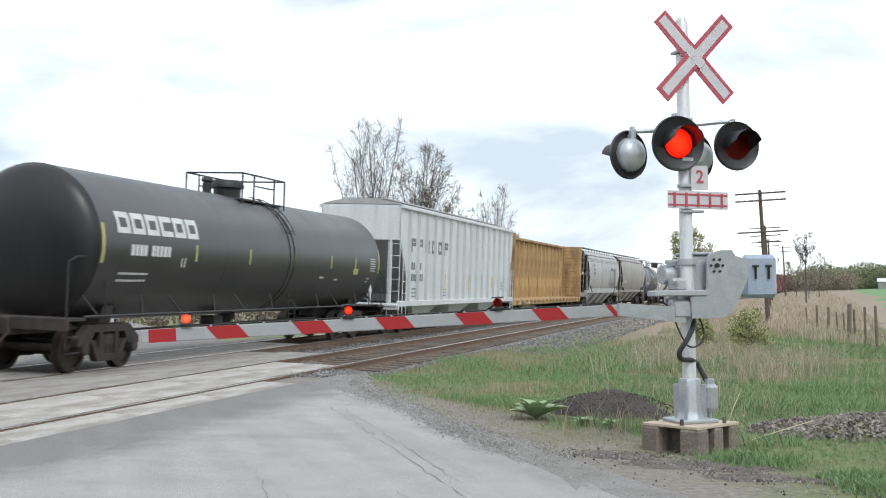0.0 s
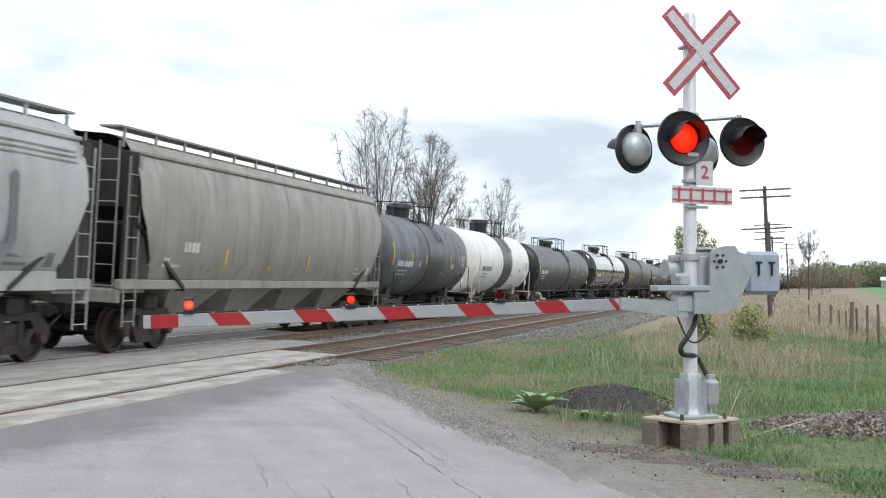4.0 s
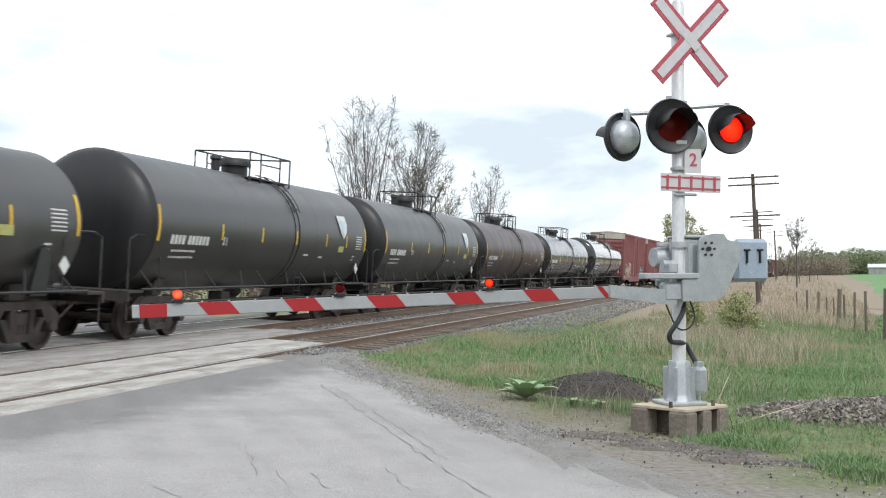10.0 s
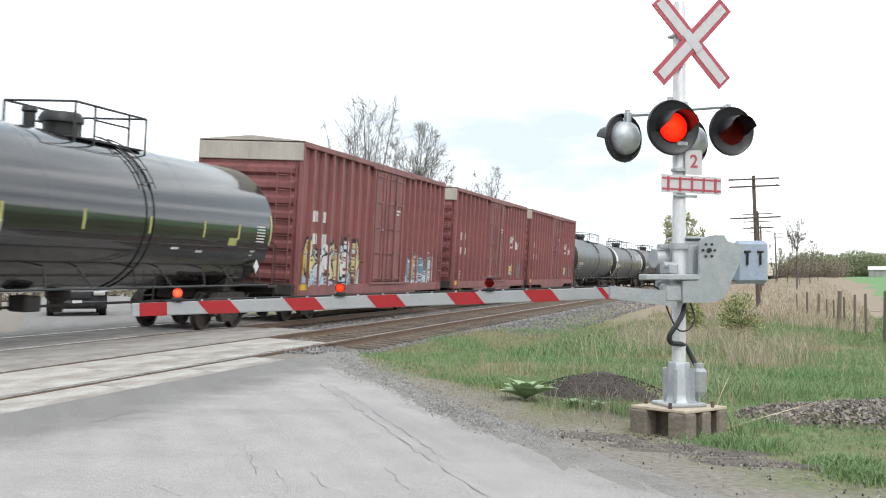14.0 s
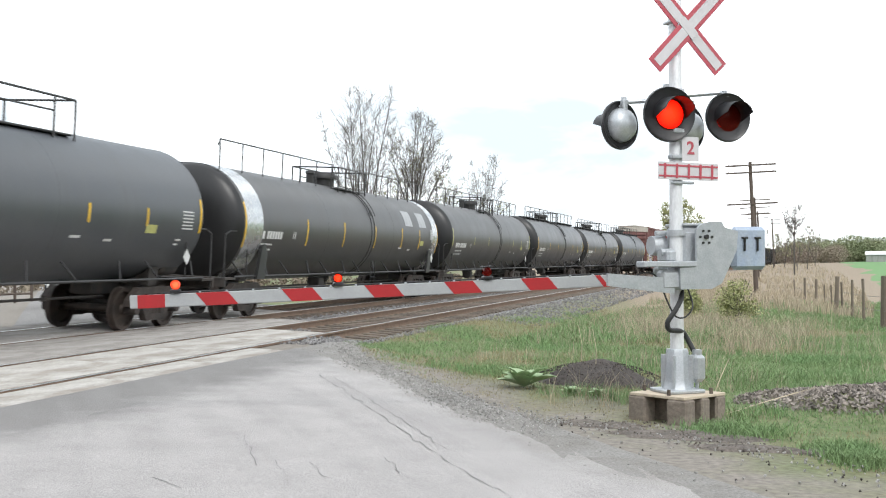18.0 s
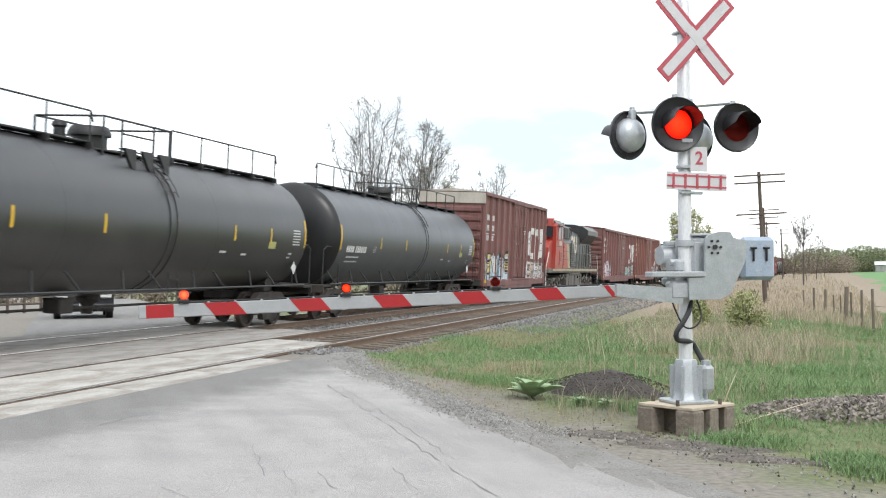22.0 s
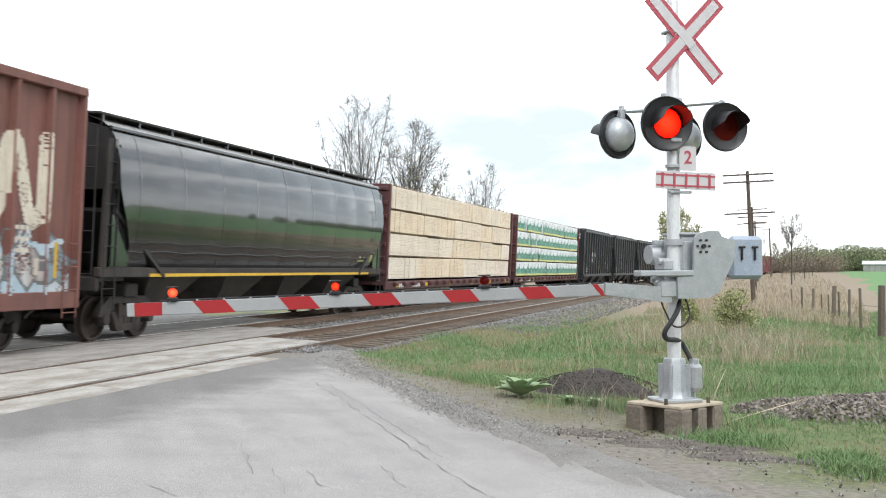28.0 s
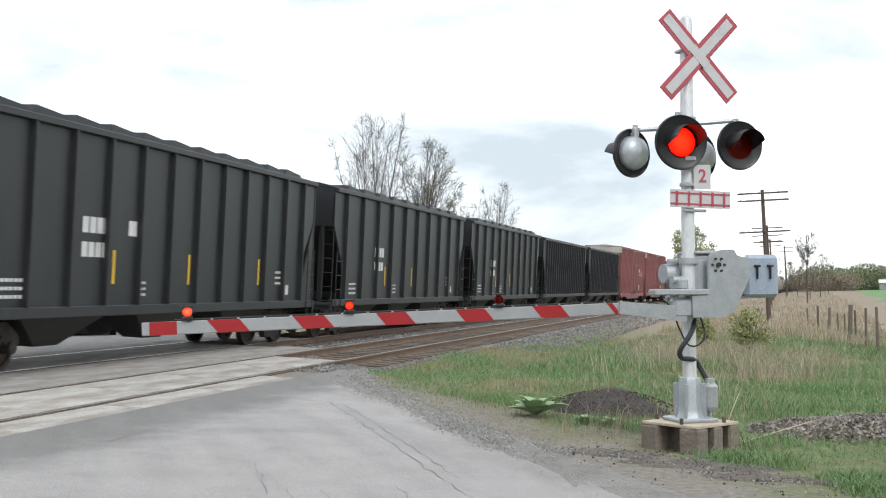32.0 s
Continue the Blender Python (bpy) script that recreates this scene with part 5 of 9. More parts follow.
    part("vent_pipe", Build().rod((0.75, 0.3, top - 0.1), (0.75, 0.3, top + 0.28), 0.05, 8), M["iron_black"], car)
    # platform and rails
    x0, x1 = -0.75, deck_end
    deck = part("walkway", Build().box((x0 + x1) / 2, -0.58, top - 0.12, x1 - x0, 0.34, 0.04, 0.01).box((x0 + x1) / 2, 0.58, top - 0.12, x1 - x0, 0.34, 0.04, 0.01), M["iron_black"], car, "grated platform round the manway")
    post = Build().rod((0, 0, top - 0.35), (0, 0, top + 0.56), 0.026, 5).mesh("guard_post", M["iron_black"])
    for y in (-0.8, 0.8):
        for x in (x0, x0 + 0.7, x1 - 0.7, x1):
            part("guard_post", post, None, deck, at=Matrix.Translation((x, y, 0)))
        part("guard_rail", Build().rod((x0, y, top + 0.56), (x1, y, top + 0.56), 0.024, 5), M["iron_black"], deck, "tubular guard rail")
        part("guard_rail", Build().rod((x0 + 0.7, y, top + 0.28), (x1 - 0.7, y, top + 0.28), 0.02, 5), M["iron_black"], deck, "tubular guard rail")
    for x in (x0, x1):
        part("guard_rail", Build().rod((x, -0.8, top + 0.56), (x, 0.8, top + 0.56), 0.024, 5), M["iron_black"], deck, "tubular guard rail")
    if rails == "long":
        rb, wb = Build(), Build()
        for a0, a1 in ((-half + 0.55, x0 - 0.3), (x1 + 0.3, half - 0.8)):
            wb.box((a0 + a1) / 2, -0.45 if fascia else 0.3, top + 0.0, a1 - a0, 0.4, 0.04, 0.01)
            n = max(2, int((a1 - a0) / 1.25))
            for i in range(n + 1):
                x = a0 + (a1 - a0) * i / n
                rb.rod((x, -0.68, top - 0.15), (x, -0.68, top + 0.62), 0.02, 5)
                wb.box(x, -0.55 if fascia else 0.3, top - 0.07, 0.05, 0.4, 0.12)
            rb.pipe([(a0 - 0.12, -0.68, top + 0.45), (a0, -0.68, top + 0.62), (a1, -0.68, top + 0.62), (a1 + 0.1, -0.68, top + 0.4)], 0.02, 5)
        part("top_walkway", wb, M["iron_black"], car, "narrow walkway along the tank's top")
        part("top_rail", rb, M[trim], car, "long hand rail along the tank's top")
    if brackets:
        for x in (-0.3, 0.4, 1.1):
            part("bracket", Build().prism([(x - 0.15, top - 0.05), (x + 0.3, top - 0.05), (x + 0.32, top - 0.62)], -1.12, -1.05), M["iron_black"], car)
    # sills, saddles, end platforms
    for k in (-1, 1):
        xt = k * (half - 1.6)
        truck(car, xt)
        sad = Build()
        yy = 0.95
        sad.prism([(-yy, 0.95), (yy, 0.95)] + [((r + 0.02) * math.sin(radians(a)), cz - (r + 0.02) * math.cos(radians(a))) for a in range(40, -41, -8)], xt - 0.2, xt + 0.2, "yz")
        part("saddle", sad, M["under_black"] if shell != "tank_white" else M["rusty_white"], car, "cradle that holds the tank on its sill")
        part("stub_sill", Build().box(k * (half - 1.2), 0, 0.92, 3.4, 0.5, 0.34, 0.02), M["under_black"], car)
        part("end_platform", Build().box(k * (half + 0.15), 0, 1.07, 0.62, 2.9, 0.06, 0.01).box(k * (half + 0.42), 0, 0.97, 0.08, 2.9, 0.2, 0.01), M["under_black"] if trim == "iron_black" else M["rusty_white"], car, "end step platform")
        for y in (-1.38, 1.38):
            rail = Build()
            rail.pipe([(k * (half + 0.38), y, 0.5), (k * (half + 0.38), y, 2.15), (k * (half + 0.1), y, 2.25), (k * (half - 0.75), y, 2.25), (k * (half - 0.9), y, 2.1), (k * (half - 0.9), y, 1.05)], 0.02, 5)
            for z in (0.45, 0.75):
                rail.rod((k * (half + 0.38), y, z), (k * (half - 0.05), y, z), 0.015, 5)
            part("end_rail", rail, M[trim], car, "bent grab rail at the end platform")
        tall = 1.95
        brace = Build().prism([(xt - 0.3, 1.05), (xt + 0.2, 1.05), (xt + 0.3, tall - 0.2), (xt + 0.16, tall), (xt - 0.02, tall - 0.06)], -r * 0.99, -r * 0.93)
        if ends or wedge:
            part("support_plate", brace, M["head_shade_black"], car, "leaning plate that steadies the tank")
    for y in (-1.42, 1.42) if shell not in ("tank_white", "tank_grey") else ():
        b = Build()
        b.rod((-half + 0.1, y, 1.12), (half - 0.1, y, 1.12), 0.028, 6)
        n = int(length / 1.6)
        for i in range(n + 1):
            x = -half + 0.6 + (length - 1.2) * i / n
            b.rod((x, y, 1.12), (x + 0.25 * (1 if i % 2 else -1), y * 0.86, 1.5), 0.022, 5)
        part("side_rail", b, M[trim], car, "running rail along the lower side")
    part("air_tank", Build().turned([(0, 0), (0.03, 0.17), (0.1, 0.2), (0.75, 0.2), (0.82, 0.17), (0.85, 0)], "x", 16, (half - 1.2, -0.75, 1.36)), M["under_black"], car, "small brake air cylinder")
    part("outlet", Build().turned([(0.55, 0.12), (0.75, 0.14), (0.85, 0.25), (1.1, 0.25)], "z", 14, (0.2, 0, 0)), M["under_black"], car)
    part("brake_rod", Build().rod((-half + 2.6, -0.35, 0.72), (half - 2.6, -0.35, 0.72), 0.03, 6).box(-1.6, -0.5, 0.8, 0.5, 0.4, 0.3, 0.03), M["under_black"], car)
    # markings
    put = on_shell(r, cz)
    marks = [(-half + hd + 0.02, 0.1, stripe_z[0] - 0.1, stripe_z[1] + 0.3), (half - hd - 0.12, 0.1, stripe_z[0] - 0.1, stripe_z[1] + 0.3)]
    marks += [(-half + length * f, 0.085, *stripe_z) for f in (0.24, 0.40, 0.56, 0.72, 0.84)]
    for x, w, za, zb in marks:
        strip = Build()
        put(strip, x, x + w, za, zb)
        part("reflector_strip", strip, M[stripes], car, "short reflective strip")
    b = Build()
    if big:
        x = -half + 1.0
        for i, kind in enumerate((0, 0, 0, 1, 0, 0)):
            ring_letter(b, put, x + i * 0.57, 2.75, 0.5, 0.42, 0.115, kind)
        bars(b, put, -half + 1.5, 2.32, 4, 0.13, 0.22)
        bars(b, put, -half + 2.3, 2.32, 5, 0.13, 0.22)
    else:
        bars(b, put, -half + 1.05, 2.1, 4, 0.13, 0.2, 0.32)
        bars(b, put, -half + 1.85, 2.1, 6, 0.13, 0.2, 0.32)
    for i in range(2):
        bars(b, put, -half + 1.2, 1.93 - 0.14 * i, 9, 0.1, 0.045)
    for x, z, w, h in tuple((half - 1.35 - 0.02 * (i % 2), 2.22 + 0.075 * i, 0.5, 0.03) for i in range(6)) + ((half - 1.5, 1.96, 0.24, 0.04), (half - 1.5, 1.86, 0.2, 0.04), (-half + 3.6, 2.12, 0.04, 0.2), (-half + 3.74, 2.12, 0.04, 0.2), (half - 4.4, 1.9, 0.3, 0.05), (half - 5.6, 1.95, 0.35, 0.05)):
        put(b, x, x + w, z, z + h)
    tagged(part("lettering", b, M[mark], car, "rows of small unreadable letters"), kind="stuff")
    if placard:
        b = Build()
        put(b, half - 2.9, half - 2.45, 2.1, 2.28)
        part("data_plate", b, M["mark_lime"], car, "small yellow-green data plate")
        b = Build().prism([(half - 0.95, 1.42), (half - 0.78, 1.6), (half - 0.95, 1.78), (half - 1.12, 1.6)], -1.44, -1.43)
        part("hazard_placard", b, M["mark_white"], car, "small diamond hazard placard")
    b = Build()
    if pads:
        for i in range(pads):
            x = half - 3.0 - 1.85 * i
            put(b, x, x + 0.95, 2.8, 3.35)
        for x in (half - 1.55,):
            put(b, x, x + 0.5, 2.35, 2.75)
        part("repair_pad", b, M["pad_silver"], car, "pale square patches on the tank")
    if shield:
        b = Build()
        pts = [(0, 0.0), (0.25, 0.2), (0.36, 0.45), (0.36, 0.7), (-0.36, 0.7), (-0.36, 0.45), (-0.25, 0.2)]
        for name, sc, lift, dz in (("mark_white", 1.0, 0.006, 0), ("tag_blue", 0.7, 0.009, 0.06)):
            b = Build()
            vs = []
            for a, c in pts:
                z = 2.5 + dz + c * sc
                ang = math.asin((z - cz) / r)
                vs.append((half - 2.6 + a * sc, -(r + lift + 0.02) * math.cos(ang), cz + (r + lift + 0.02) * math.sin(ang)))
            b.add(vs, [tuple(range(7))])
            part("shield_emblem", b, M[name], car, "shield-shaped emblem", sharp=0)
    couplers(car, half + 0.35, 0.8)
    return car


def boxcar(label, length, top, paint_name, door="plug", posts=5, roof="box_roof", mark="mark_white", emblem=False, tags=(), cap=True, tag_at=None, seed=1, cnw=2.4, hatch_door=False):
    """A boxcar: ribbed side walls, sliding door, corrugated ends, roof with a pale end cap, sills, ladders."""
    car = thing("boxcar", label, "boxcar", "boxcars of the freight train")
    half, hw, z0 = length / 2, 1.5, 0.98
    P = M[paint_name]
    part("side_wall", Build().box(0, -hw + 0.04, (z0 + top) / 2, length, 0.06, top - z0), P, car, "ribbed steel side wall")
    part("side_wall", Build().box(0, hw - 0.04, (z0 + top) / 2, length, 0.06, top - z0), P, car, "ribbed steel side wall")
    part("floor", Build().box(0, 0, z0 + 0.05, length - 0.1, 2 * hw - 0.14, 0.1), M["under_black"], car)
    dw = 3.0 if door == "plug" else 4.6
    dx = 0.35 if door == "plug" else 0.6
    for side in (-1, 1):
        y = side * (hw + 0.045)
        for k in (-1, 1):
            a0, a1 = (-half + 0.05, dx - dw / 2 - 0.12) if k < 0 else (dx + dw / 2 + 0.12, half - 0.05)
            n = posts
            for i in range(n + 1):
                x = a0 + (a1 - a0) * i / n
                part("side_post", shared("post%g%s" % (top, paint_name), lambda: Build().prism([(-0.075, -0.055), (0.075, -0.055), (0.045, 0.07), (-0.045, 0.07)], z0 + 0.12, top - 0.12, "xy"), paint_name), None, car,
                     at=pose(x, y, 0, 0, 0, 180 if side < 0 else 0))
        part("side_sill", Build().box(0, side * (hw + 0.05), z0 - 0.03, length, 0.14, 0.3, 0.01).prism([(-half + 3.4, z0 - 0.16), (half - 3.4, z0 - 0.16), (half - 4.1, z0 - 0.36), (-half + 4.1, z0 - 0.36)], side * (hw + 0.02), side * (hw + 0.1)), P, car, "lower side sill")
        part("roof_rail", Build().box(0, side * (hw + 0.05), top - 0.05, length, 0.16, 0.16, 0.015), P, car)
    # door
    y = -hw - 0.07
    d = part("door", Build().box(dx, y, (z0 + top) / 2, dw, 0.05, top - z0 - 0.4, 0.01), P, car, "sliding plug door" if door == "plug" else "double door with louvred leaf")
    b = Build()
    if door == "plug":
        for i in range(5):
            b.box(dx - dw / 2 + dw * i / 4, y - 0.045, (z0 + top) / 2, 0.07, 0.05, top - z0 - 0.5, 0.01)
        for i in range(5):
            b.box(dx, y - 0.04, z0 + 0.3 + (top - z0 - 0.7) * i / 4, dw, 0.04, 0.06, 0.01)
        b.rod((dx - 0.55, y - 0.09, z0 + 0.2), (dx - 0.55, y - 0.09, top - 0.3), 0.03, 6).rod((dx + 0.55, y - 0.09, z0 + 0.2), (dx + 0.55, y - 0.09, top - 0.3), 0.03, 6)
    else:
        n = 13
        for i in range(n):
            b.box(dx + dw * 0.22, y - 0.04, z0 + 0.35 + (top - z0 - 0.8) * i / (n - 1), dw * 0.5, 0.05, 0.1, 0.02)
        for x in (dx - dw / 2, dx - dw * 0.26, dx - dw * 0.03, dx + dw * 0.47):
            b.box(x, y - 0.05, (z0 + top) / 2, 0.09, 0.06, top - z0 - 0.42, 0.01)
        for i in range(3):
            b.box(dx - dw * 0.27, y - 0.04, z0 + 0.5 + (top - z0 - 1.0) * i / 2, dw * 0.44, 0.04, 0.07, 0.01)
    part("door_ribs", b, P, d, "door stiffeners and locking bars")
    part("door_rail", Build().box(dx + 0.4, y - 0.05, top - 0.16, dw * 1.55, 0.07, 0.07, 0.01).box(dx + 0.4, y - 0.05, z0 + 0.12, dw * 1.5, 0.08, 0.07, 0.01), P, d)
    part("door", Build().box(dx, hw + 0.07, (z0 + top) / 2, dw, 0.05, top - z0 - 0.4, 0.01), P, car)
    # ends
    for k in (-1, 1):
        x = k * half
        part("end_wall", Build().box(x - k * 0.03, 0, (z0 + top) / 2, 0.06, 2 * hw + 0.06, top - z0), P, car, "corrugated end wall")
        n = 8
        for i in range(n):
            z = z0 + 0.35 + (top - z0 - 1.15) * i / (n - 1)
            part("end_rib", shared("end_rib%s" % paint_name, lambda: Build().prism([(0.0, -0.16), (0.09, -0.07), (0.09, 0.07), (0.0, 0.16)], -hw + 0.12, hw - 0.12), paint_name), None, car, at=pose(x, 0, z, 0, 0, 0 if k > 0 else 180))
        if cap:
            part("end_cap", Build().box(x + k * 0.03, 0, top - 0.27, 0.07, 2 * hw + 0.18, 0.5, 0.01), M[roof], car, "pale weathered panel at the top of the end")
        lad = Build()
        ladder(lad, x - k * 0.35, -hw - 0.13, 0.62, 2.35, 0.44)
        ladder(lad, x + k * 0.14, -hw + 0.4, 1.1, 2.4 if k > 0 else top - 0.6, 0.42, "y")
        part("ladder", lad, P, car, "steel ladder at the corner")
        part("end_sill", Build().box(x, 0, z0 - 0.02, 0.22, 2 * hw, 0.3, 0.02), M["under_black"], car)
        truck(car, k * (half - 2.1))
        b = Build()
        ys = 1.0
        part("bolster", Build().box(k * (half - 2.1), 0, 0.92, 0.5, 2.5, 0.18, 0.03), M["under_black"], car)
    gable = Build()
    rows = [[(xx, yy, top + 0.03 + 0.13 * (1 - abs(yy) / (hw + 0.1))) for yy in (-hw - 0.1, 0, hw + 0.1)] for xx in (-half - 0.05, half + 0.05)]
    gable.grid(rows)
    gable.add([(-half - 0.05, -hw - 0.1, top + 0.02), (-half - 0.05, hw + 0.1, top + 0.02), (half + 0.05, hw + 0.1, top + 0.02), (half + 0.05, -hw - 0.1, top + 0.02)], [(0, 1, 2, 3)])
    for xx in (-half - 0.05, half + 0.05):
        gable.add([(xx, -hw - 0.1, top + 0.02), (xx, -hw - 0.1, top + 0.03), (xx, 0, top + 0.16), (xx, hw + 0.1, top + 0.03), (xx, hw + 0.1, top + 0.02)], [(0, 1, 2, 3, 4)])
    rf = part("roof", gable, M[roof], car, "low-pitched pale roof")
    for i in range(int(length / 1.2)):
        part("roof_rib", shared("roof_rib%s" % roof, lambda: Build().prism([(-hw, 0.02), (0, 0.15), (hw, 0.02), (hw, 0.06), (0, 0.19), (-hw, 0.06)], -0.04, 0.04, "yz"), roof), None, rf, at=Matrix.Translation((-half + 0.7 + 1.2 * i, 0, top)))
    part("centre_sill", Build().box(0, 0, 0.82, length - 1.0, 0.45, 0.3, 0.02).box(-1.0, -0.6, 0.75, 1.0, 0.4, 0.35, 0.04), M["under_black"], car)
    # the wall's surface over sheets, posts and door, for paint that is sprayed or stencilled across them
    feet = []
    for k in (-1, 1):
        a0, a1 = (-half + 0.05, dx - dw / 2 - 0.12) if k < 0 else (dx + dw / 2 + 0.12, half - 0.05)
        feet += [a0 + (a1 - a0) * i / posts for i in range(posts + 1)]

    def wall(x):
        d = min(abs(x - q) for q in feet)
        rise = 0.125 if d < 0.045 else 0.125 - 0.125 * (d - 0.045) / 0.03 if d < 0.075 else 0.0
        flat = -hw - 0.098 if abs(x - dx) < dw / 2 else -hw + 0.006
        return min(flat, -hw - rise + 0.006) - 0.006
    # markings
    y = -hw - 0.003
    put = on_side(y)
    b = Build()
    if emblem:
        for j, n in enumerate((8, 8)):
            bars(b, put, -half + 0.75, 3.9 - 0.48 * j, n, 0.15, 0.26)
        bars(b, put, -half + 0.75, 2.95, 7, 0.16, 0.24)
        decal(b, -half + 0.7, -half + 2.4, 3.24, 3.28, y)
        band = ribbon(half - cnw - 1.15, 2.32, cnw, 1.45)
        drape(car, "emblem", "pale looped band emblem", [(mark, lambda a, c: near_line(band, a, c, 0.17))], half - cnw - 1.4, half - 0.95, 2.1, 4.0, wall, 0.03, 0.2, seed)
    else:
        bars(b, put, -half + 1.15, 2.92, 2, 0.2, 0.32, 0.2)
        bars(b, put, -half + 1.95, 2.92, 1, 0.22, 0.32)
        bars(b, put, -half + 1.2, 2.28, 2, 0.2, 0.3, 0.2)
        bars(b, put, -half + 1.9, 2.28, 3, 0.18, 0.3, 0.2)
    for i in range(3):
        bars(b, put, -half + 1.2, 1.5 - 0.13 * i, 4, 0.11, 0.06)
        bars(b, put, half - 1.9, 2.2 - 0.2 * i, 3, 0.12, 0.07)
    for x, z, w, h in ((half - 1.3, 1.4, 0.2, 0.3), (dx + 0.6, 3.6, 0.7, 0.06), (dx + 0.7, 3.48, 0.5, 0.06), (dx - 0.9, 2.9, 0.4, 0.06)):
        decal(b, x, x + w, z, z + h, y if abs(x - dx) > dw / 2 else -hw - 0.1)
    tagged(part("lettering", b, M[mark], car, "pale letters and looped emblem" if emblem else "rows of pale letters", sharp=0), kind="stuff")
    b = Build()
    for x in (-half + 0.55, -half + length * 0.27, half - length * 0.25, half - 0.7):
        decal(b, x, x + 0.1, 1.35, 2.0, y - 0.002)
    decal(b, -half + 0.08, -half + 0.65, z0 - 0.02, z0 + 0.16, -hw - 0.125)
    part("reflector_strip", b, M["mark_yellow"], car, "yellow reflective strips", sharp=0)
    if tags:
        spans = tag_at or ((-half + 0.5, -half + 5.4, 1.05, 2.6),)
        for i, (a, c, e0, e1) in enumerate(spans):
            graffiti(car, a, c, e0, e1, wall, tags[i % len(tags)], seed + i, max(3, int((c - a) / 0.9)))
    if hatch_door:
        part("crew_hatch", Build().box(half - 1.15, -hw - 0.012, 3.2, 0.62, 0.03, 2.5, 0.01), P, car, "narrow raised panel near the end")
        scribble(car, half - 3.6, 2.75, 0.8, 0.75, wall, "mark_white", seed + 5)
        scribble(car, half - 2.6, 2.7, 0.9, 0.6, wall, "mark_white", seed + 6)
        scribble(car, half - 1.75, 1.15, 0.5, 0.9, wall, "mark_grey", seed + 7)
        disc = [(half - 3.3 + 0.32 * math.cos(q * 0.52), 1.6 + 0.42 * math.sin(q * 0.52)) for q in range(12)]
        drape(car, "graffiti", "round sprayed yellow and teal mark", [("tag_yellow", lambda a, c: inside(disc, a, c)), ("tag_teal", lambda a, c: inside(disc, a, c) & (c < 1.5))], half - 3.8, half - 2.8, 1.1, 2.1, wall, 0.03, 0.1)
    couplers(car, half, 1.0)
    return car


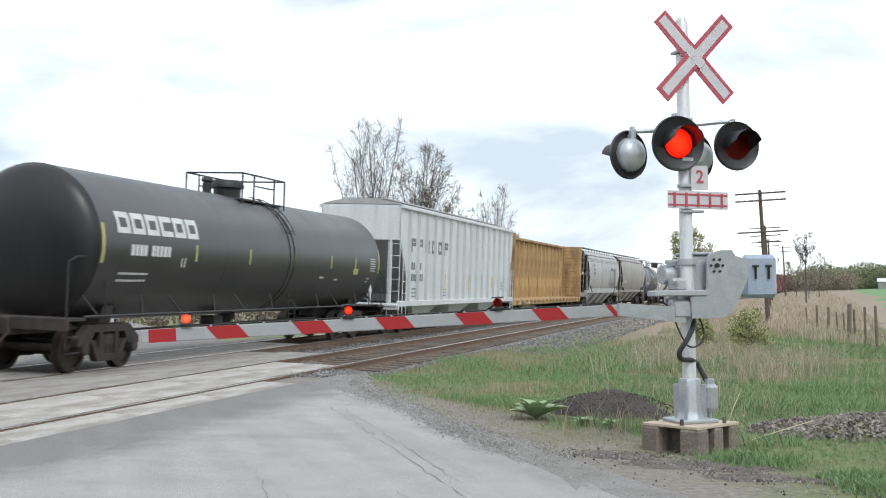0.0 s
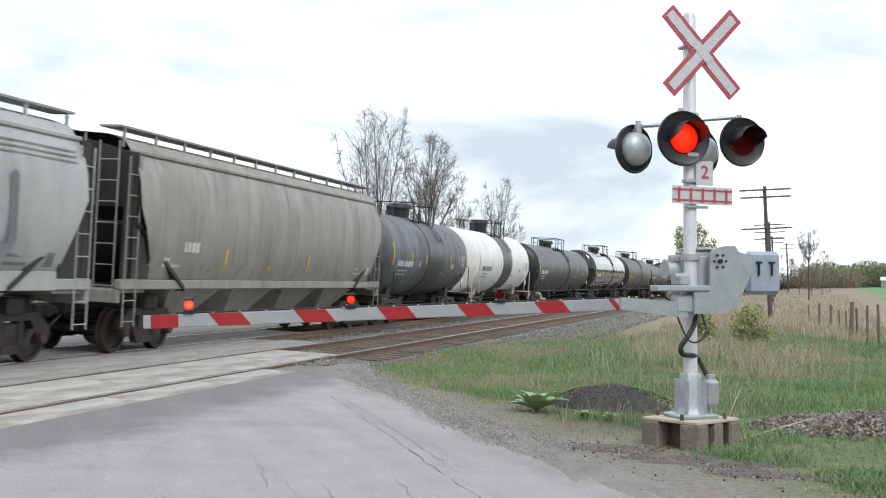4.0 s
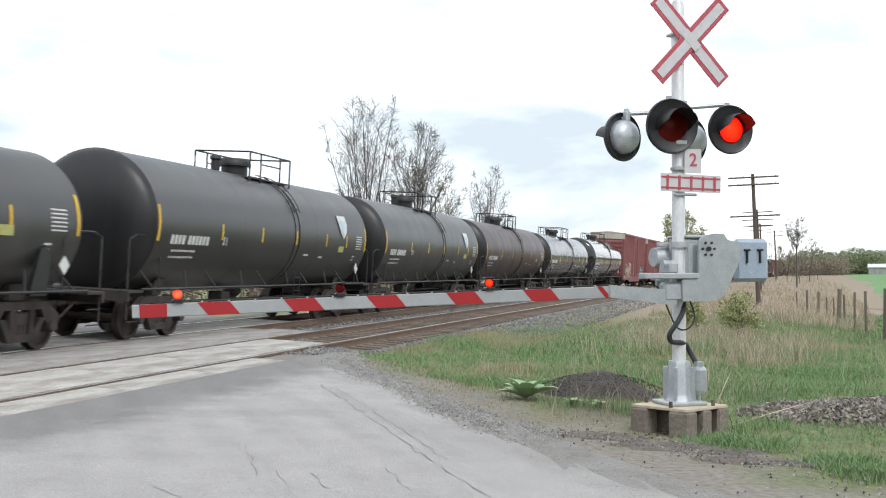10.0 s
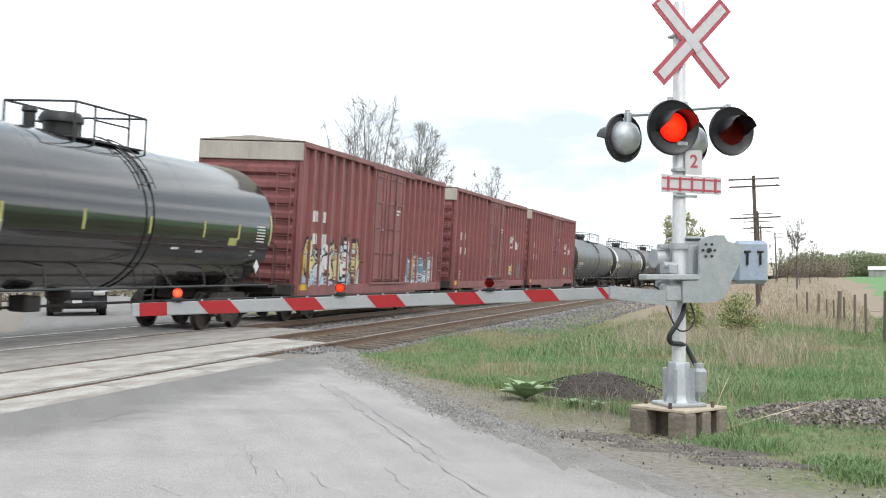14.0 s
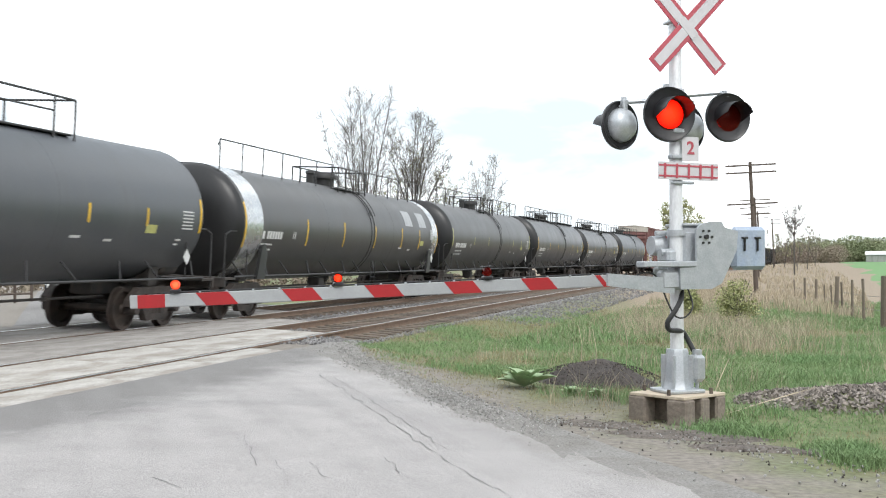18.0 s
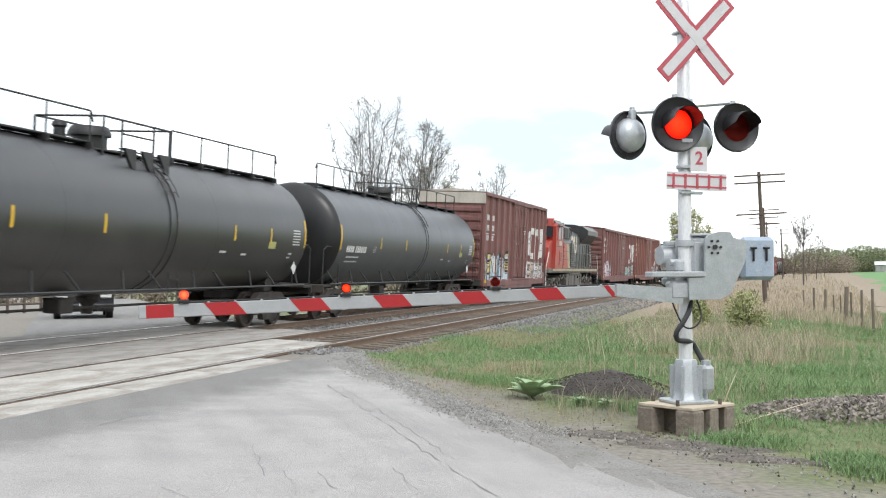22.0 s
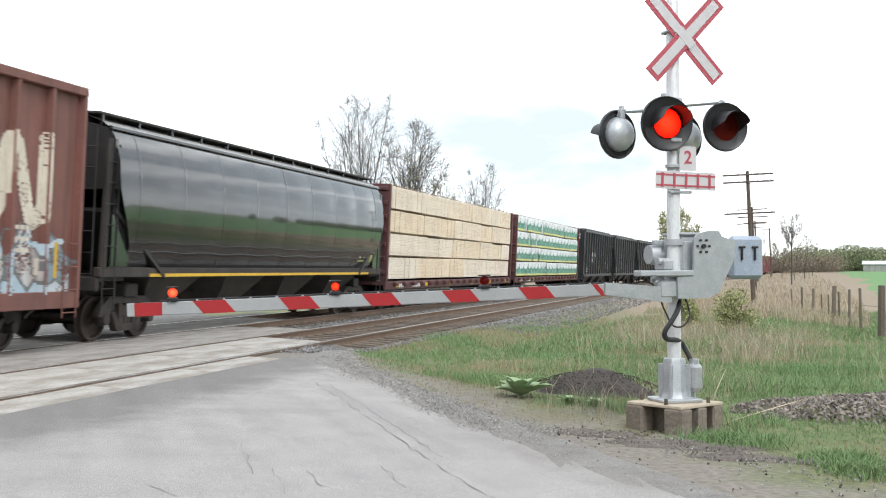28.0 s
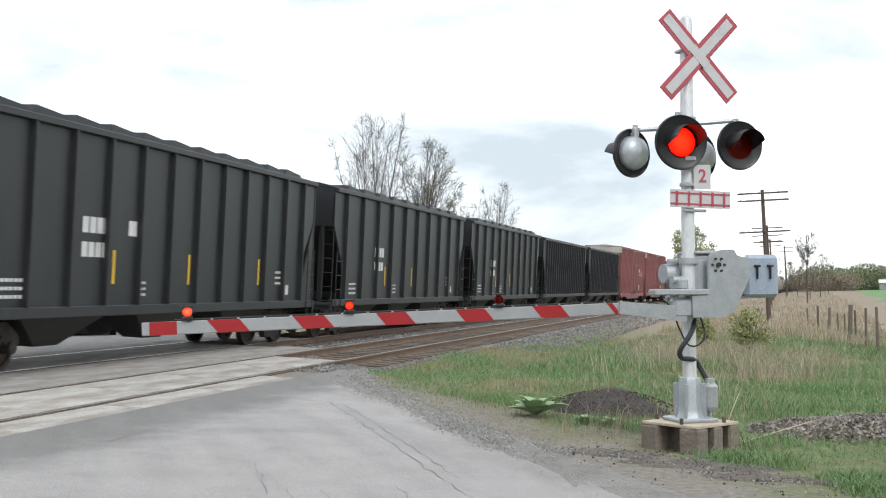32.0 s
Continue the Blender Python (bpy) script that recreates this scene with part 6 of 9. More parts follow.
def ribbed_hopper(label, length, top, paint_name, posts=15, slope=1.9, shade="hopper_shade", hatch=True, letters=0, mark="mark_grey", bottom=1.18, open_top=False, tight=False, roofbumps=False, solid_end=False):
    """A hopper car with flat post-ribbed sides, sloped ends and discharge chutes below."""
    car = thing("hopper_car", label, "hopper car", "hopper cars of the freight train")
    half, hw, z0 = length / 2, 1.52, bottom
    P = M[paint_name]
    cut = 0.95
    for side in (-1, 1):
        y = side * hw
        outline = [(-half + cut, z0), (half - cut, z0), (half - cut, z0 + 0.9), (half - 0.05, z0 + 2.25), (half - 0.05, top), (-half + 0.05, top), (-half + 0.05, z0 + 2.25), (-half + cut, z0 + 0.9)]
        part("side_sheet", Build().prism(outline, y - side * 0.06, y), P, car, "flat steel side sheet")
        part("top_rail", Build().box(0, side * (hw + 0.03), top - 0.06, length - 0.1, 0.14, 0.13, 0.015), P, car)
        part("side_sill", Build().box(0, side * (hw + 0.02), z0 - 0.06, length + 0.1, 0.14, 0.2, 0.015), P, car)
        for i in range(posts):
            x = -half + cut + (length - 2 * cut) * i / (posts - 1)
            part("side_post", shared("hpost%g%s%g" % (top, paint_name, bottom), lambda: Build().prism([(-0.035, -0.045), (0.035, -0.045), (0.026, 0.085), (-0.026, 0.085)], z0 + 0.04, top - 0.12, "xy"), "hopper_rib_shaded" if paint_name == "hopper_white" else paint_name), None, car, at=pose(x, y + side * 0.02, 0, 0, 0, 180 if side < 0 else 0))
    for k in (-1, 1):
        # Slope and bulkhead take the darker copy: shade under the end is coloured in.
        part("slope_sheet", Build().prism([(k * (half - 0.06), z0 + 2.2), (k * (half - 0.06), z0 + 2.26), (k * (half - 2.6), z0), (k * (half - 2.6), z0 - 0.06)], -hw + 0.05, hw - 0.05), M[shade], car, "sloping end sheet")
        part("end_wall", Build().box(k * (half - 0.08), 0, (z0 + 2.2 + top) / 2, 0.06, 2 * hw - 0.05, top - z0 - 2.2), P, car)
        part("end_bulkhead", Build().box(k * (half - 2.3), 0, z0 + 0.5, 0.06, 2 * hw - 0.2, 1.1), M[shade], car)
        if solid_end:
            part("end_panel", Build().box(k * (half - 0.02), 0, (z0 + top) / 2, 0.05, 2 * hw + 0.04, top - z0, 0.01), P, car, "flat black end panel")
            part("side_gusset", Build().prism([(k * (half - cut), z0), (k * (half - 0.02), z0), (k * (half - 0.02), z0 + 2.3)], -hw - 0.004, -hw + 0.05), P, car)
            part("lettering", bars(bars(Build(), lambda q, y0, y1, c0, c1: q.add([(k * (half + 0.008), y0, c0), (k * (half + 0.008), y1, c0), (k * (half + 0.008), y1, c1), (k * (half + 0.008), y0, c1)], [(0, 1, 2, 3)]), -1.2, top - 0.4, 4, 0.13, 0.14), lambda q, y0, y1, c0, c1: q.add([(k * (half + 0.008), y0, c0), (k * (half + 0.008), y1, c0), (k * (half + 0.008), y1, c1), (k * (half + 0.008), y0, c1)], [(0, 1, 2, 3)]), -1.2, top - 0.65, 4, 0.13, 0.14), M[mark], car, "small pale letters on the end", sharp=0)
        b = Build()
        for y in (-1.15, -0.4, 0.4, 1.15):
            b.box(k * (half - 0.1), y, (z0 + top) / 2 - 0.4, 0.09, 0.09, top - z0 - 0.7)
        part("end_post", b, P if not tight else M[shade], car, "upright end stanchions")
        lad = Build()
        ladder(lad, k * (half - 0.12), -hw + 0.25, 0.62, top - 1.2, 0.44, "y")
        ladder(lad, k * (half - 0.35), -hw - 0.1, 0.55, 2.6, 0.44)
        part("ladder", lad, P, car, "corner ladder")
        part("end_platform", Build().box(k * (half - 0.2), 0, z0 - 0.12, 0.7, 2 * hw, 0.08, 0.01).box(k * (half + 0.05), 0, z0 - 0.16, 0.12, 2 * hw + 0.1, 0.22, 0.01), P, car)
        truck(car, k * (half - 1.6))
        part("bolster", Build().box(k * (half - 1.6), 0, 0.95, 0.5, 2.3, 0.16, 0.03), M["under_black"], car)
    for i in range(3):
        x = (-1, 0, 1)[i] * (length - 5.2) / 2.6
        w = (length - 5.4) / 6
        for j in (-1, 1):
            part("chute", Build().add([(x - w, j * 1.4, z0), (x + w, j * 1.4, z0), (x + w, j * 0.15, z0), (x - w, j * 0.15, z0), (x - 0.35, j * 0.9, 0.42), (x + 0.35, j * 0.9, 0.42), (x + 0.35, j * 0.4, 0.42), (x - 0.35, j * 0.4, 0.42)],
                                      [(0, 1, 5, 4), (1, 2, 6, 5), (2, 3, 7, 6), (3, 0, 4, 7), (4, 5, 6, 7), (3, 2, 1, 0)]), P if not tight else M[shade], car, "tapered discharge chute", sharp=0)
    part("centre_sill", Build().box(0, 0, 0.9, length, 0.45, 0.32, 0.02), M["under_black"], car)
    if not open_top:
        rows = [[(x, y, top + 0.02 + 0.22 * (1 - (y / hw) ** 2)) for y in (-hw, -1.0, -0.5, 0, 0.5, 1.0, hw)] for x in (-half + 0.05, half - 0.05)]
        b = Build().grid(rows)
        for x in (-half + 0.05, half - 0.05):
            b.add([(x, y, top + 0.02 + 0.22 * (1 - (y / hw) ** 2)) for y in (-hw, -1.0, -0.5, 0, 0.5, 1.0, hw)], [tuple(range(7))])
        rf = part("roof", b, M["hopper_grey"] if paint_name == "hopper_white" else P, car, "low curved roof")
        if hatch:
            part("running_board", Build().box(0, -0.62, top + 0.235, length - 0.6, 0.5, 0.05).box(0, 0.62, top + 0.235, length - 0.6, 0.5, 0.05), M["hopper_grey"] if paint_name == "hopper_white" else M["under_black"], rf)
        if roofbumps:
            n = posts - 1
            for i in range(n):
                x = -half + cut + (length - 2 * cut) * (i + 0.5) / n
                part("hatch_cover", Build().prism([(x - 0.56, top + 0.02), (x + 0.56, top + 0.02), (x + 0.42, top + 0.1), (x - 0.5, top + 0.17)], -hw + 0.02, hw - 0.02), P, rf, "raised hatch cover")
    put = on_side(-hw - 0.004)
    b = Build()
    x = -half + cut + 0.25
    if letters:
        for i, kind in enumerate((2, 2, 0, 1, 0, 2)):
            ring_letter(b, put, x + 0.15 + i * 0.88, 3.0, 0.55, 0.5, 0.13, kind)
        for j in range(2):
            bars(b, put, x + 0.2, 2.35 - 0.42 * j, 2 + j, 0.2, 0.27)
            bars(b, put, x + 1.05, 2.35 - 0.42 * j, 2 + j, 0.18, 0.27)
    else:
        bars(b, put, x + 2.6, 2.55, 4, 0.2, 0.3, 0.2)
        bars(b, put, x + 2.6, 2.1, 4, 0.19, 0.28, 0.2)
        decal(b, x + 4.2, x + 4.5, 2.55, 2.85, -hw - 0.004)
    for i in range(3):
        bars(b, put, x + 0.3, 1.62 - 0.14 * i, 5, 0.1, 0.06)
        bars(b, put, x + 4.6, 1.6 - 0.12 * i, 3, 0.1, 0.05)
        bars(b, put, half - cut - 1.6, 1.9 - 0.14 * i, 3, 0.1, 0.06)
    decal(b, half - cut - 0.9, half - cut - 0.7, 1.35, 1.6, -hw - 0.004)
    tagged(part("lettering", b, M[mark], car, "painted letters and small data panels", sharp=0), kind="stuff")
    b = Build()
    for x in (-half + cut + 0.08, -half + length * 0.32, length * 0.02, half - length * 0.24):
        decal(b, x, x + 0.1, 1.6, 2.25, -hw - 0.006)
    part("reflector_strip", b, M["mark_yellow"], car, "yellow reflective strips", sharp=0)
    couplers(car, half, 0.7)
    return car


def curved_hopper(label, length, paint_name, emblem=False, line="", mark="mark_grey", roof=""):
    """A covered hopper with smooth, bulging sides and running boards on posts above the roof."""
    car = thing("covered_hopper", label, "hopper car", "hopper cars of the freight train")
    half = length / 2
    P = M[paint_name]
    up = 0.2 if line else 0.0
    sec = [(1.34, 1.55), (1.5, 1.95), (1.57, 2.5), (1.575, 3.0 + up / 2), (1.52, 3.5 + up), (1.4, 3.92 + up), (1.28, 4.12 + up)]
    for side in (-1, 1):
        rows = []
        for z_i in range(len(sec)):
            w, z = sec[z_i]
            cutl = 0.95 if z < 2.2 else (0.95 - 0.55 * min(1, (z - 2.2) / 0.6))
            rows.append([(x, side * (w + (0.014 * abs(math.sin(math.pi * (x + half - 1.2) * 8 / (length - 2.4))) if 0 < z_i < len(sec) - 1 else 0)), z) for x in spread(-half + cutl, half - cutl, 64)])
        part("side_sheet", Build().grid(rows), P, car, "smooth bulging side sheet")
        for i in range(9):
            x = -half + 1.2 + (length - 2.4) * i / 8
            part("side_seam", Build().grid([[(x + d, side * (w + 0.004 + (0.005 if d == 0 else 0)), z) for d in (-0.02, 0, 0.02)] for w, z in sec]), P, car)
        part("eave", Build().box(0, side * 1.3, 4.13 + up, length - 0.7, 0.1, 0.09, 0.02), P, car)
        part("side_sill", Build().box(0, side * 1.38, 1.44, length + 0.05, 0.16, 0.2, 0.015), M["under_black"] if line else P, car)
        if line:
            part("sill_line", Build().box(0.2, side * 1.465, 1.38, length - 3.4, 0.012, 0.07), M[line], car, "yellow line along the sill")
    rows = [[(x, y, z + up * 0.5) for y, z in ((-1.28, 4.12 + up / 2), (-1.1, 4.36), (-0.7, 4.48), (0, 4.52), (0.7, 4.48), (1.1, 4.36), (1.28, 4.12 + up / 2))] for x in (-half + 0.4, half - 0.4)]
    b = Build().grid(rows)
    rf = part("roof", b, M[roof] if roof else P, car, "shallow pitched roof")
    bd = Build().box(0, -0.85, 4.62, length - 0.5, 0.5, 0.04).box(0, 0.85, 4.62, length - 0.5, 0.5, 0.04)
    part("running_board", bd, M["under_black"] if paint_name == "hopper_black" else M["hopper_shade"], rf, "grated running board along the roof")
    for i in range(13):
        x = -half + 0.45 + (length - 0.9) * i / 12
        for y in (-1.06, 1.06):
            part("board_post", shared("board_post%s" % paint_name, lambda: Build().box(0, 0, 4.42, 0.05, 0.05, 0.42), paint_name), None, rf, at=Matrix.Translation((x, y, 0)))
    for k in (-1, 1):
        x = k * (half - 0.4)
        pts = [(-w, z) for w, z in sec if z >= 2.6] + [(0, 4.42 + up)] + [(w, z) for w, z in reversed(sec) if z >= 2.6]
        # Pale hoppers get black ends too: the shadow there is put into the colour.
        part("end_wall", Build().add([(x, y, z) for y, z in pts], [tuple(range(len(pts)))]), M["iron_black"], car, "flat dark end wall", sharp=0)
        part("slope_sheet", Build().prism([(x, 2.72), (x, 2.64), (k * (half - 2.5), 1.3), (k * (half - 2.5), 1.4)], -1.5, 1.5), M["iron_black"], car, "sloping end sheet")
        shield = [(k * (half - 1.0), 1.55), (k * (half - 0.35), 1.55), (k * (half - 0.35), 4.1), (k * (half - 0.45), 4.1), (k * (half - 0.5), 2.9), (k * (half - 0.85), 2.6), (k * (half - 0.8), 2.3), (k * (half - 1.05), 2.1)]
        part("end_stanchion", Build().prism([(k * (half - 0.05), 1.5), (k * (half - 0.25), 1.5), (k * (half - 0.35), 4.1), (k * (half - 0.15), 4.1)], -1.42, -1.36).prism([(k * (half - 0.05), 1.5), (k * (half - 0.25), 1.5), (k * (half - 0.35), 4.1), (k * (half - 0.15), 4.1)], 1.36, 1.42), M["under_black"], car, "end stanchions")
        lad = Build()
        ladder(lad, k * (half - 0.3), -1.46, 0.6, 4.0, 0.44)
        ladder(lad, k * (half - 0.05), -1.0, 1.3, 4.3, 0.44, "y")
        part("ladder", lad, P if not line else M["iron_black"], car, "corner ladder")
        part("end_shield", Build().prism(shield, -1.45, -1.41), P if line else M["under_black"], car, "scalloped black end plate")
        part("end_platform", Build().box(k * (half - 0.5), 0, 1.3, 1.1, 2.7, 0.07, 0.01).box(k * half, 0, 1.2, 0.12, 2.8, 0.26, 0.01), M["under_black"] if line else P, car)
        truck(car, k * (half - 1.75))
        part("bolster", Build().box(k * (half - 1.75), 0, 1.05, 0.5, 2.3, 0.3, 0.03), M["under_black"], car)
    for i in range(4):
        x = -half + 3.4 + (length - 6.8) * i / 3
        part("chute", Build().add([(x - 1.25, -1.35, 1.4), (x + 1.25, -1.35, 1.4), (x + 1.25, 1.35, 1.4), (x - 1.25, 1.35, 1.4), (x - 0.4, -0.6, 0.45), (x + 0.4, -0.6, 0.45), (x + 0.4, 0.6, 0.45), (x - 0.4, 0.6, 0.45)],
                                  [(0, 1, 5, 4), (1, 2, 6, 5), (2, 3, 7, 6), (3, 0, 4, 7), (4, 5, 6, 7), (3, 2, 1, 0)]), M["under_black"] if line else P, car, "tapered discharge chute", sharp=0)
    part("centre_sill", Build().box(0, 0, 1.0, length, 0.45, 0.3, 0.02), M["under_black"], car)

    def put(b, x0, x1, z0, z1):
        def yy(z):
            for (w0, a), (w1, c) in zip(sec, sec[1:]):
                if a <= z <= c:
                    return -(w0 + (w1 - w0) * (z - a) / (c - a)) - 0.012
            return -1.6
        n = 4
        return b.grid([[(x, yy(z0 + (z1 - z0) * i / n), z0 + (z1 - z0) * i / n) for i in range(n + 1)] for x in (x0, x1)])
    if emblem:
        for z, w in ((3.66, 1.475), (3.76, 1.45), (3.86, 1.42)):
            part("side_belt", Build().box(0, -w - 0.012, z, length - 1.4, 0.03, 0.03), M["hopper_shade"], car, "narrow belt along the upper side")
        part("side_skirt", Build().box(0, -1.455, 1.5, length - 2.2, 0.03, 0.34, 0.01), P, car, "pale skirt along the sill")
    b = Build()
    if emblem:
        for j, n in enumerate((8, 8, 9)):
            bars(b, put, -half + 1.7, 3.3 - 0.3 * j, n, 0.15, 0.2)
        put(b, -half + 1.7, -half + 3.3, 2.58, 2.62)
        band = ribbon(half - 5.3, 1.95, 2.7, 1.3)
        drape(car, "emblem", "dark looped band emblem", [(mark, lambda a, c: near_line(band, a, c, 0.1))], half - 5.6, half - 2.4, 1.7, 3.5, lambda x: -1.60, 0.03)
    elif not line:
        bars(b, put, -half + 1.9, 2.5, 2, 0.15, 0.2)
        bars(b, put, -half + 1.9, 2.15, 6, 0.15, 0.22)
    for i in range(2):
        if not line:
            bars(b, put, -half + 1.5, 1.95 - 0.14 * i, 6, 0.1, 0.06)
        bars(b, put, half - 2.6, 1.9 - 0.14 * i, 5, 0.1, 0.06)
    put(b, half - 1.5, half - 1.25, 1.75, 2.0)
    tagged(part("lettering", b, M[mark], car, "painted letters and looped emblem" if emblem else "rows of small letters", sharp=0), kind="stuff")
    if not line:
        b = Build()
        for i in range(5):
            x = -half + 1.8 + i * (length - 3.2) / 5
            put(b, x, x + 0.1, 1.8, 2.25)
        part("reflector_strip", b, M["mark_yellow"], car, "yellow reflective strips", sharp=0)
    couplers(car, half, 0.8)
    return car


def centerbeam(label, length, paint_name, load=""):
    """A centre-beam flat car: deck, bulkheads and a truss along the middle; empty, or stacked with lumber."""
    car = thing("centerbeam_flatcar", label, "flat car", "centre-beam flat cars of the freight train")
    half = length / 2
    P = M[paint_name]
    part("deck", Build().box(0, 0, 1.0, length, 2.7, 0.16, 0.02), P, car, "steel deck")
    for side in (-1, 1):
        part("side_sill", Build().box(0, side * 1.36, 0.92, length, 0.1, 0.3, 0.02), P, car)
        for i in range(18):
            x = -half + 1.0 + (length - 2.0) * i / 17
            part("winch", shared("winch%s" % paint_name, lambda: Build().box(0, 0, 0.98, 0.34, 0.16, 0.16, 0.03), paint_name), None, car, at=Matrix.Translation((x, side * 1.47, 0)))
    part("centre_sill", Build().box(0, 0, 0.8, length, 0.5, 0.36, 0.02), M["under_black"], car)
    for k in (-1, 1):
        bh = part("bulkhead", Build().box(k * (half - 0.09), 0, 2.82, 0.18, 2.85, 3.5, 0.02), P, car, "tall end bulkhead")
        for i in range(7):
            part("bulkhead_rib", Build().box(k * (half + 0.03), 0, 1.4 + 0.5 * i, 0.07, 2.7, 0.14, 0.02), P, bh)
        if not load:
            sten = Build()
            rs = random.Random(3 + k)
            for row in range(13):
                yy = -1.15 + rs.uniform(0, 0.2)
                while yy < 0.9 and row not in (3, 7, 10):
                    ww = rs.uniform(0.08, 0.26)
                    zz = 4.2 - 0.23 * row
                    sten.add([(k * (half - 0.184), yy, zz), (k * (half - 0.184), yy + ww, zz), (k * (half - 0.184), yy + ww, zz + 0.045), (k * (half - 0.184), yy, zz + 0.045)], [(0, 1, 2, 3)])
                    yy += ww + 0.07
            tagged(part("stencil", sten, M["stencil_brown"], bh, "rows of small dark stencilled marks", sharp=0), kind="stuff")
        part("bulkhead_wing", Build().prism([(k * (half - 0.18), 1.1), (k * (half - 0.18), 4.57), (k * (half - 0.95), 4.57), (k * (half - 0.95), 1.1)], -0.2, 0.2), P, bh)
        truck(car, k * (half - 2.3))
        part("bolster", Build().box(k * (half - 2.3), 0, 0.84, 0.5, 2.3, 0.16, 0.03), M["under_black"], car)
    part("top_chord", Build().box(0, 0, 4.5, length - 0.2, 0.42, 0.14, 0.02), P, car, "top beam of the truss")
    n = 15
    for i in range(n):
        x = -half + 1.6 + (length - 3.2) * i / (n - 1)
        part("truss_post", shared("truss_post%s" % paint_name, lambda: Build().box(0, 0, 2.75, 0.13, 0.34, 3.4, 0.02), paint_name), None, car, at=Matrix.Translation((x, 0, 0)))
        if i < n - 1:
            dxx = (length - 3.2) / (n - 1)
            sgn = 1 if i % 2 else -1
            a = (x + (0.1 if sgn > 0 else dxx - 0.1), 0, 1.15)
            c = (x + (dxx - 0.1 if sgn > 0 else 0.1), 0, 4.3)
            part("truss_diagonal", Build().rod(a, c, 0.06, 6), P, car, "slanting brace")
    if load:
        rnd = random.Random(11 if load == "wrapped" else 7)
        x0, x1 = -half + 0.35, half - 0.35
        rows_z = [(1.16, 1.965), (2.015, 2.815), (2.865, 3.665), (3.715, 4.54)]
        for z0, z1 in rows_z:
            x = x0
            while x < x1 - 0.4:
                w = min(rnd.choice((4.27, 4.88, 3.66, 2.44) if load != "wrapped" else (2.44, 3.66, 1.83)), x1 - x)
                if x1 - x - w < 1.2:
                    w = x1 - x
                drop = rnd.uniform(0, 0.03)
                for side in (-1, 1):
                    lumber_pack(car, x + rnd.uniform(0, 0.03), w - 0.03, z0 + rnd.uniform(0, 0.012), z1 - drop, side, load, rnd)
                x += w + 0.06
        # Added dark sheets keep the sky from showing through the tier gaps.
        for z in (1.99, 2.84, 3.69):
            for side in (-1, 1):
                part("dunnage", Build().box(0, side * 0.78, z, length - 0.8, 0.95, 0.03), M["lumber_gap"], car, "added dark sheets that close the gaps between the tiers")
        part("load_strap", Build().box(0, -1.02, 4.62, length - 1.4, 0.05, 0.02), M["lumber_gap"], car)
    b = Build()
    put = on_side(-1.415)
    bars(b, put, -half + 1.6, 0.84, 3, 0.16, 0.14)
    bars(b, put, -half + 3.2, 0.84, 6, 0.16, 0.14)
    tagged(part("lettering", b, M["mark_white"], car, "row of small pale letters", sharp=0), kind="stuff")
    for i in range(6):
        x = -half + 1.2 + (length - 2.6) * i / 5
        part("reflector_strip", decal(Build(), x, x + 0.4, 0.86, 1.0, -1.416), M["mark_yellow"], car, "yellow reflective strip", sharp=0)
    couplers(car, half, 1.0)
    return car


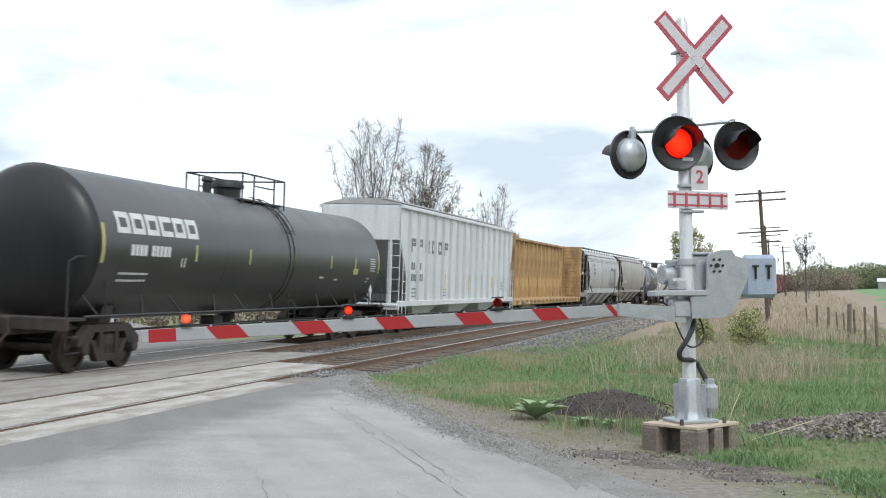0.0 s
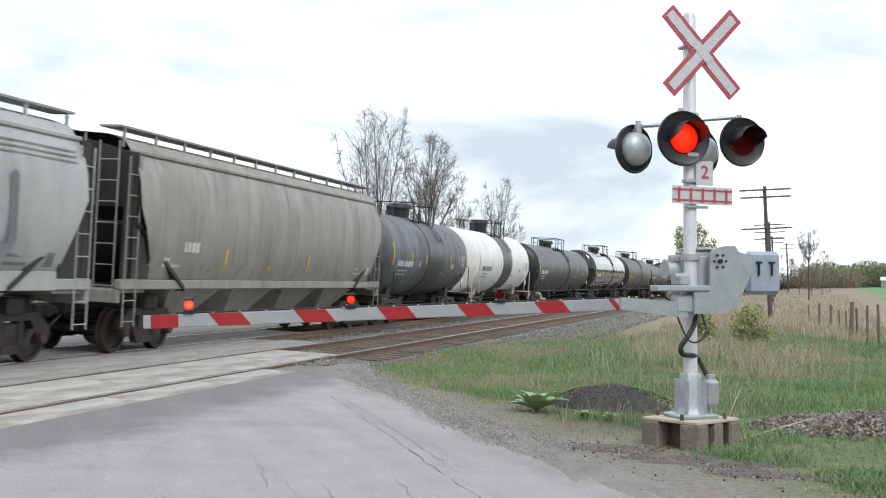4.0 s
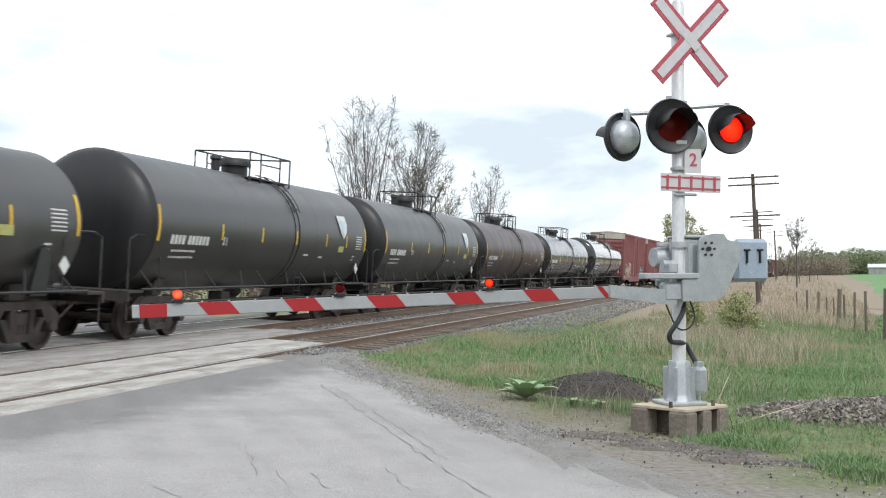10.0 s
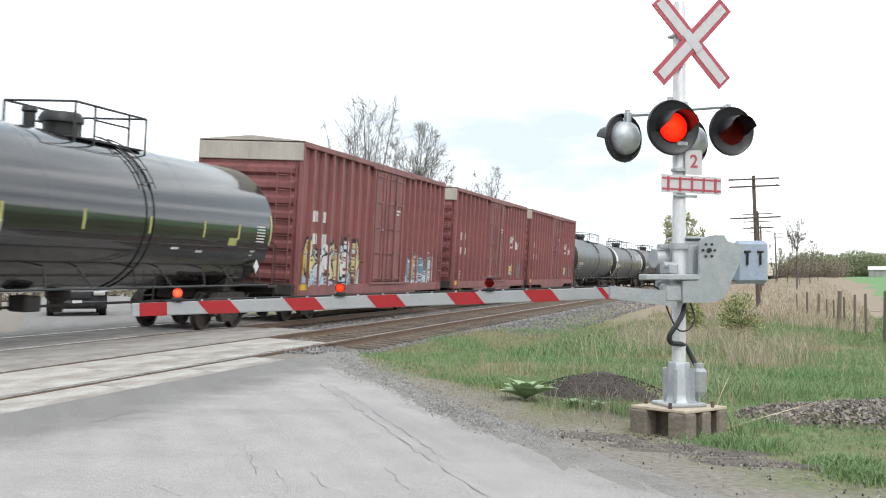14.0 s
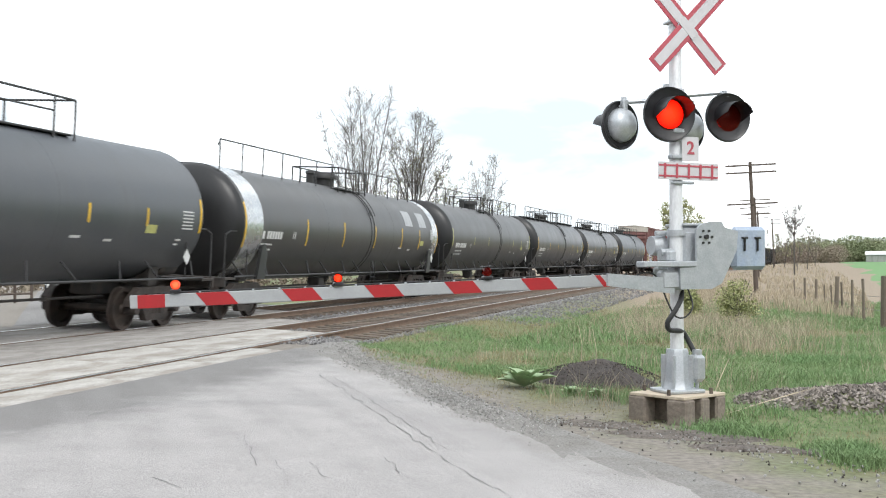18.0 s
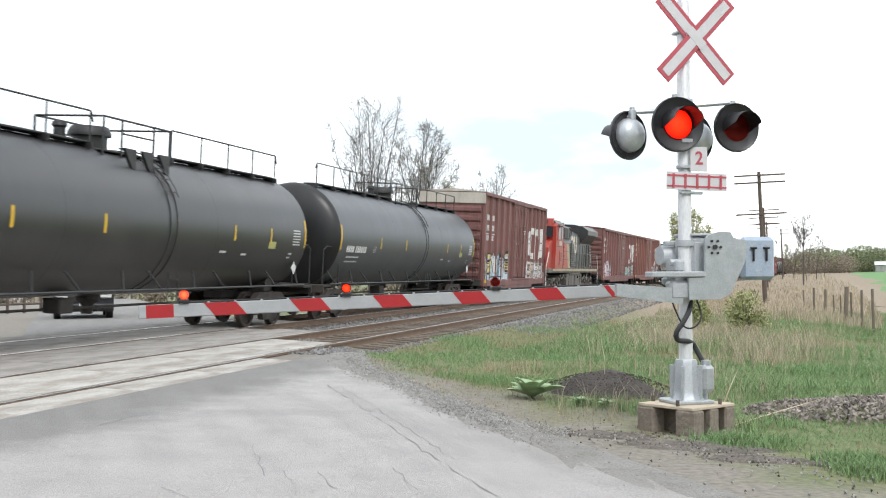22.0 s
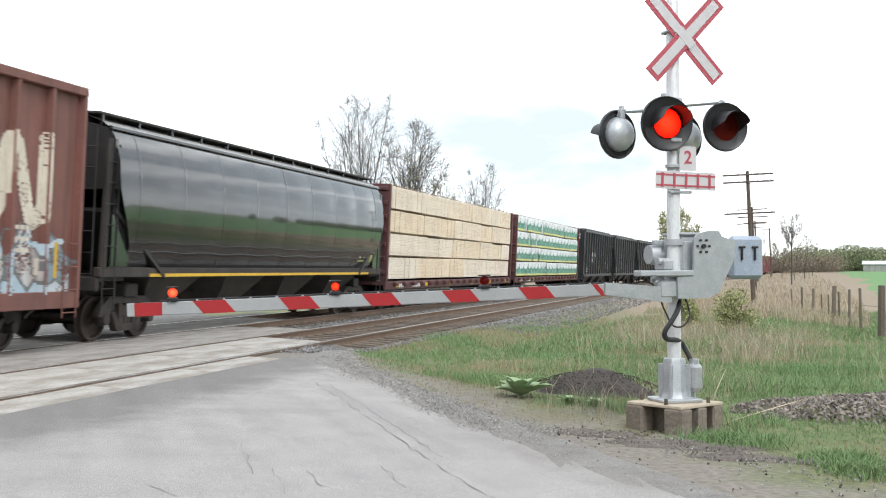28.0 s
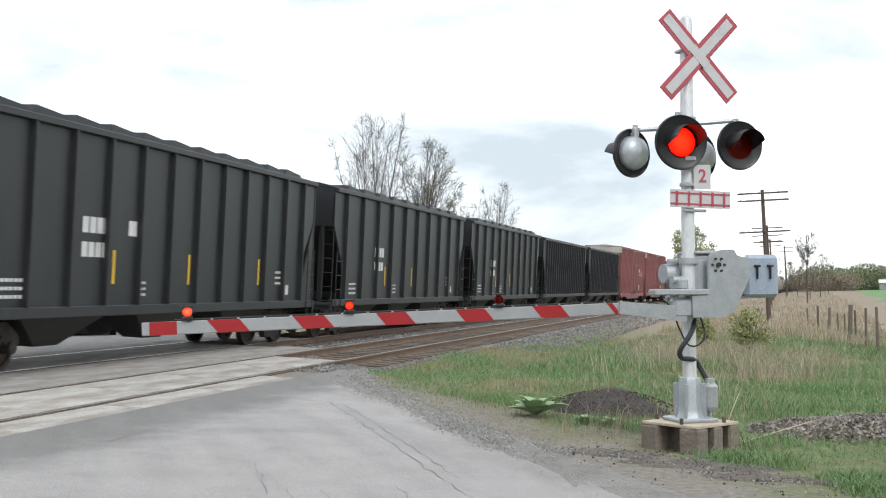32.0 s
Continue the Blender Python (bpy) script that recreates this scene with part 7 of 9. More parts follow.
def lumber_pack(car, x, w, z0, z1, side, load, rnd):
    y0, y1 = 0.24, 1.36 + rnd.uniform(-0.06, 0.06)
    if load != "wrapped":
        pack = part("lumber_pack", Build().box(x + w / 2, side * (y0 + y1) / 2, (z0 + z1) / 2, w, y1 - y0, z1 - z0, 0.012), M["lumber"], car, "strapped stack of pale sawn boards")
        b = Build()
        if side < 0:
            n = 14
            for i in range(1, n):
                z = z0 + (z1 - z0) * i / n
                a0, a1 = sorted((rnd.uniform(0.0, 0.6), rnd.uniform(0.3, 1.0)))
                decal(b, x + 0.02 + a0 * (w - 0.04), x + 0.02 + a1 * (w - 0.04), z - 0.002, z + 0.002, -y1 - 0.003)
            for i in range(max(1, int(w / 0.7))):
                xx = x + w * (i + 0.5) / max(1, int(w / 0.7)) + rnd.uniform(-0.2, 0.2)
                decal(b, xx, xx + rnd.choice((0.012, 0.02, 0.04)), z0, z1, -y1 - 0.004)
            part("board_joint", b, M["lumber_gap"], pack, "dark joints between the boards", sharp=0)
            b = Build()
            if rnd.random() < 0.5:
                decal(b, x + 0.1, x + 0.3, z1 - 0.2, z1 - 0.08, -y1 - 0.006)
                part("tag", b, M["mark_white"], pack, sharp=0)
        return
    # wrapped stack with a creased, printed cover
    rows = []
    nx, nz = max(6, int(w / 0.11)), 8
    for j in range(nz + 1):
        row = []
        for i in range(nx + 1):
            xx, zz = x + w * i / nx, z0 + (z1 - z0) * j / nz
            row.append((xx, side * (y1 + 0.03 * noise.noise((xx * 3, zz * 3, 1)) + 0.045 * noise.noise((xx * 7, zz * 2.2, 4))), zz))
        rows.append(row)
    pack = part("wrapped_pack", Build().box(x + w / 2, side * (y0 + y1 - 0.04) / 2, (z0 + z1) / 2, w, y1 - y0 - 0.04, z1 - z0, 0.02), M["wrap_white"], car, "lumber stack in white and green wrapping")
    cover = part("cover", Build().grid(rows), M["wrap_white"], pack, "creased white plastic cover")
    if side > 0:
        return
    for name, a0, a1, lift in (("wrap_green", 0.13, 0.50, 0.012), ("wrap_yellow", 0.0, 0.13, 0.012)):
        rws = []
        for j in range(4):
            f = a0 + (a1 - a0) * j / 3
            rws.append([(p[0], p[1] - lift, z0 + (z1 - z0) * f) for p in rows[int(f * nz)]])
        part("print_band", Build().grid(rws), M[name], pack, "green printed band" if "green" in name else "yellow printed band")
    k = max(2, int(w / 0.95))
    hgt, y = z1 - z0, -y1 - 0.05
    peaks, marks, fine_print = Build(), Build(), Build()
    for i in range(k):
        cx = x + w * (i + 0.5) / k + rnd.uniform(-0.03, 0.03)
        e = rnd.uniform(-0.04, 0.04)
        peaks.add([(cx - 0.42, y, z0 + 0.47 * hgt), (cx + 0.42, y, z0 + 0.47 * hgt), (cx + 0.2, y, z0 + 0.60 * hgt), (cx + 0.05 + e, y, z0 + (0.72 + e) * hgt), (cx - 0.14, y, z0 + 0.58 * hgt)], [(0, 1, 2, 3, 4)])
        for a0, b0, a1, b1 in ((-0.17, 0.32, 0.0, 0.44), (0.0, 0.44, 0.17, 0.32), (-0.17, 0.32, 0.0, 0.19), (0.0, 0.19, 0.17, 0.32), (-0.1, 0.32, 0.1, 0.32)):
            marks.add([(cx + a0, y - 0.005, z0 + (b0 - 0.018) * hgt), (cx + a1, y - 0.005, z0 + (b1 - 0.018) * hgt), (cx + a1, y - 0.005, z0 + (b1 + 0.018) * hgt), (cx + a0, y - 0.005, z0 + (b0 + 0.018) * hgt)], [(0, 1, 2, 3)])
        for j in range(2):
            decal(fine_print, cx + 0.08, cx + 0.24, z0 + (0.74 + 0.07 * j) * hgt, z0 + (0.77 + 0.07 * j) * hgt, y)
    part("print_emblem", peaks, M["wrap_green"], pack, "green printed peaks", sharp=0)
    part("print_diamond", marks, M["wrap_mint"], pack, "pale printed diamond outlines", sharp=0)
    part("print_note", fine_print, M["mark_grey"], pack, "small grey printed lines", sharp=0)
    seams = Build()
    for i in range(1, max(2, int(w / 0.62))):
        if rnd.random() < 0.5:
            xx = x + w * i / max(2, int(w / 0.62)) + rnd.uniform(-0.05, 0.05)
            decal(seams, xx, xx + 0.012, z0, z1, y - 0.008)
    if seams.f:
        part("strap", seams, M["mark_grey"], pack, "thin grey binding straps", sharp=0)


def locomotive(label, length):
    """A six-axle diesel with its cab at the leading end."""
    car = thing("locomotive", label, "locomotive")
    half = length / 2
    R, K, G, T, D, I = M["loco_red"], M["loco_black"], M["loco_grey"], M["loco_tan"], M["dusty_steel"], M["iron_black"]
    a = -half
    part("frame", Build().box(0, 0, 1.52, length - 0.6, 3.0, 0.26, 0.03), D, car, "dusty running deck")
    tank = part("fuel_tank", Build().prism([(-2.8, 0.45), (2.9, 0.45), (3.1, 0.62), (3.1, 1.2), (2.95, 1.32), (-2.85, 1.32), (-3.0, 1.2), (-3.0, 0.62)], -1.4, 1.4), D, car, "long dusty fuel tank")
    for x in (-2.0, 0.1, 2.2):
        part("tank_strap", Build().box(x, -1.41, 0.88, 0.08, 0.03, 0.8), M["under_black"], tank)
    part("filler_cap", Build().rod((1.2, -1.4, 1.1), (1.2, -1.5, 1.1), 0.09, 12), I, tank)
    part("air_reservoir", Build().turned([(-2.0, 0.0), (-1.95, 0.13), (-1.85, 0.16), (2.05, 0.16), (2.15, 0.13), (2.2, 0.0)], "x", 16, (0, -1.3, 1.33)), D, car, "long dusty air cylinder")
    for k, (x, z) in enumerate(((-3.4, 1.2), (3.3, 1.15), (4.6, 1.25), (-4.8, 1.25))):
        part("underframe_pipe", Build().tube(smooth_line([Vector((x - 0.7, -1.42, z)), Vector((x - 0.2, -1.44, z - 0.22)), Vector((x + 0.3, -1.44, z - 0.16)), Vector((x + 0.8, -1.42, z + 0.05))], 5), 0.035, 7), D, car)
    # nose and cab
    nose = part("nose", Build().prism([(a + 1.5, 1.65), (a + 3.4, 1.65), (a + 3.4, 3.5), (a + 1.95, 3.3), (a + 1.5, 2.95)], -1.3, 1.3), R, car, "red short nose")
    part("nose_door", Build().box(a + 1.49, 0.55, 2.3, 0.03, 0.62, 1.2, 0.01), R, nose)
    part("ditch_light", Build().rod((a + 1.5, -0.95, 1.95), (a + 1.42, -0.95, 1.95), 0.12, 14), M["mark_white"], nose, "round front lamp")
    cab = part("cab", Build().prism([(a + 2.6, 1.65), (a + 5.3, 1.65), (a + 5.3, 4.5), (a + 2.95, 4.5), (a + 2.6, 4.3), (a + 2.75, 3.4)], -1.53, 1.53), R, car, "red crew cab")
    part("cab_roof", Build().prism([(-1.56, 4.44), (1.56, 4.44), (1.2, 4.72), (0.5, 4.82), (-0.5, 4.82), (-1.2, 4.72)], a + 2.95, a + 5.4, "yz"), G, cab, "grey cab roof")
    part("roof_brow", Build().prism([(a + 2.45, 4.3), (a + 3.0, 4.46), (a + 3.0, 4.82), (a + 2.5, 4.74)], -1.3, 1.3), R, cab, "red brow over the windshield")
    part("number_board", Build().box(a + 2.45, -0.62, 4.56, 0.05, 0.72, 0.24, 0.02), I, cab, "dark number board")
    part("number_bars", bars(Build(), lambda b, y0, y1, z0, z1: b.add([(a + 2.418, y0, z0), (a + 2.418, y1, z0), (a + 2.418, y1, z1), (a + 2.418, y0, z1)], [(0, 1, 2, 3)]), -0.9, 4.49, 4, 0.1, 0.14), M["mark_white"], cab, sharp=0)
    part("windshield", Build().prism([(-1.32, 3.62), (1.32, 3.62), (1.32, 4.26), (-1.32, 4.26)], a + 2.5, a + 2.66, "yz"), M["cab_glass"], cab, "wide dark windshield")
    for x, w in ((a + 3.5, 0.46), (a + 4.02, 0.46), (a + 4.62, 0.56)):
        part("side_window", Build().box(x, -1.535, 3.92, w, 0.03, 0.78, 0.01), M["cab_pane_sky"], cab, "cab window with the sky's reflection put in as pale colour")
    part("window_frame", Build().box(a + 4.05, -1.545, 3.48, 1.95, 0.05, 0.07).box(a + 4.05, -1.545, 4.36, 1.95, 0.05, 0.06).box(a + 3.2, -1.545, 3.92, 0.06, 0.05, 0.9).box(a + 4.3, -1.545, 3.92, 0.05, 0.05, 0.9).box(a + 4.96, -1.545, 3.92, 0.06, 0.05, 0.9), R, cab, "window frame")
    part("sun_shade", Build().prism([(-1.53, 4.42), (-1.86, 4.3), (-1.86, 4.27), (-1.53, 4.39)], a + 3.1, a + 5.0, "yz"), G, cab, "tilted grey sun shade")
    door = part("side_hatch", Build().box(a + 4.35, -1.54, 2.3, 0.9, 0.03, 0.95, 0.01), R, cab, "hatch with louvres in the cab's side")
    for i in range(5):
        part("louvre", Build().box(a + 4.35, -1.565, 2.2 + 0.11 * i, 0.36, 0.03, 0.05, 0.008), D, door)
    part("panel_seam", Build().box(a + 4.0, -1.533, 3.05, 2.6, 0.012, 0.02).box(a + 5.28, -1.536, 2.6, 0.03, 0.016, 1.9), I, cab)
    # wide hood behind the cab
    wide = part("hood", Build().prism([(-1.53, 1.65), (1.53, 1.65), (1.53, 3.35), (1.18, 3.55), (1.18, 4.3), (0.95, 4.5), (-0.95, 4.5), (-1.18, 4.3), (-1.18, 3.55), (-1.53, 3.35)], a + 5.3, a + 9.3, "yz"), K, car, "grey-black equipment hood behind the cab")
    part("side_panel", Build().prism([(a + 5.34, 1.7), (a + 7.1, 1.7), (a + 6.3, 3.3), (a + 5.34, 3.3)], -1.545, -1.535), R, wide, "red slanted colour panel")
    part("side_panel", Build().prism([(a + 7.1, 1.7), (a + 7.9, 1.7), (a + 7.25, 3.0), (a + 6.95, 3.3), (a + 6.3, 3.3)], -1.545, -1.535), T, wide, "tan slanted colour stripe")
    for z in (2.25, 2.78):
        part("panel_seam", Build().box(a + 6.6, -1.549, z, 2.5, 0.008, 0.02), I, wide)
    for x in (a + 5.5, a + 7.7):
        for z in (1.95, 2.5, 3.05):
            part("panel_bolt", Build().rod((x, -1.54, z), (x, -1.565, z), 0.035, 8), I, wide)
    # A raised box; black colour gives the shade of a recess.
    part("air_intake", Build().box(a + 7.55, -1.2, 4.0, 1.5, 0.1, 0.75, 0.03), I, wide, "air intake, its recess's shade put in as black")
    for x in (a + 5.5, a + 6.05, a + 6.6, a + 8.5, a + 9.1):
        part("grab_bar", Build().pipe([(x, -1.24, 3.62), (x, -1.32, 3.7), (x, -1.32, 4.3), (x, -1.24, 4.36)], 0.022, 6), I, wide, "upright grab bar")
    part("roof_rail", Build().pipe([(a + 5.4, -1.22, 4.42), (a + 9.2, -1.22, 4.42), (a + 9.45, -1.2, 4.2), (a + 9.45, -1.3, 2.8)], 0.025, 6), G, wide, "pipe along the hood's roof edge")
    part("roof_equipment", Build().box(a + 6.4, 0, 4.56, 1.4, 1.7, 0.2, 0.05).box(a + 8.3, 0, 4.56, 1.3, 1.6, 0.18, 0.05), I, wide)
    part("horn", Build().rod((a + 9.2, -0.7, 4.66), (a + 8.8, -0.7, 4.66), 0.09, 10, 0.03).box(a + 9.0, -0.7, 4.56, 0.1, 0.1, 0.2), I, wide, "black air horn")
    for x, w, n, z0 in ((a + 8.15, 0.5, 11, 1.85), (a + 8.75, 0.66, 8, 1.85)):
        grille = part("grille", Build().box(x, -1.535, z0 + 0.07 * n, w, 0.03, 0.145 * n), I, wide, "louvred air grille")
        for i in range(n):
            part("louvre", Build().box(x, -1.575, z0 + 0.145 * i, w, 0.07, 0.055, 0.01, Matrix.Rotation(radians(-25), 4, "X")), G, grille)
    # engine hood with its doors
    hood = part("hood", Build().prism([(-1.0, 1.65), (1.0, 1.65), (1.0, 3.85), (0.86, 4.1), (0.5, 4.3), (-0.5, 4.3), (-0.86, 4.1), (-1.0, 3.85)], a + 9.3, half - 6.2, "yz"), K, car, "narrow grey-black engine hood with rounded top")
    n = 9
    for i in range(n):
        x = a + 9.65 + i * (length - 15.9) / n
        leaf = part("hood_door", Build().box(x, -1.012, 2.75, 0.54, 0.03, 1.9, 0.012), K, hood)
        for z in (2.05, 2.75, 3.45):
            part("door_latch", Build().box(x + 0.22, -1.035, z, 0.035, 0.03, 0.16), I, leaf)
    part("exhaust", Build().box(a + 10.8, 0, 4.38, 0.9, 0.7, 0.26, 0.05), I, hood)
    # flared radiator
    rad = part("radiator", Build().prism([(-1.02, 1.65), (1.02, 1.65), (1.02, 3.5), (-1.02, 3.5)], half - 6.2, half - 1.5, "yz"), K, car, "grey-black rear hood")
    wing = [(-1.0, 3.46), (1.0, 3.46), (1.58, 4.1), (1.58, 4.42), (1.15, 4.72), (-1.15, 4.72), (-1.58, 4.42), (-1.58, 4.1)]
    part("radiator_wing", Build().prism(wing, half - 6.4, half - 1.6, "yz"), I, rad, "flared black radiator wings")
    part("wing_sheet", Build().prism([(-1.585, 4.1), (-1.585, 4.43), (-1.15, 4.735), (-1.15, 4.70), (-1.57, 4.40), (-1.57, 4.1)], half - 6.35, half - 1.65, "yz"), G, rad, "pale outer sheet of the wing")
    for x in (half - 5.4, half - 4.2, half - 3.0):
        part("roof_fan", Build().turned([(4.70, 0.5), (4.84, 0.5), (4.84, 0.42), (4.80, 0.0)], "z", 20, (x, 0, 0)), I, rad, "round radiator fan")
    for x, w in ((half - 4.9, 0.5), (half - 4.2, 0.5)):
        part("hood_door", Build().box(x, -1.035, 2.6, w, 0.03, 1.5, 0.012), K, rad)
    for x, w, n in ((half - 3.3, 0.55, 11), (half - 2.1, 0.85, 7)):
        grille = part("grille", Build().box(x, -1.035, 2.62, w, 0.04, 1.62), I, rad, "louvred air grille")
        for i in range(n):
            part("louvre", Build().box(x, -1.075, 1.9 + 1.44 * i / (n - 1), w, 0.07, 0.6 / n, 0.01, Matrix.Rotation(radians(-25), 4, "X")), G, grille)
    # rails, steps
    for side in (-1, 1):
        b = Build()
        for i in range(10):
            x = a + 9.6 + i * (length - 10.9) / 9
            b.rod((x, side * 1.46, 1.6), (x, side * 1.46, 2.72), 0.022, 5)
        b.pipe([(a + 9.6, side * 1.46, 2.72), (half - 0.9, side * 1.46, 2.72), (half - 0.3, side * 1.46, 2.66)], 0.022, 5)
        part("hand_rail", b, G, car, "long hand rail beside the engine hood")
    for k in (-1, 1):
        for y in (-1.45, -0.95, 0.95, 1.45):
            part("step_rail", Build().pipe([(k * (half - 0.25), y, 0.6), (k * (half - 0.25), y, 1.75), (k * (half - 0.95), y, 2.68)], 0.026, 6), M["iron_white"], car, "pale step rail")
        for z in (0.55, 0.9, 1.25):
            part("step", Build().box(k * (half - 0.42), -1.2, z, 0.4, 0.6, 0.05, 0.01), I, car, "open step")
        part("pilot", Build().box(k * (half - 0.1), 0, 0.78, 0.2, 2.7, 0.85, 0.03).box(k * (half - 0.35), 0, 1.35, 0.5, 1.9, 0.3, 0.03), I, car, "black end pilot")
        cx = k * (half - 4.1)
        t = part("truck", Build().box(cx, 0, 0.78, 4.2, 1.6, 0.4, 0.04), M["under_black"], car, "three-axle truck")
        for y in (-1.12, 1.12):
            part("side_frame", Build().prism([(cx + q, z) for q, z in ((-2.35, 0.62), (-2.15, 0.5), (-1.35, 0.5), (-1.1, 0.72), (-0.5, 0.72), (-0.4, 0.5), (0.4, 0.5), (0.5, 0.72), (1.1, 0.72), (1.35, 0.5), (2.15, 0.5), (2.35, 0.62), (2.35, 0.86), (1.75, 1.02), (-1.75, 1.02), (-2.35, 0.86))], y - 0.1, y + 0.1), D, t, "dusty cast side frame")
            for dx in (-1.75, 0, 1.75):
                part("axle_box", Build().box(cx + dx, y * 1.05, 0.5, 0.4, 0.26, 0.38, 0.05).turned([(y * 1.05 - 0.2, 0.0), (y * 1.05 - 0.2, 0.12), (y * 1.05 + 0.2, 0.12), (y * 1.05 + 0.2, 0.0)], "y", 14, (cx + dx, 0, 0.48)), D, t)
                for q in (-0.3, 0.3):
                    part("spring", Build().turned([(0.66, 0.075), (0.7, 0.09), (0.76, 0.07), (0.82, 0.09), (0.88, 0.07), (0.94, 0.09), (0.98, 0.075)], "z", 10, (cx + dx + q, y * 1.1, 0)), M["truck_rust"], t)
            for dx in (-0.9, 0.9):
                part("brake_cylinder", Build().turned([(-0.2, 0.0), (-0.2, 0.13), (0.15, 0.13), (0.2, 0.0)], "x", 14, (cx + dx, y * 1.15, 0.95)), D, t)
        for dx in (-1.75, 0, 1.75):
            WHEELS.append((car, part("wheelset", shared("wheelset", wheelset_build, "wheel_steel"), None, t, at=Matrix.Translation((cx + dx, 0, 0.458)))))
    part("frame_stripe", Build().box(0.5, -1.51, 1.58, length - 3.2, 0.012, 0.12), T, car, "tan line along the deck's edge")
    part("number", bars(Build(), on_side(-1.545), a + 3.75, 3.12, 4, 0.16, 0.28, 0.3), M["mark_cream"], cab, "pale number bars", sharp=0)
    band = ribbon(a + 10.2, 2.75, 2.6, 1.05)
    drape(car, "emblem", "pale looped band emblem", [("mark_cream", lambda p, q: near_line(band, p, q, 0.15))], a + 9.9, a + 13.1, 2.5, 4.0, lambda x: -1.055, 0.03, 0.1)
    part("lettering", bars(Build(), on_side(-1.055), a + 10.3, 2.32, 9, 0.12, 0.14, 0.9), M["mark_grey"], car, "faded small letters", sharp=0)
    couplers(car, half - 0.1, 0.7)
    return car

# ---- the train ----
def put_train():
    made = {}

    def add(key, a, b, make, label=""):
        if key in made:
            c = copy_thing(made[key], Matrix.Identity(4))
            if label:
                c["label"] = label
        else:
            c = made[key] = make()
        CARS.append((c, (a + b) / 2))
    g = "mark_yellow"
    tank = [
        (-0.12, 15.4, "t0", dict(label="long black tank car at the head of the string", r=1.5, cz=2.5)),
        (18.48, 36, "t1", dict(label="black tank car with large white block letters", big=1, stripes="mark_lime", r=1.55, cz=2.5)),
        (113.98, 124.9, "t6", dict(label="short blue-grey tank car with a dark belt and yellow arrow", shell="tank_grey", band="tank_black", dome=0.12, r=1.5, cz=2.5)),
        (126.28, 137.9, "t7", dict(label="short dirty white tank car with a black belt", shell="tank_white", band="tank_black", trim="iron_white", mark="mark_grey", stripes="mark_lime", dome=0.2, r=1.5, cz=2.5)),
        (140.28, 158.1, "t8", dict(label="long matt black tank car with white reflective strips", shell="tank_matt", stripes="mark_white", r=1.455, cz=2.365)),
        (160.38, 176.2, "t9", dict(label="glossy black tank car that mirrors the sky", shell="tank_gloss", r=1.51, cz=2.51)),
        (177.68, 193.7, "t10", dict(label="dull black tank car with yellow lettering", shell="tank_matt", mark="mark_yellow", r=1.57, cz=2.43)),
        (195.18, 211.3, "t11", dict(label="dull black tank car with diagonal end supports", shell="tank_matt", r=1.4, cz=2.33, wedge=True)),
        (212.98, 227.4, "t12", dict(label="black tank car with a white shield emblem", shell="tank_black", shield=True, r=1.565, cz=2.515)),
        (228.73, 242.95, "t12", dict(label="black tank car with a white shield emblem")),
        (244.28, 260, "t14", dict(label="dark brown tank car with yellow stripes", shell="tank_brown", r=1.5, cz=2.53)),
        (261.58, 277.3, "t15", dict(label="satin black tank car with yellow stripes", shell="tank_satin", r=1.46, cz=2.51)),
        (279.38, 294.7, "t16", dict(label="glossy black tank car with pale lettering", shell="tank_gloss", stripes="mark_lime", r=1.6, cz=2.57)),
        (346.58, 365, "t20", dict(label="slate grey tank car with a partial top walkway", shell="tank_slate", deck_end=4.6, r=1.52, cz=2.54)),
        (366.38, 385.6, "t21", dict(label="black tank car with pale patches and bright end bands", shell="tank_matt", rails="long", pads=2, ends="band_chrome", stripe_z=(1.95, 2.7), r=1.515, cz=2.435, fascia=False)),
        (386.98, 404.9, "t22", dict(label="dull brown-black tank car with a top hand rail", shell="tank_matt", rails="long", stripes="mark_lime", r=1.55, cz=2.51, fascia=False)),
        (406.28, 424.1, "t23", dict(label="black tank car with a long top walkway", shell="tank_black", rails="long", r=1.6, cz=2.53)),
        (425.68, 443.5, "t24", dict(label="black tank car with a bracketed top walkway", shell="tank_black", rails="long", brackets=True, r=1.56, cz=2.5)),
        (445.18, 462.8, "t25", dict(label="slate grey tank car with a long top rail", shell="tank_slate", rails="long", r=1.61, cz=2.55)),
    ]
    for a, b, key, kw in tank:
        add(key, a, b, lambda: tank_car(length=b - a, **kw), kw["label"])
    add("h2", 37.74, 56.34, lambda: ribbed_hopper("pale grey ribbed covered hopper with dark block letters", 18.6, 4.62, "hopper_white", 16, letters=1))
    add("c3", 57.27, 78.49, lambda: centerbeam("empty yellow centre-beam flat car with scuffed bulkheads", 21.2, "beam_yellow"))
    add("h4", 80.62, 96.18, lambda: curved_hopper("pale grey covered hopper with a dark looped emblem", 15.9, "hopper_grey", True))
    add("h5", 97.32, 113.28, lambda: curved_hopper("dusty tan-grey covered hopper", 15.9, "hopper_tan", mark="mark_white"))
    for a, b, tags in ((296.19, 311.1, 1), (313.08, 328.26, 0), (329.51, 344.8, 0)):
        key = "b17" if tags else "b18"
        add(key, a, b, lambda: boxcar("weathered red boxcar with blue and yellow graffiti" if tags else "weathered red boxcar with a plug door", 15.1, 5.08, "box_red", posts=8, tags=(("tag_blue", "tag_yellow", "mark_white"), ("tag_blue", "tag_deep", "tag_silver")) if tags else (),
                                      tag_at=((-7.0, -2.2, 1.06, 2.75), (2.6, 6.4, 1.06, 2.3)), seed=3, hatch_door=not tags))
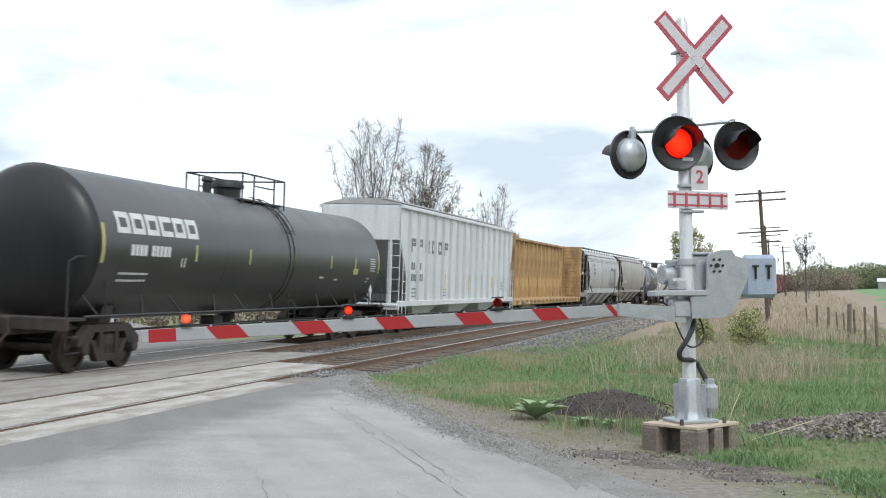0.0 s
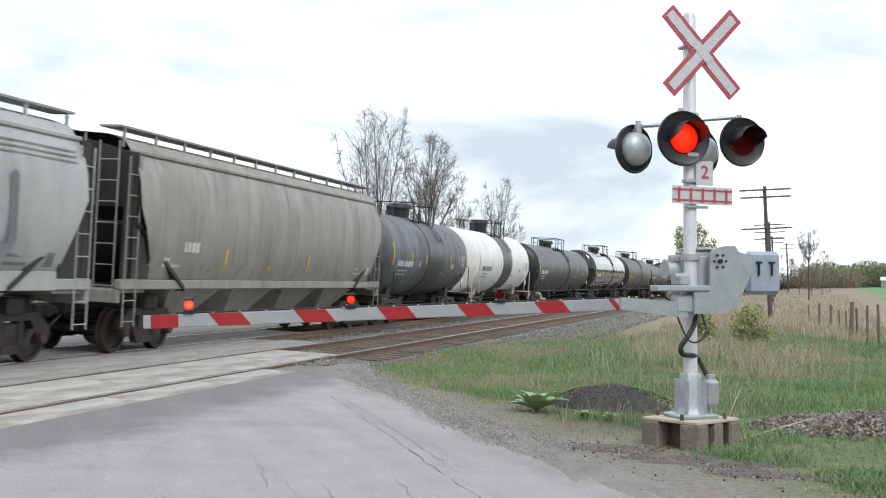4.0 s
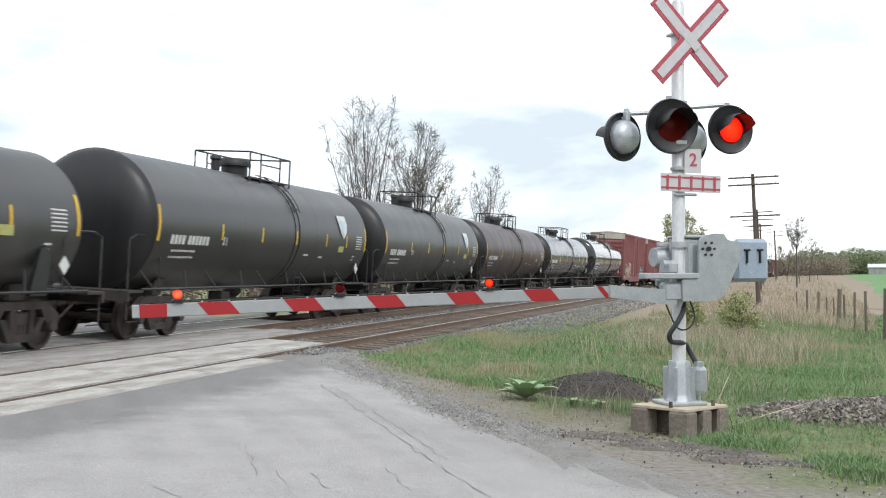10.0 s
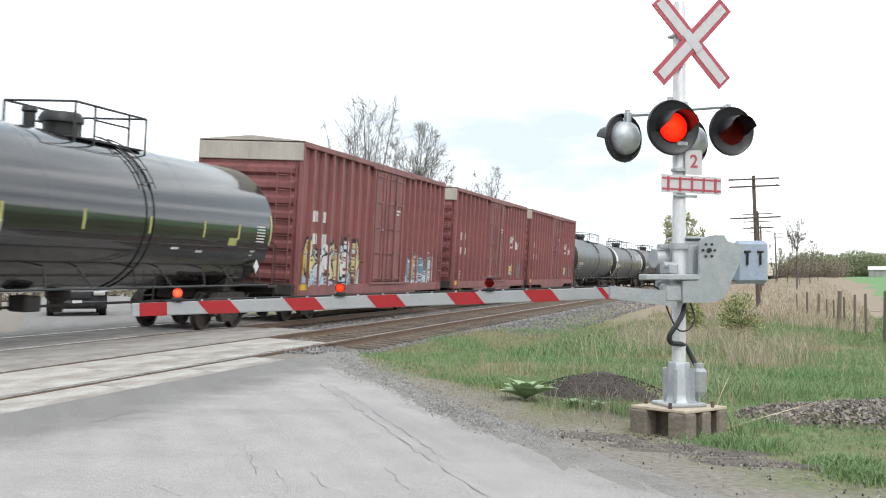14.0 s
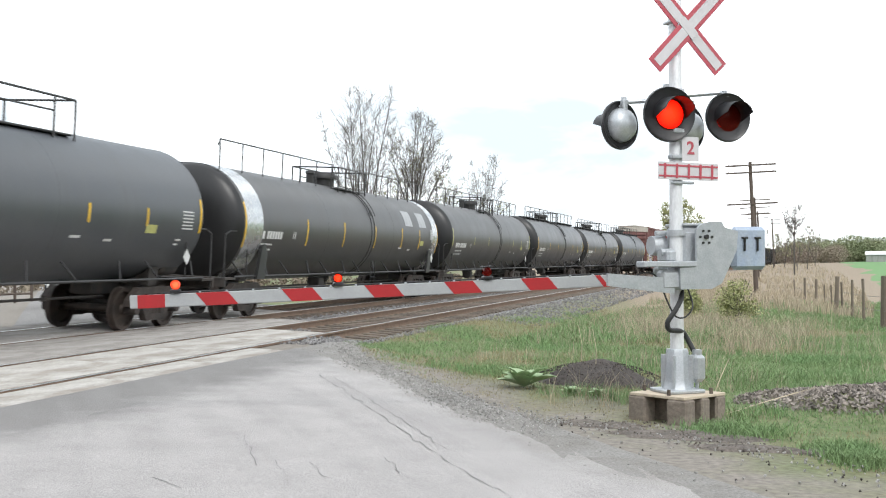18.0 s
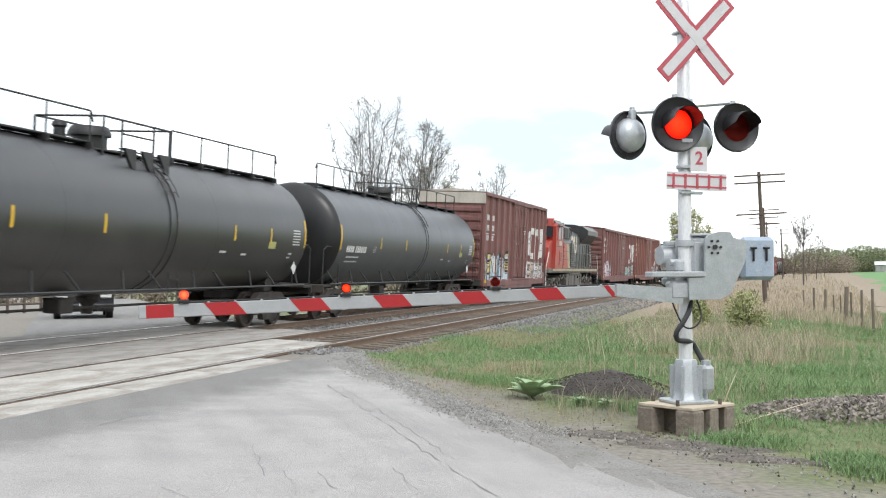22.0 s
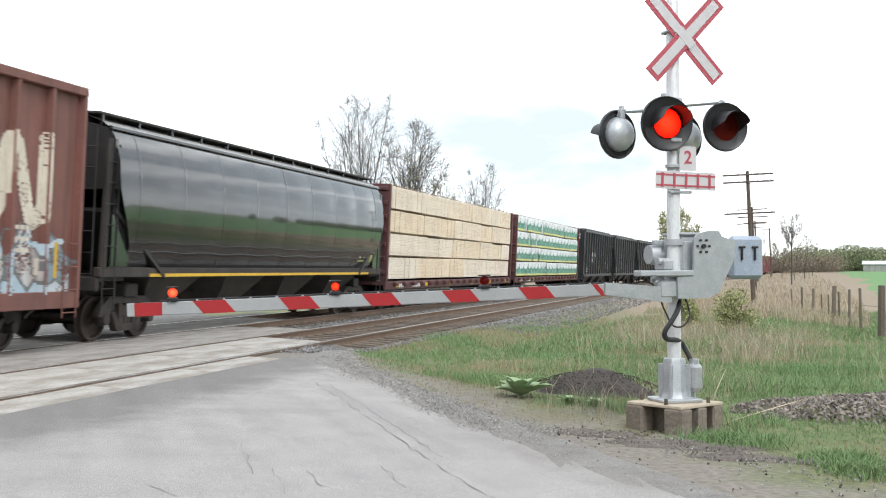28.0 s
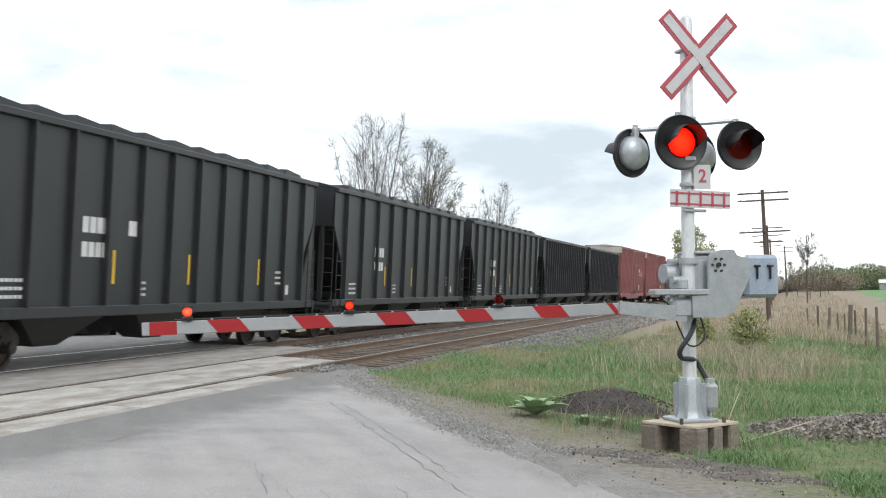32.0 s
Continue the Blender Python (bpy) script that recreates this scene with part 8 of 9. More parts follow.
    add("b26", 464.1, 479.15, lambda: boxcar("brown-red boxcar with white looped emblem and silver graffiti", 15.0, 5.15, "box_brown", emblem=True, tags=(("tag_blue", "tag_silver", "tag_yellow", "mark_white", "tag_deep"), ("tag_silver", "mark_white", "tag_silver")),
                                              tag_at=((-7.4, -2.0, 1.06, 2.7), (2.4, 7.4, 1.06, 2.35)), seed=8, cnw=3.3))
    add("l27", 480.0, 500.9, lambda: locomotive("red and black six-axle diesel locomotive with a dusty deck", 20.8))
    add("b28", 502.15, 520.8, lambda: boxcar("brown-red boxcar with louvred doors and purple graffiti", 18.5, 4.86, "box_brown", "double", 6, roof="box_brown", emblem=True, cap=False,
                                             tags=(("tag_pink", "mark_white", "tag_pink"), ("tag_teal", "tag_silver", "tag_teal")), tag_at=((-8.6, -4.6, 1.06, 2.5), (3.8, 8.6, 1.06, 2.2)), seed=21))
    add("b29", 521.31, 539.7, lambda: boxcar("orange-brown boxcar with louvred doors and silver graffiti", 18.4, 4.86, "box_orange", "double", 6, roof="box_roof", mark="mark_cream", emblem=True, cap=False,
                                             tags=(("tag_blue", "mark_white", "tag_silver", "tag_deep"),), tag_at=((3.6, 9.0, 1.06, 2.5),), seed=31))
    add("h30", 540.5, 558.6, lambda: curved_hopper("glossy black covered hopper with a yellow sill line", 18.0, "hopper_black", line="mark_yellow", mark="mark_lime", roof="hopper_shade"))
    add("c31", 559.15, 580.98, lambda: centerbeam("maroon centre-beam flat car stacked with bare sawn lumber", 21.8, "car_maroon", "bare"))
    add("c32", 582.0, 604.03, lambda: centerbeam("maroon centre-beam flat car stacked with wrapped lumber", 22.0, "car_maroon", "wrapped"))
    for i, (a, b) in enumerate(((605.53, 620.8), (622.22, 637.4), (638.64, 653.83))):
        add("k33" if i == 0 else "k34", a, b, lambda: ribbed_hopper("black ribbed hopper with raised hatch covers" if i == 0 else "black ribbed hopper car", 15.2, 4.5, "coal_black", 12 if i == 0 else 10, shade="iron_black", mark="mark_white", roofbumps=True, solid_end=(i == 0), hatch=False, tight=True, bottom=1.15))
    for a, b in ((654.83, 670.27), (671.4, 686.23)):
        add("k36", a, b, lambda: ribbed_hopper("dull black close-ribbed hopper car", 15.1, 4.45, "coal_black", 20, shade="iron_black", mark="mark_grey", hatch=False, tight=True, bottom=1.15))
    add("b18", 687.07, 702.77, None)
    add("b18", 703.89, 719.3, None)
    # the tail of the train, far along the curve
    s = 721.0
    for key, length in (("t12", 16.2), ("b28", 20.2), ("t11", 17.8), ("h4", 17.0), ("t8", 19.4), ("b18", 16.8), ("b18", 16.8), ("t20", 19.6), ("c31", 23.2), ("h5", 17.0), ("t14", 16.8), ("t14", 16.8), ("b26", 16.6), ("h30", 19.2), ("k34", 16.6), ("t9", 17.4)):
        add(key, s, s + length - 1.2, None)
        s += length


CARS = []
put_train()


def run(t):
    """How far the train has come after t seconds."""
    return 19.54 * t - 0.0667 * t * t / 2

# ---- plants, poles, fence and what stands beyond ----
def polar(az, d):
    return d * math.sin(radians(az)), d * math.cos(radians(az))


def bare_tree(name, label, x, y, height, spread_m, seed, leafy=0.0, stems=6, fork=0.08, base=0.3, wide=0.6, leaf=0.07, shoots=14, twig=0.55, lean=0.0):
    """A tree in early spring: straight limbs that fan out of the fork, side branches that rise at sharp angles, fine twigs, a few young leaves."""
    rnd = random.Random(seed)
    t = thing(name, label, "tree", at=pose(x, y, terrain(x, y) - 0.1))
    limbs, twigs, leaves = Build(), Build(), Build()

    def reach(f, a):
        """The crown's radius at a part of the height, in a direction."""
        g = max(0.0, (f - base) / (1 - base))
        r = min(1, 0.25 + 0.75 * (g / wide) ** 0.7) if g < wide else math.sqrt(max(0, 1 - ((g - wide) / (1 - wide)) ** 2))
        return spread_m * r * (1 + 0.3 * noise.noise((math.cos(a) * 1.3, math.sin(a) * 1.3, seed + f * 2.2)))

    def fits(p):
        return p.z < height * 1.02 and math.hypot(p.x, p.y) <= reach(p.z / height, math.atan2(p.y, p.x)) + 0.12

    def gauss():
        return Vector((rnd.gauss(0, 1), rnd.gauss(0, 1), rnd.gauss(0, 1)))

    def leaf_at(c):
        m = leaf * rnd.uniform(0.5, 1.2)
        a, b2 = gauss().normalized() * m, gauss().normalized() * m * 0.7
        leaves.add([c - a, c + b2, c + a, c - b2], [(0, 1, 2, 3)])

    def ribbon(p, d, l):
        side = d.cross(gauss()).normalized() * 0.0085
        e = p + d * l * 0.5
        e2 = e + (d + gauss() * 0.12 + Vector((0, 0, 0.15))).normalized() * l * 0.5
        twigs.add([p - side, p + side, e + side * 0.75, e - side * 0.75, e2], [(0, 1, 2, 3), (3, 2, 4)])
        for _ in range(3):
            if rnd.random() < leafy * (1.6 - 1.1 * p.z / height):
                leaf_at(p.lerp(e2, rnd.uniform(0.3, 1.1)) + gauss() * 0.06)

    def branch(p, d, l, r, level):
        n = (10, 5, 3)[level]
        line, c, way = [p], p, d
        for i in range(n):
            way = (way + gauss() * (0.035, 0.06, 0.09)[level] + Vector((0, 0, 0.012 + 0.012 * level))).normalized()
            c = c + way * l / n
            line.append(c)
        for i in range(n):
            r0, r1 = r * (1 - 0.8 * i / n), r * (1 - 0.8 * (i + 1) / n)
            limbs.rod(line[i], line[i + 1], max(0.0075, r0), 5 if r0 > 0.05 else 3, max(0.007, r1), caps=False)
        count = (shoots, 6, 4)[level]
        for k in range(count):
            f = (0.22, 0.15, 0.2)[level] + (0.78, 0.85, 0.8)[level] * (k + rnd.random()) / count
            i = min(n - 1, int(f * n))
            q = line[i].lerp(line[i + 1], min(1, f * n - i))
            along = (line[i + 1] - line[i]).normalized()
            out = along.cross(gauss()).normalized()
            angle = rnd.uniform(*((0.38, 0.68), (0.5, 0.9), (0.5, 1.0))[level])
            way = (along * math.cos(angle) + out * math.sin(angle) + Vector((0, 0, 0.06))).normalized()
            if level == 2:
                ribbon(q, way, twig * rnd.uniform(0.5, 1.2))
                continue
            m = l * (0.42, 0.6)[level] * (1.15 - 0.75 * f) * rnd.uniform(0.7, 1.2)
            for _ in range(7):
                if fits(q + way * m):
                    break
                m *= 0.78
            branch(q, way, max(m, 0.25), max(0.0075, r * (1 - 0.8 * f) * 0.45), level + 1)
        ribbon(line[-1], way if level == 2 else (line[-1] - line[-2]).normalized(), twig)

    foot, girth = height * fork, height * 0.0082
    part("trunk", Build().rod((0, 0, -0.2), (lean * foot, 0, foot), girth * 1.5, 10, girth * 1.1), M["bark"], t, "grey-brown trunk")
    for i in range(stems):
        a = 2.4 * i + rnd.uniform(-0.35, 0.35)
        f = 1.0 - 0.34 * ((i + rnd.random()) / stems) ** 1.2
        r = reach(min(f, 0.97), a) * rnd.uniform(0.8, 1.0)
        start = Vector((lean * foot, 0, foot * rnd.uniform(0.85, 1.0)))
        goal = Vector((math.cos(a) * r, math.sin(a) * r, height * f))
        branch(start, (goal - start).normalized(), (goal - start).length, girth * (0.75 if stems > 4 else 0.9) * rnd.uniform(0.7, 1.05), 0)
    part("limb_work", limbs, M["bark"], t, "straight forked rising limbs", sharp=0)
    tagged(part("twig_haze", twigs, M["twig"], t, "mesh of fine bare twigs", sharp=0), kind="stuff")
    if leaves.v:
        tagged(part("young_leaves", leaves, M["leaf"], t, "thin haze of young yellow-green leaves", sharp=0), kind="stuff")
    return t


def az_of(px):
    return math.degrees(math.atan((px - 784) / 1990)) + 0.6


bare_tree("bare_tree", "tall bare many-stemmed tree behind the tracks", *polar(az_of(643), 76), 14.3, 2.5, 5, 0.01, 11, 0.1, 0.3, 0.62, shoots=12)
bare_tree("bare_tree", "round-crowned bare tree with first pale green leaves behind the tracks", *polar(az_of(735), 78), 12.6, 2.35, 9, 0.05, 11, 0.4, 0.42, 0.55, shoots=11)
bare_tree("small_tree", "low greening scrub tree beside the tall trees", *polar(az_of(786), 82), 9.2, 1.9, 12, 0.3, 6, 0.15, 0.2, 0.5, shoots=9, twig=0.45)
bare_tree("small_tree", "low greening scrub tree beside the tall trees", *polar(az_of(690), 84), 8.8, 2.2, 13, 0.28, 6, 0.1, 0.2, 0.5, shoots=9, twig=0.45)
bare_tree("small_tree", "low greening scrub tree beside the tall trees", *polar(az_of(592), 88), 7.4, 1.9, 14, 0.3, 5, 0.1, 0.2, 0.5, shoots=8, twig=0.45)
bare_tree("bare_tree", "slender sparse tree further along the line", *polar(az_of(862), 98), 11.6, 1.8, 21, 0.04, 7, 0.35, 0.45, 0.6, shoots=8)
bare_tree("small_tree", "low leafy tree further along the line", *polar(az_of(890), 104), 7.9, 1.4, 22, 0.22, 4, 0.15, 0.2, 0.5, shoots=8, twig=0.45)
bare_tree("leafy_tree", "distant greening tree behind the signal", *polar(az_of(1205), 245), 13.8, 4.4, 25, 0.7, 7, 0.2, 0.3, 0.5, leaf=0.2, twig=0.9)
bare_tree("bare_tree", "flat-crowned thin tree beyond the poles", *polar(az_of(1409), 150), 9.1, 1.7, 27, 0.02, 10, 0.6, 0.62, 0.6, leaf=0.07, shoots=7, twig=0.5)
for k, (px, d, h) in enumerate(((1372, 196, 6.6), (1392, 188, 6.2), (1414, 176, 5.6), (1432, 190, 7.2), (1446, 205, 5.8))):
    bare_tree("small_tree", "ragged greening bush tree beyond the poles", *polar(az_of(px), d), h, 1.9, 60 + k, 0.16, 5, 0.15, 0.25, 0.6, leaf=0.1, shoots=6, twig=0.5)
bare_tree("small_tree", "small far tree behind the road", *polar(az_of(130), 120), 8.6, 2.2, 31, 0.3, 5, 0.15, 0.2, 0.5, shoots=8)
bare_tree("small_tree", "small far tree behind the road", *polar(az_of(450), 130), 6.8, 2.2, 33, 0.4, 5, 0.15, 0.2, 0.5, shoots=8)


def leaf_cloud(b, rnd, x, y, z, rx, ry, rz, n, size):
    for _ in range(n):
        while True:
            p = Vector((rnd.uniform(-1, 1), rnd.uniform(-1, 1), rnd.uniform(-1, 1)))
            if p.length < 1 and rnd.random() < 0.35 + 0.65 * p.length:
                break
        c = Vector((x + p.x * rx, y + p.y * ry, z + p.z * rz))
        s = size * rnd.uniform(0.5, 1.3)
        a = Vector((rnd.gauss(0, 1), rnd.gauss(0, 1), rnd.gauss(0, 1))).normalized() * s
        q = Vector((rnd.gauss(0, 1), rnd.gauss(0, 1), rnd.gauss(0, 1))).normalized() * s
        b.add([c - a, c + q, c + a, c - q], [(0, 1, 2, 3)])


def hedge(label, az0, az1, d0, d1, height, clumps, n, size, seed, mat_name="leaf_far"):
    rnd = random.Random(seed)
    b = Build()
    for i in range(clumps):
        f = (i + rnd.random()) / clumps
        az, d = az0 + (az1 - az0) * f, d0 + (d1 - d0) * f + rnd.uniform(-0.05, 0.05) * d0
        x, y = polar(az, d)
        h = height * rnd.uniform(0.55, 1.15)
        leaf_cloud(b, rnd, x, y, field_z(x, y) + h * 0.48, h * rnd.uniform(0.7, 1.2), h * 0.8, h * 0.55, n, size)
    return tagged(part("far_woods", b, M[mat_name], sharp=0), label, "woods", kind="stuff")


paint("scrub", (0.25, 0.20, 0.16), 0.9, (0.2, 0.18, 0.12), 0.7, 0.2, streak=False)
hedge("dark green far tree line beyond the field", 18.4, 34, 330, 300, 6.6, 70, 2600, 0.2, 41)
# Out of view, seen only in reflections; shade of its face is in the leaf colour.
hedge("tree line on the near side of the road", 75, 290, 62, 58, 12.5, 120, 700, 0.6, 46, "leaf_shaded")
barrier = tagged(new("rail_fence"), "low dark two-rail fence beside the road", "fence")
ends = [polar(-19.4 - 0.75 * i, 50 - 0.5 * i) for i in range(9)]
for x, y in ends:
    part("fence_post", Build().rod((x, y, terrain(x, y) - 0.2), (x, y, terrain(x, y) + 0.95), 0.06, 7), M["pole_wood"], barrier)
for h in (0.38, 0.78):
    for (x0, y0), (x1, y1) in zip(ends, ends[1:]):
        part("fence_rail", Build().rod((x0, y0, terrain(x0, y0) + h), (x1, y1, terrain(x1, y1) + h), 0.05, 6), M["pole_wood"], barrier)

hedge("far tree line behind the railway", -34, 13, 210, 300, 6.0, 60, 500, 0.38, 42)
hedge("brown leafless scrub beside the field", 17.6, 20.0, 250, 280, 4.2, 12, 1700, 0.14, 43, "scrub")
hedge("low brush on the far side of the tracks", -26, 8, 70, 120, 1.5, 40, 260, 0.14, 45, "scrub")

# crop field beyond the fence
def crop_edge(d):
    return 21.6 - 1.0 * step(50, 105, d) - 1.6 * step(100, 250, d)


rows = []
for d in spread(50, 345, 34):
    row = []
    lo = crop_edge(d)
    for az in spread(lo, 45, 12):
        x, y = polar(az, d)
        row.append((x, y, field_z(x, y) + (0.05 if az > lo + 0.01 and d > 51 else -0.1)))
    rows.append(row)
tagged(part("crop_field", Build().grid(rows), M["field"]), "bright green young crop field", "field", kind="structure")


def shrub(label, x, y, h, w, seed):
    rnd = random.Random(seed)
    t = thing("shrub", label, "shrub", at=pose(x, y, terrain(x, y)))
    st, lv = Build(), Build()
    for i in range(16):
        a = rnd.uniform(0, 6.28)
        top = Vector((math.cos(a) * w * rnd.uniform(0.1, 0.5), math.sin(a) * w * rnd.uniform(0.1, 0.5), h * rnd.uniform(0.6, 1.0)))
        st.rod((0, 0, 0), top * 0.5 + Vector((0, 0, h * 0.08)), 0.012, 4).rod(top * 0.5 + Vector((0, 0, h * 0.08)), top, 0.008, 4)
        leaf_cloud(lv, rnd, top.x * 0.9, top.y * 0.9, h * rnd.uniform(0.22, 0.8), w * 0.26, w * 0.26, h * 0.22, 190, 0.036)
    tagged(part("twigwork", st, M["bark"], t, "thin brown twigs", sharp=0), kind="stuff")
    tagged(part("foliage", lv, M["leaf"], t, "small yellow-green leaves", sharp=0), kind="stuff")


shrub("rounded yellow-green shrub in the dry grass", *polar(az_of(1305), 36), 1.45, 1.25, 51)
shrub("thin yellow-green shrub in the dry grass", *polar(az_of(1222), 38), 1.4, 0.8, 52)


# poles
def utility_pole(x, y, h, arms, seed):
    t = thing("utility_pole", "old dark wooden utility pole with crossarms", "utility pole", "poles along the railway", at=pose(x, y, terrain(x, y) - 0.2, 0, -2.3, 0))
    part("pole", Build().rod((0, 0, 0), (0, 0, h), 0.17, 10, 0.12), M["pole_wood"], t)
    turn = Matrix.Rotation(radians(-8), 4, "Z")
    for z, w in arms:
        arm = part("crossarm", Build().box(0, -0.16, 0, w, 0.11, 0.11, 0.01), M["pole_wood"], t, at=Matrix.Translation((0, 0, z)) @ turn)
        for i in range(8):
            part("insulator", shared("insulator", lambda: Build().turned([(0.03, 0.012), (0.06, 0.022), (0.12, 0.018), (0.13, 0)], "z", 8), "pole_wood"), None, arm, at=Matrix.Translation((-w / 2 + w * (i + 0.5) / 8, -0.14, 0)))


utility_pole(*polar(16.25, 80), 9.2, ((8.95, 3.4), (8.45, 3.4), (6.3, 3.4)), 1)
utility_pole(*polar(16.35, 124), 9.0, ((8.7, 3.2), (7.9, 3.2), (7.2, 3.2)), 2)
utility_pole(*polar(16.45, 168), 9.0, ((8.7, 3.0), (8.0, 3.0)), 3)
utility_pole(*polar(17.1, 212), 9.0, ((8.7, 3.0), (8.0, 3.0)), 4)

random.seed(61)
fence = tagged(new("fence"), "leaning old wooden fence posts with wire", "fence")
pts = []
for px, d, h, r in ((1410, 74, 1.0, 0.05), (1427, 66, 1.25, 0.07), (1447, 60, 1.25, 0.07), (1463, 56, 1.1, 0.035), (1475, 53, 1.1, 0.035), (1482, 50, 1.55, 0.1), (1494, 47, 1.3, 0.045), (1511, 43, 1.4, 0.05), (1532, 38.5, 1.45, 0.05), (1567, 34, 1.5, 0.11), (1610, 30, 1.4, 0.05), (1665, 27, 1.4, 0.05)):
    x, y = polar(az_of(px), d)
    z = terrain(x, y)
    pts.append((x, y, z + 0.9))
    part("fence_post", Build().rod((x, y, z - 0.2), (x + random.gauss(0, 0.05), y, z + h), r, 7, r * 0.9), M["post_wood"], fence)
for dz in (0.0, -0.4):
    part("wire", Build().pipe([(a, b, c + dz) for a, b, c in pts], 0.006, 4), M["iron_black"], fence)

shed_at = polar(az_of(1556), 286)
shed = thing("shed", "far long low shed with a pale roof beyond the field", "shed", at=pose(*shed_at, field_z(*shed_at), 0, 0, -20))
part("wall", Build().box(0, 0, 0.9, 5.0, 3, 1.8), M["hopper_shade"], shed)
part("roof", Build().prism([(-1.8, 1.75), (1.8, 1.75), (0, 2.6)], -2.7, 2.7, "yz"), M["mark_white"], shed)


# grass
def blades(count, place, lo, hi, width, seed, bend=0.5):
    rnd = random.Random(seed)
    vs, fs = [], []
    for _ in range(count):
        p = place(rnd)
        if p is None:
            continue
        x, y, grow = p
        z = terrain(x, y) - 0.01
        for _ in range(4):
            bx, by = x + rnd.gauss(0, 0.04), y + rnd.gauss(0, 0.04)
            h = rnd.uniform(lo, hi) * grow
            a = rnd.uniform(0, 6.283)
            cx, cy = math.cos(a), math.sin(a)
            w = width * rnd.uniform(0.6, 1.4)
            lean = rnd.uniform(0.1, bend) * h
            la = rnd.uniform(0, 6.283)
            lx, ly = math.cos(la) * lean, math.sin(la) * lean
            k = len(vs)
            vs += [(bx - cx * w, by - cy * w, z), (bx + cx * w, by + cy * w, z), (bx + lx * 0.35 + cx * w * 0.7, by + ly * 0.35 + cy * w * 0.7, z + h * 0.6), (bx + lx * 0.35 - cx * w * 0.7, by + ly * 0.35 - cy * w * 0.7, z + h * 0.6), (bx + lx, by + ly, z + h)]
            fs += [(k, k + 1, k + 2, k + 3), (k + 3, k + 2, k + 4)]
    b = Build()
    b.v, b.f = vs, fs
    return b


def patchy(x, y, sc, off):
    return noise.noise((x * sc, y * sc, off))


def turf_spot(az0, az1, d0, d1, green, keep=0.0):
    def place(rnd):
        d = math.sqrt(rnd.uniform(d0 * d0, d1 * d1)) if rnd.random() < 0.4 else d0 + (d1 - d0) * rnd.random() ** 1.3
        x, y = polar(rnd.uniform(az0, az1), d)
        u, s = to_track(x, y)
        w = road_w(x, y)
        edge = verge_edge(u)
        if u > 7.35 - 1.7 * step(28, 36, s) + 0.4 * patchy(x, y, 1, 3) or w < edge - 0.1 + 0.3 * patchy(x, y, 0.8, 9):
            return None
        if (x - 2.3) ** 2 / 1.0 + (y - 15.4) ** 2 / 0.7 < 1 or (x - 5.15) ** 2 / 2 + (y - 13.2) ** 2 / 1.1 < 1 or (x - MX) ** 2 + (y - MY) ** 2 < 0.16:
            return None
        bare = step(edge + 0.7, edge, w) * step(2.6, 1.2, u)
        if rnd.random() < bare * 0.6:
            return None
        g = 1.9 * patchy(x, y, 0.30, 1) + 1.0 * patchy(x, y, 0.9, 2) + 0.16 - 0.3 * step(2.6, 5.4, u) * step(26, 36, s) + 0.2 * step(3, 7, x) * step(45, 20, y) - 0.55 * step(edge + 2.0, edge + 0.2, w)
        if green == (g > rnd.gauss(0.0, 0.18)):
            return x, y, (0.6 + 0.65 * step(edge, edge + 2.2, w) + 0.3 * patchy(x, y, 0.5, 6)) * (1 + 0.35 * step(15, 40, d)) * (0.62 + 0.38 * step(12, 19, d))
        return None
    return place


tagged(part("green_grass", blades(80000, turf_spot(-7, 26, 7.5, 45, True), 0.025, 0.095, 0.0036, 71, 1.5), M["grass"], sharp=0), "short and tufted green spring grass", "grass", kind="stuff")
tagged(part("dry_grass", blades(46000, turf_spot(-7, 26, 7.5, 48, False), 0.025, 0.1, 0.0034, 72, 1.2), M["dry_turf"], sharp=0), "pale dry grass among the green", "grass", kind="stuff")


def tall_spot(rnd):
    s, u = 24 + 68 * rnd.random(), rnd.gauss(2.2, 1.3)
    if patchy(s * 0.6, u, 0.5, 41) < rnd.gauss(0.0, 0.15):
        return None
    x, y, _ = on_track(u, s)
    if u > 4.4 or x < 0.8 or road_w(x, y) < 3.5:
        return None
    return x, y, 1.0


tagged(part("tall_dry_grass", blades(5200, tall_spot, 0.2, 0.62, 0.0045, 73, 0.7), M["dry"], sharp=0), "tall bleached grass along the ballast", "grass", kind="stuff")


def far_spot(rnd):
    x, y = polar(rnd.uniform(8, 22.5), 36 + 210 * rnd.random() ** 1.5)
    az, d = math.degrees(math.atan2(x, y)), math.hypot(x, y)
    if d < 56 - 2.2 * max(0, az - 14) or az > crop_edge(d):
        return None
    u, s = to_track(x, y)
    if u > 4.5 or patchy(x, y, 0.12, 8) + 0.35 < rnd.random() * 0.5:
        return None
    return x, y, 1.0


tagged(part("reed_grass", blades(13000, far_spot, 0.25, 0.6, 0.016, 74, 0.4), M["dry"], sharp=0), "rank tan grass beyond the verge", "grass", kind="stuff")


def far_green(rnd):
    x, y = polar(rnd.uniform(2, 26), rnd.uniform(24, 62))
    u, s = to_track(x, y)
    if u > 4.6 or patchy(x, y, 0.15, 5) < -0.3:
        return None
    return x, y, 1.0


tagged(part("green_grass", blades(20000, far_green, 0.08, 0.26, 0.008, 75, 1.2), M["grass"], sharp=0), "green grass in the hollow beyond the verge", "grass", kind="stuff")

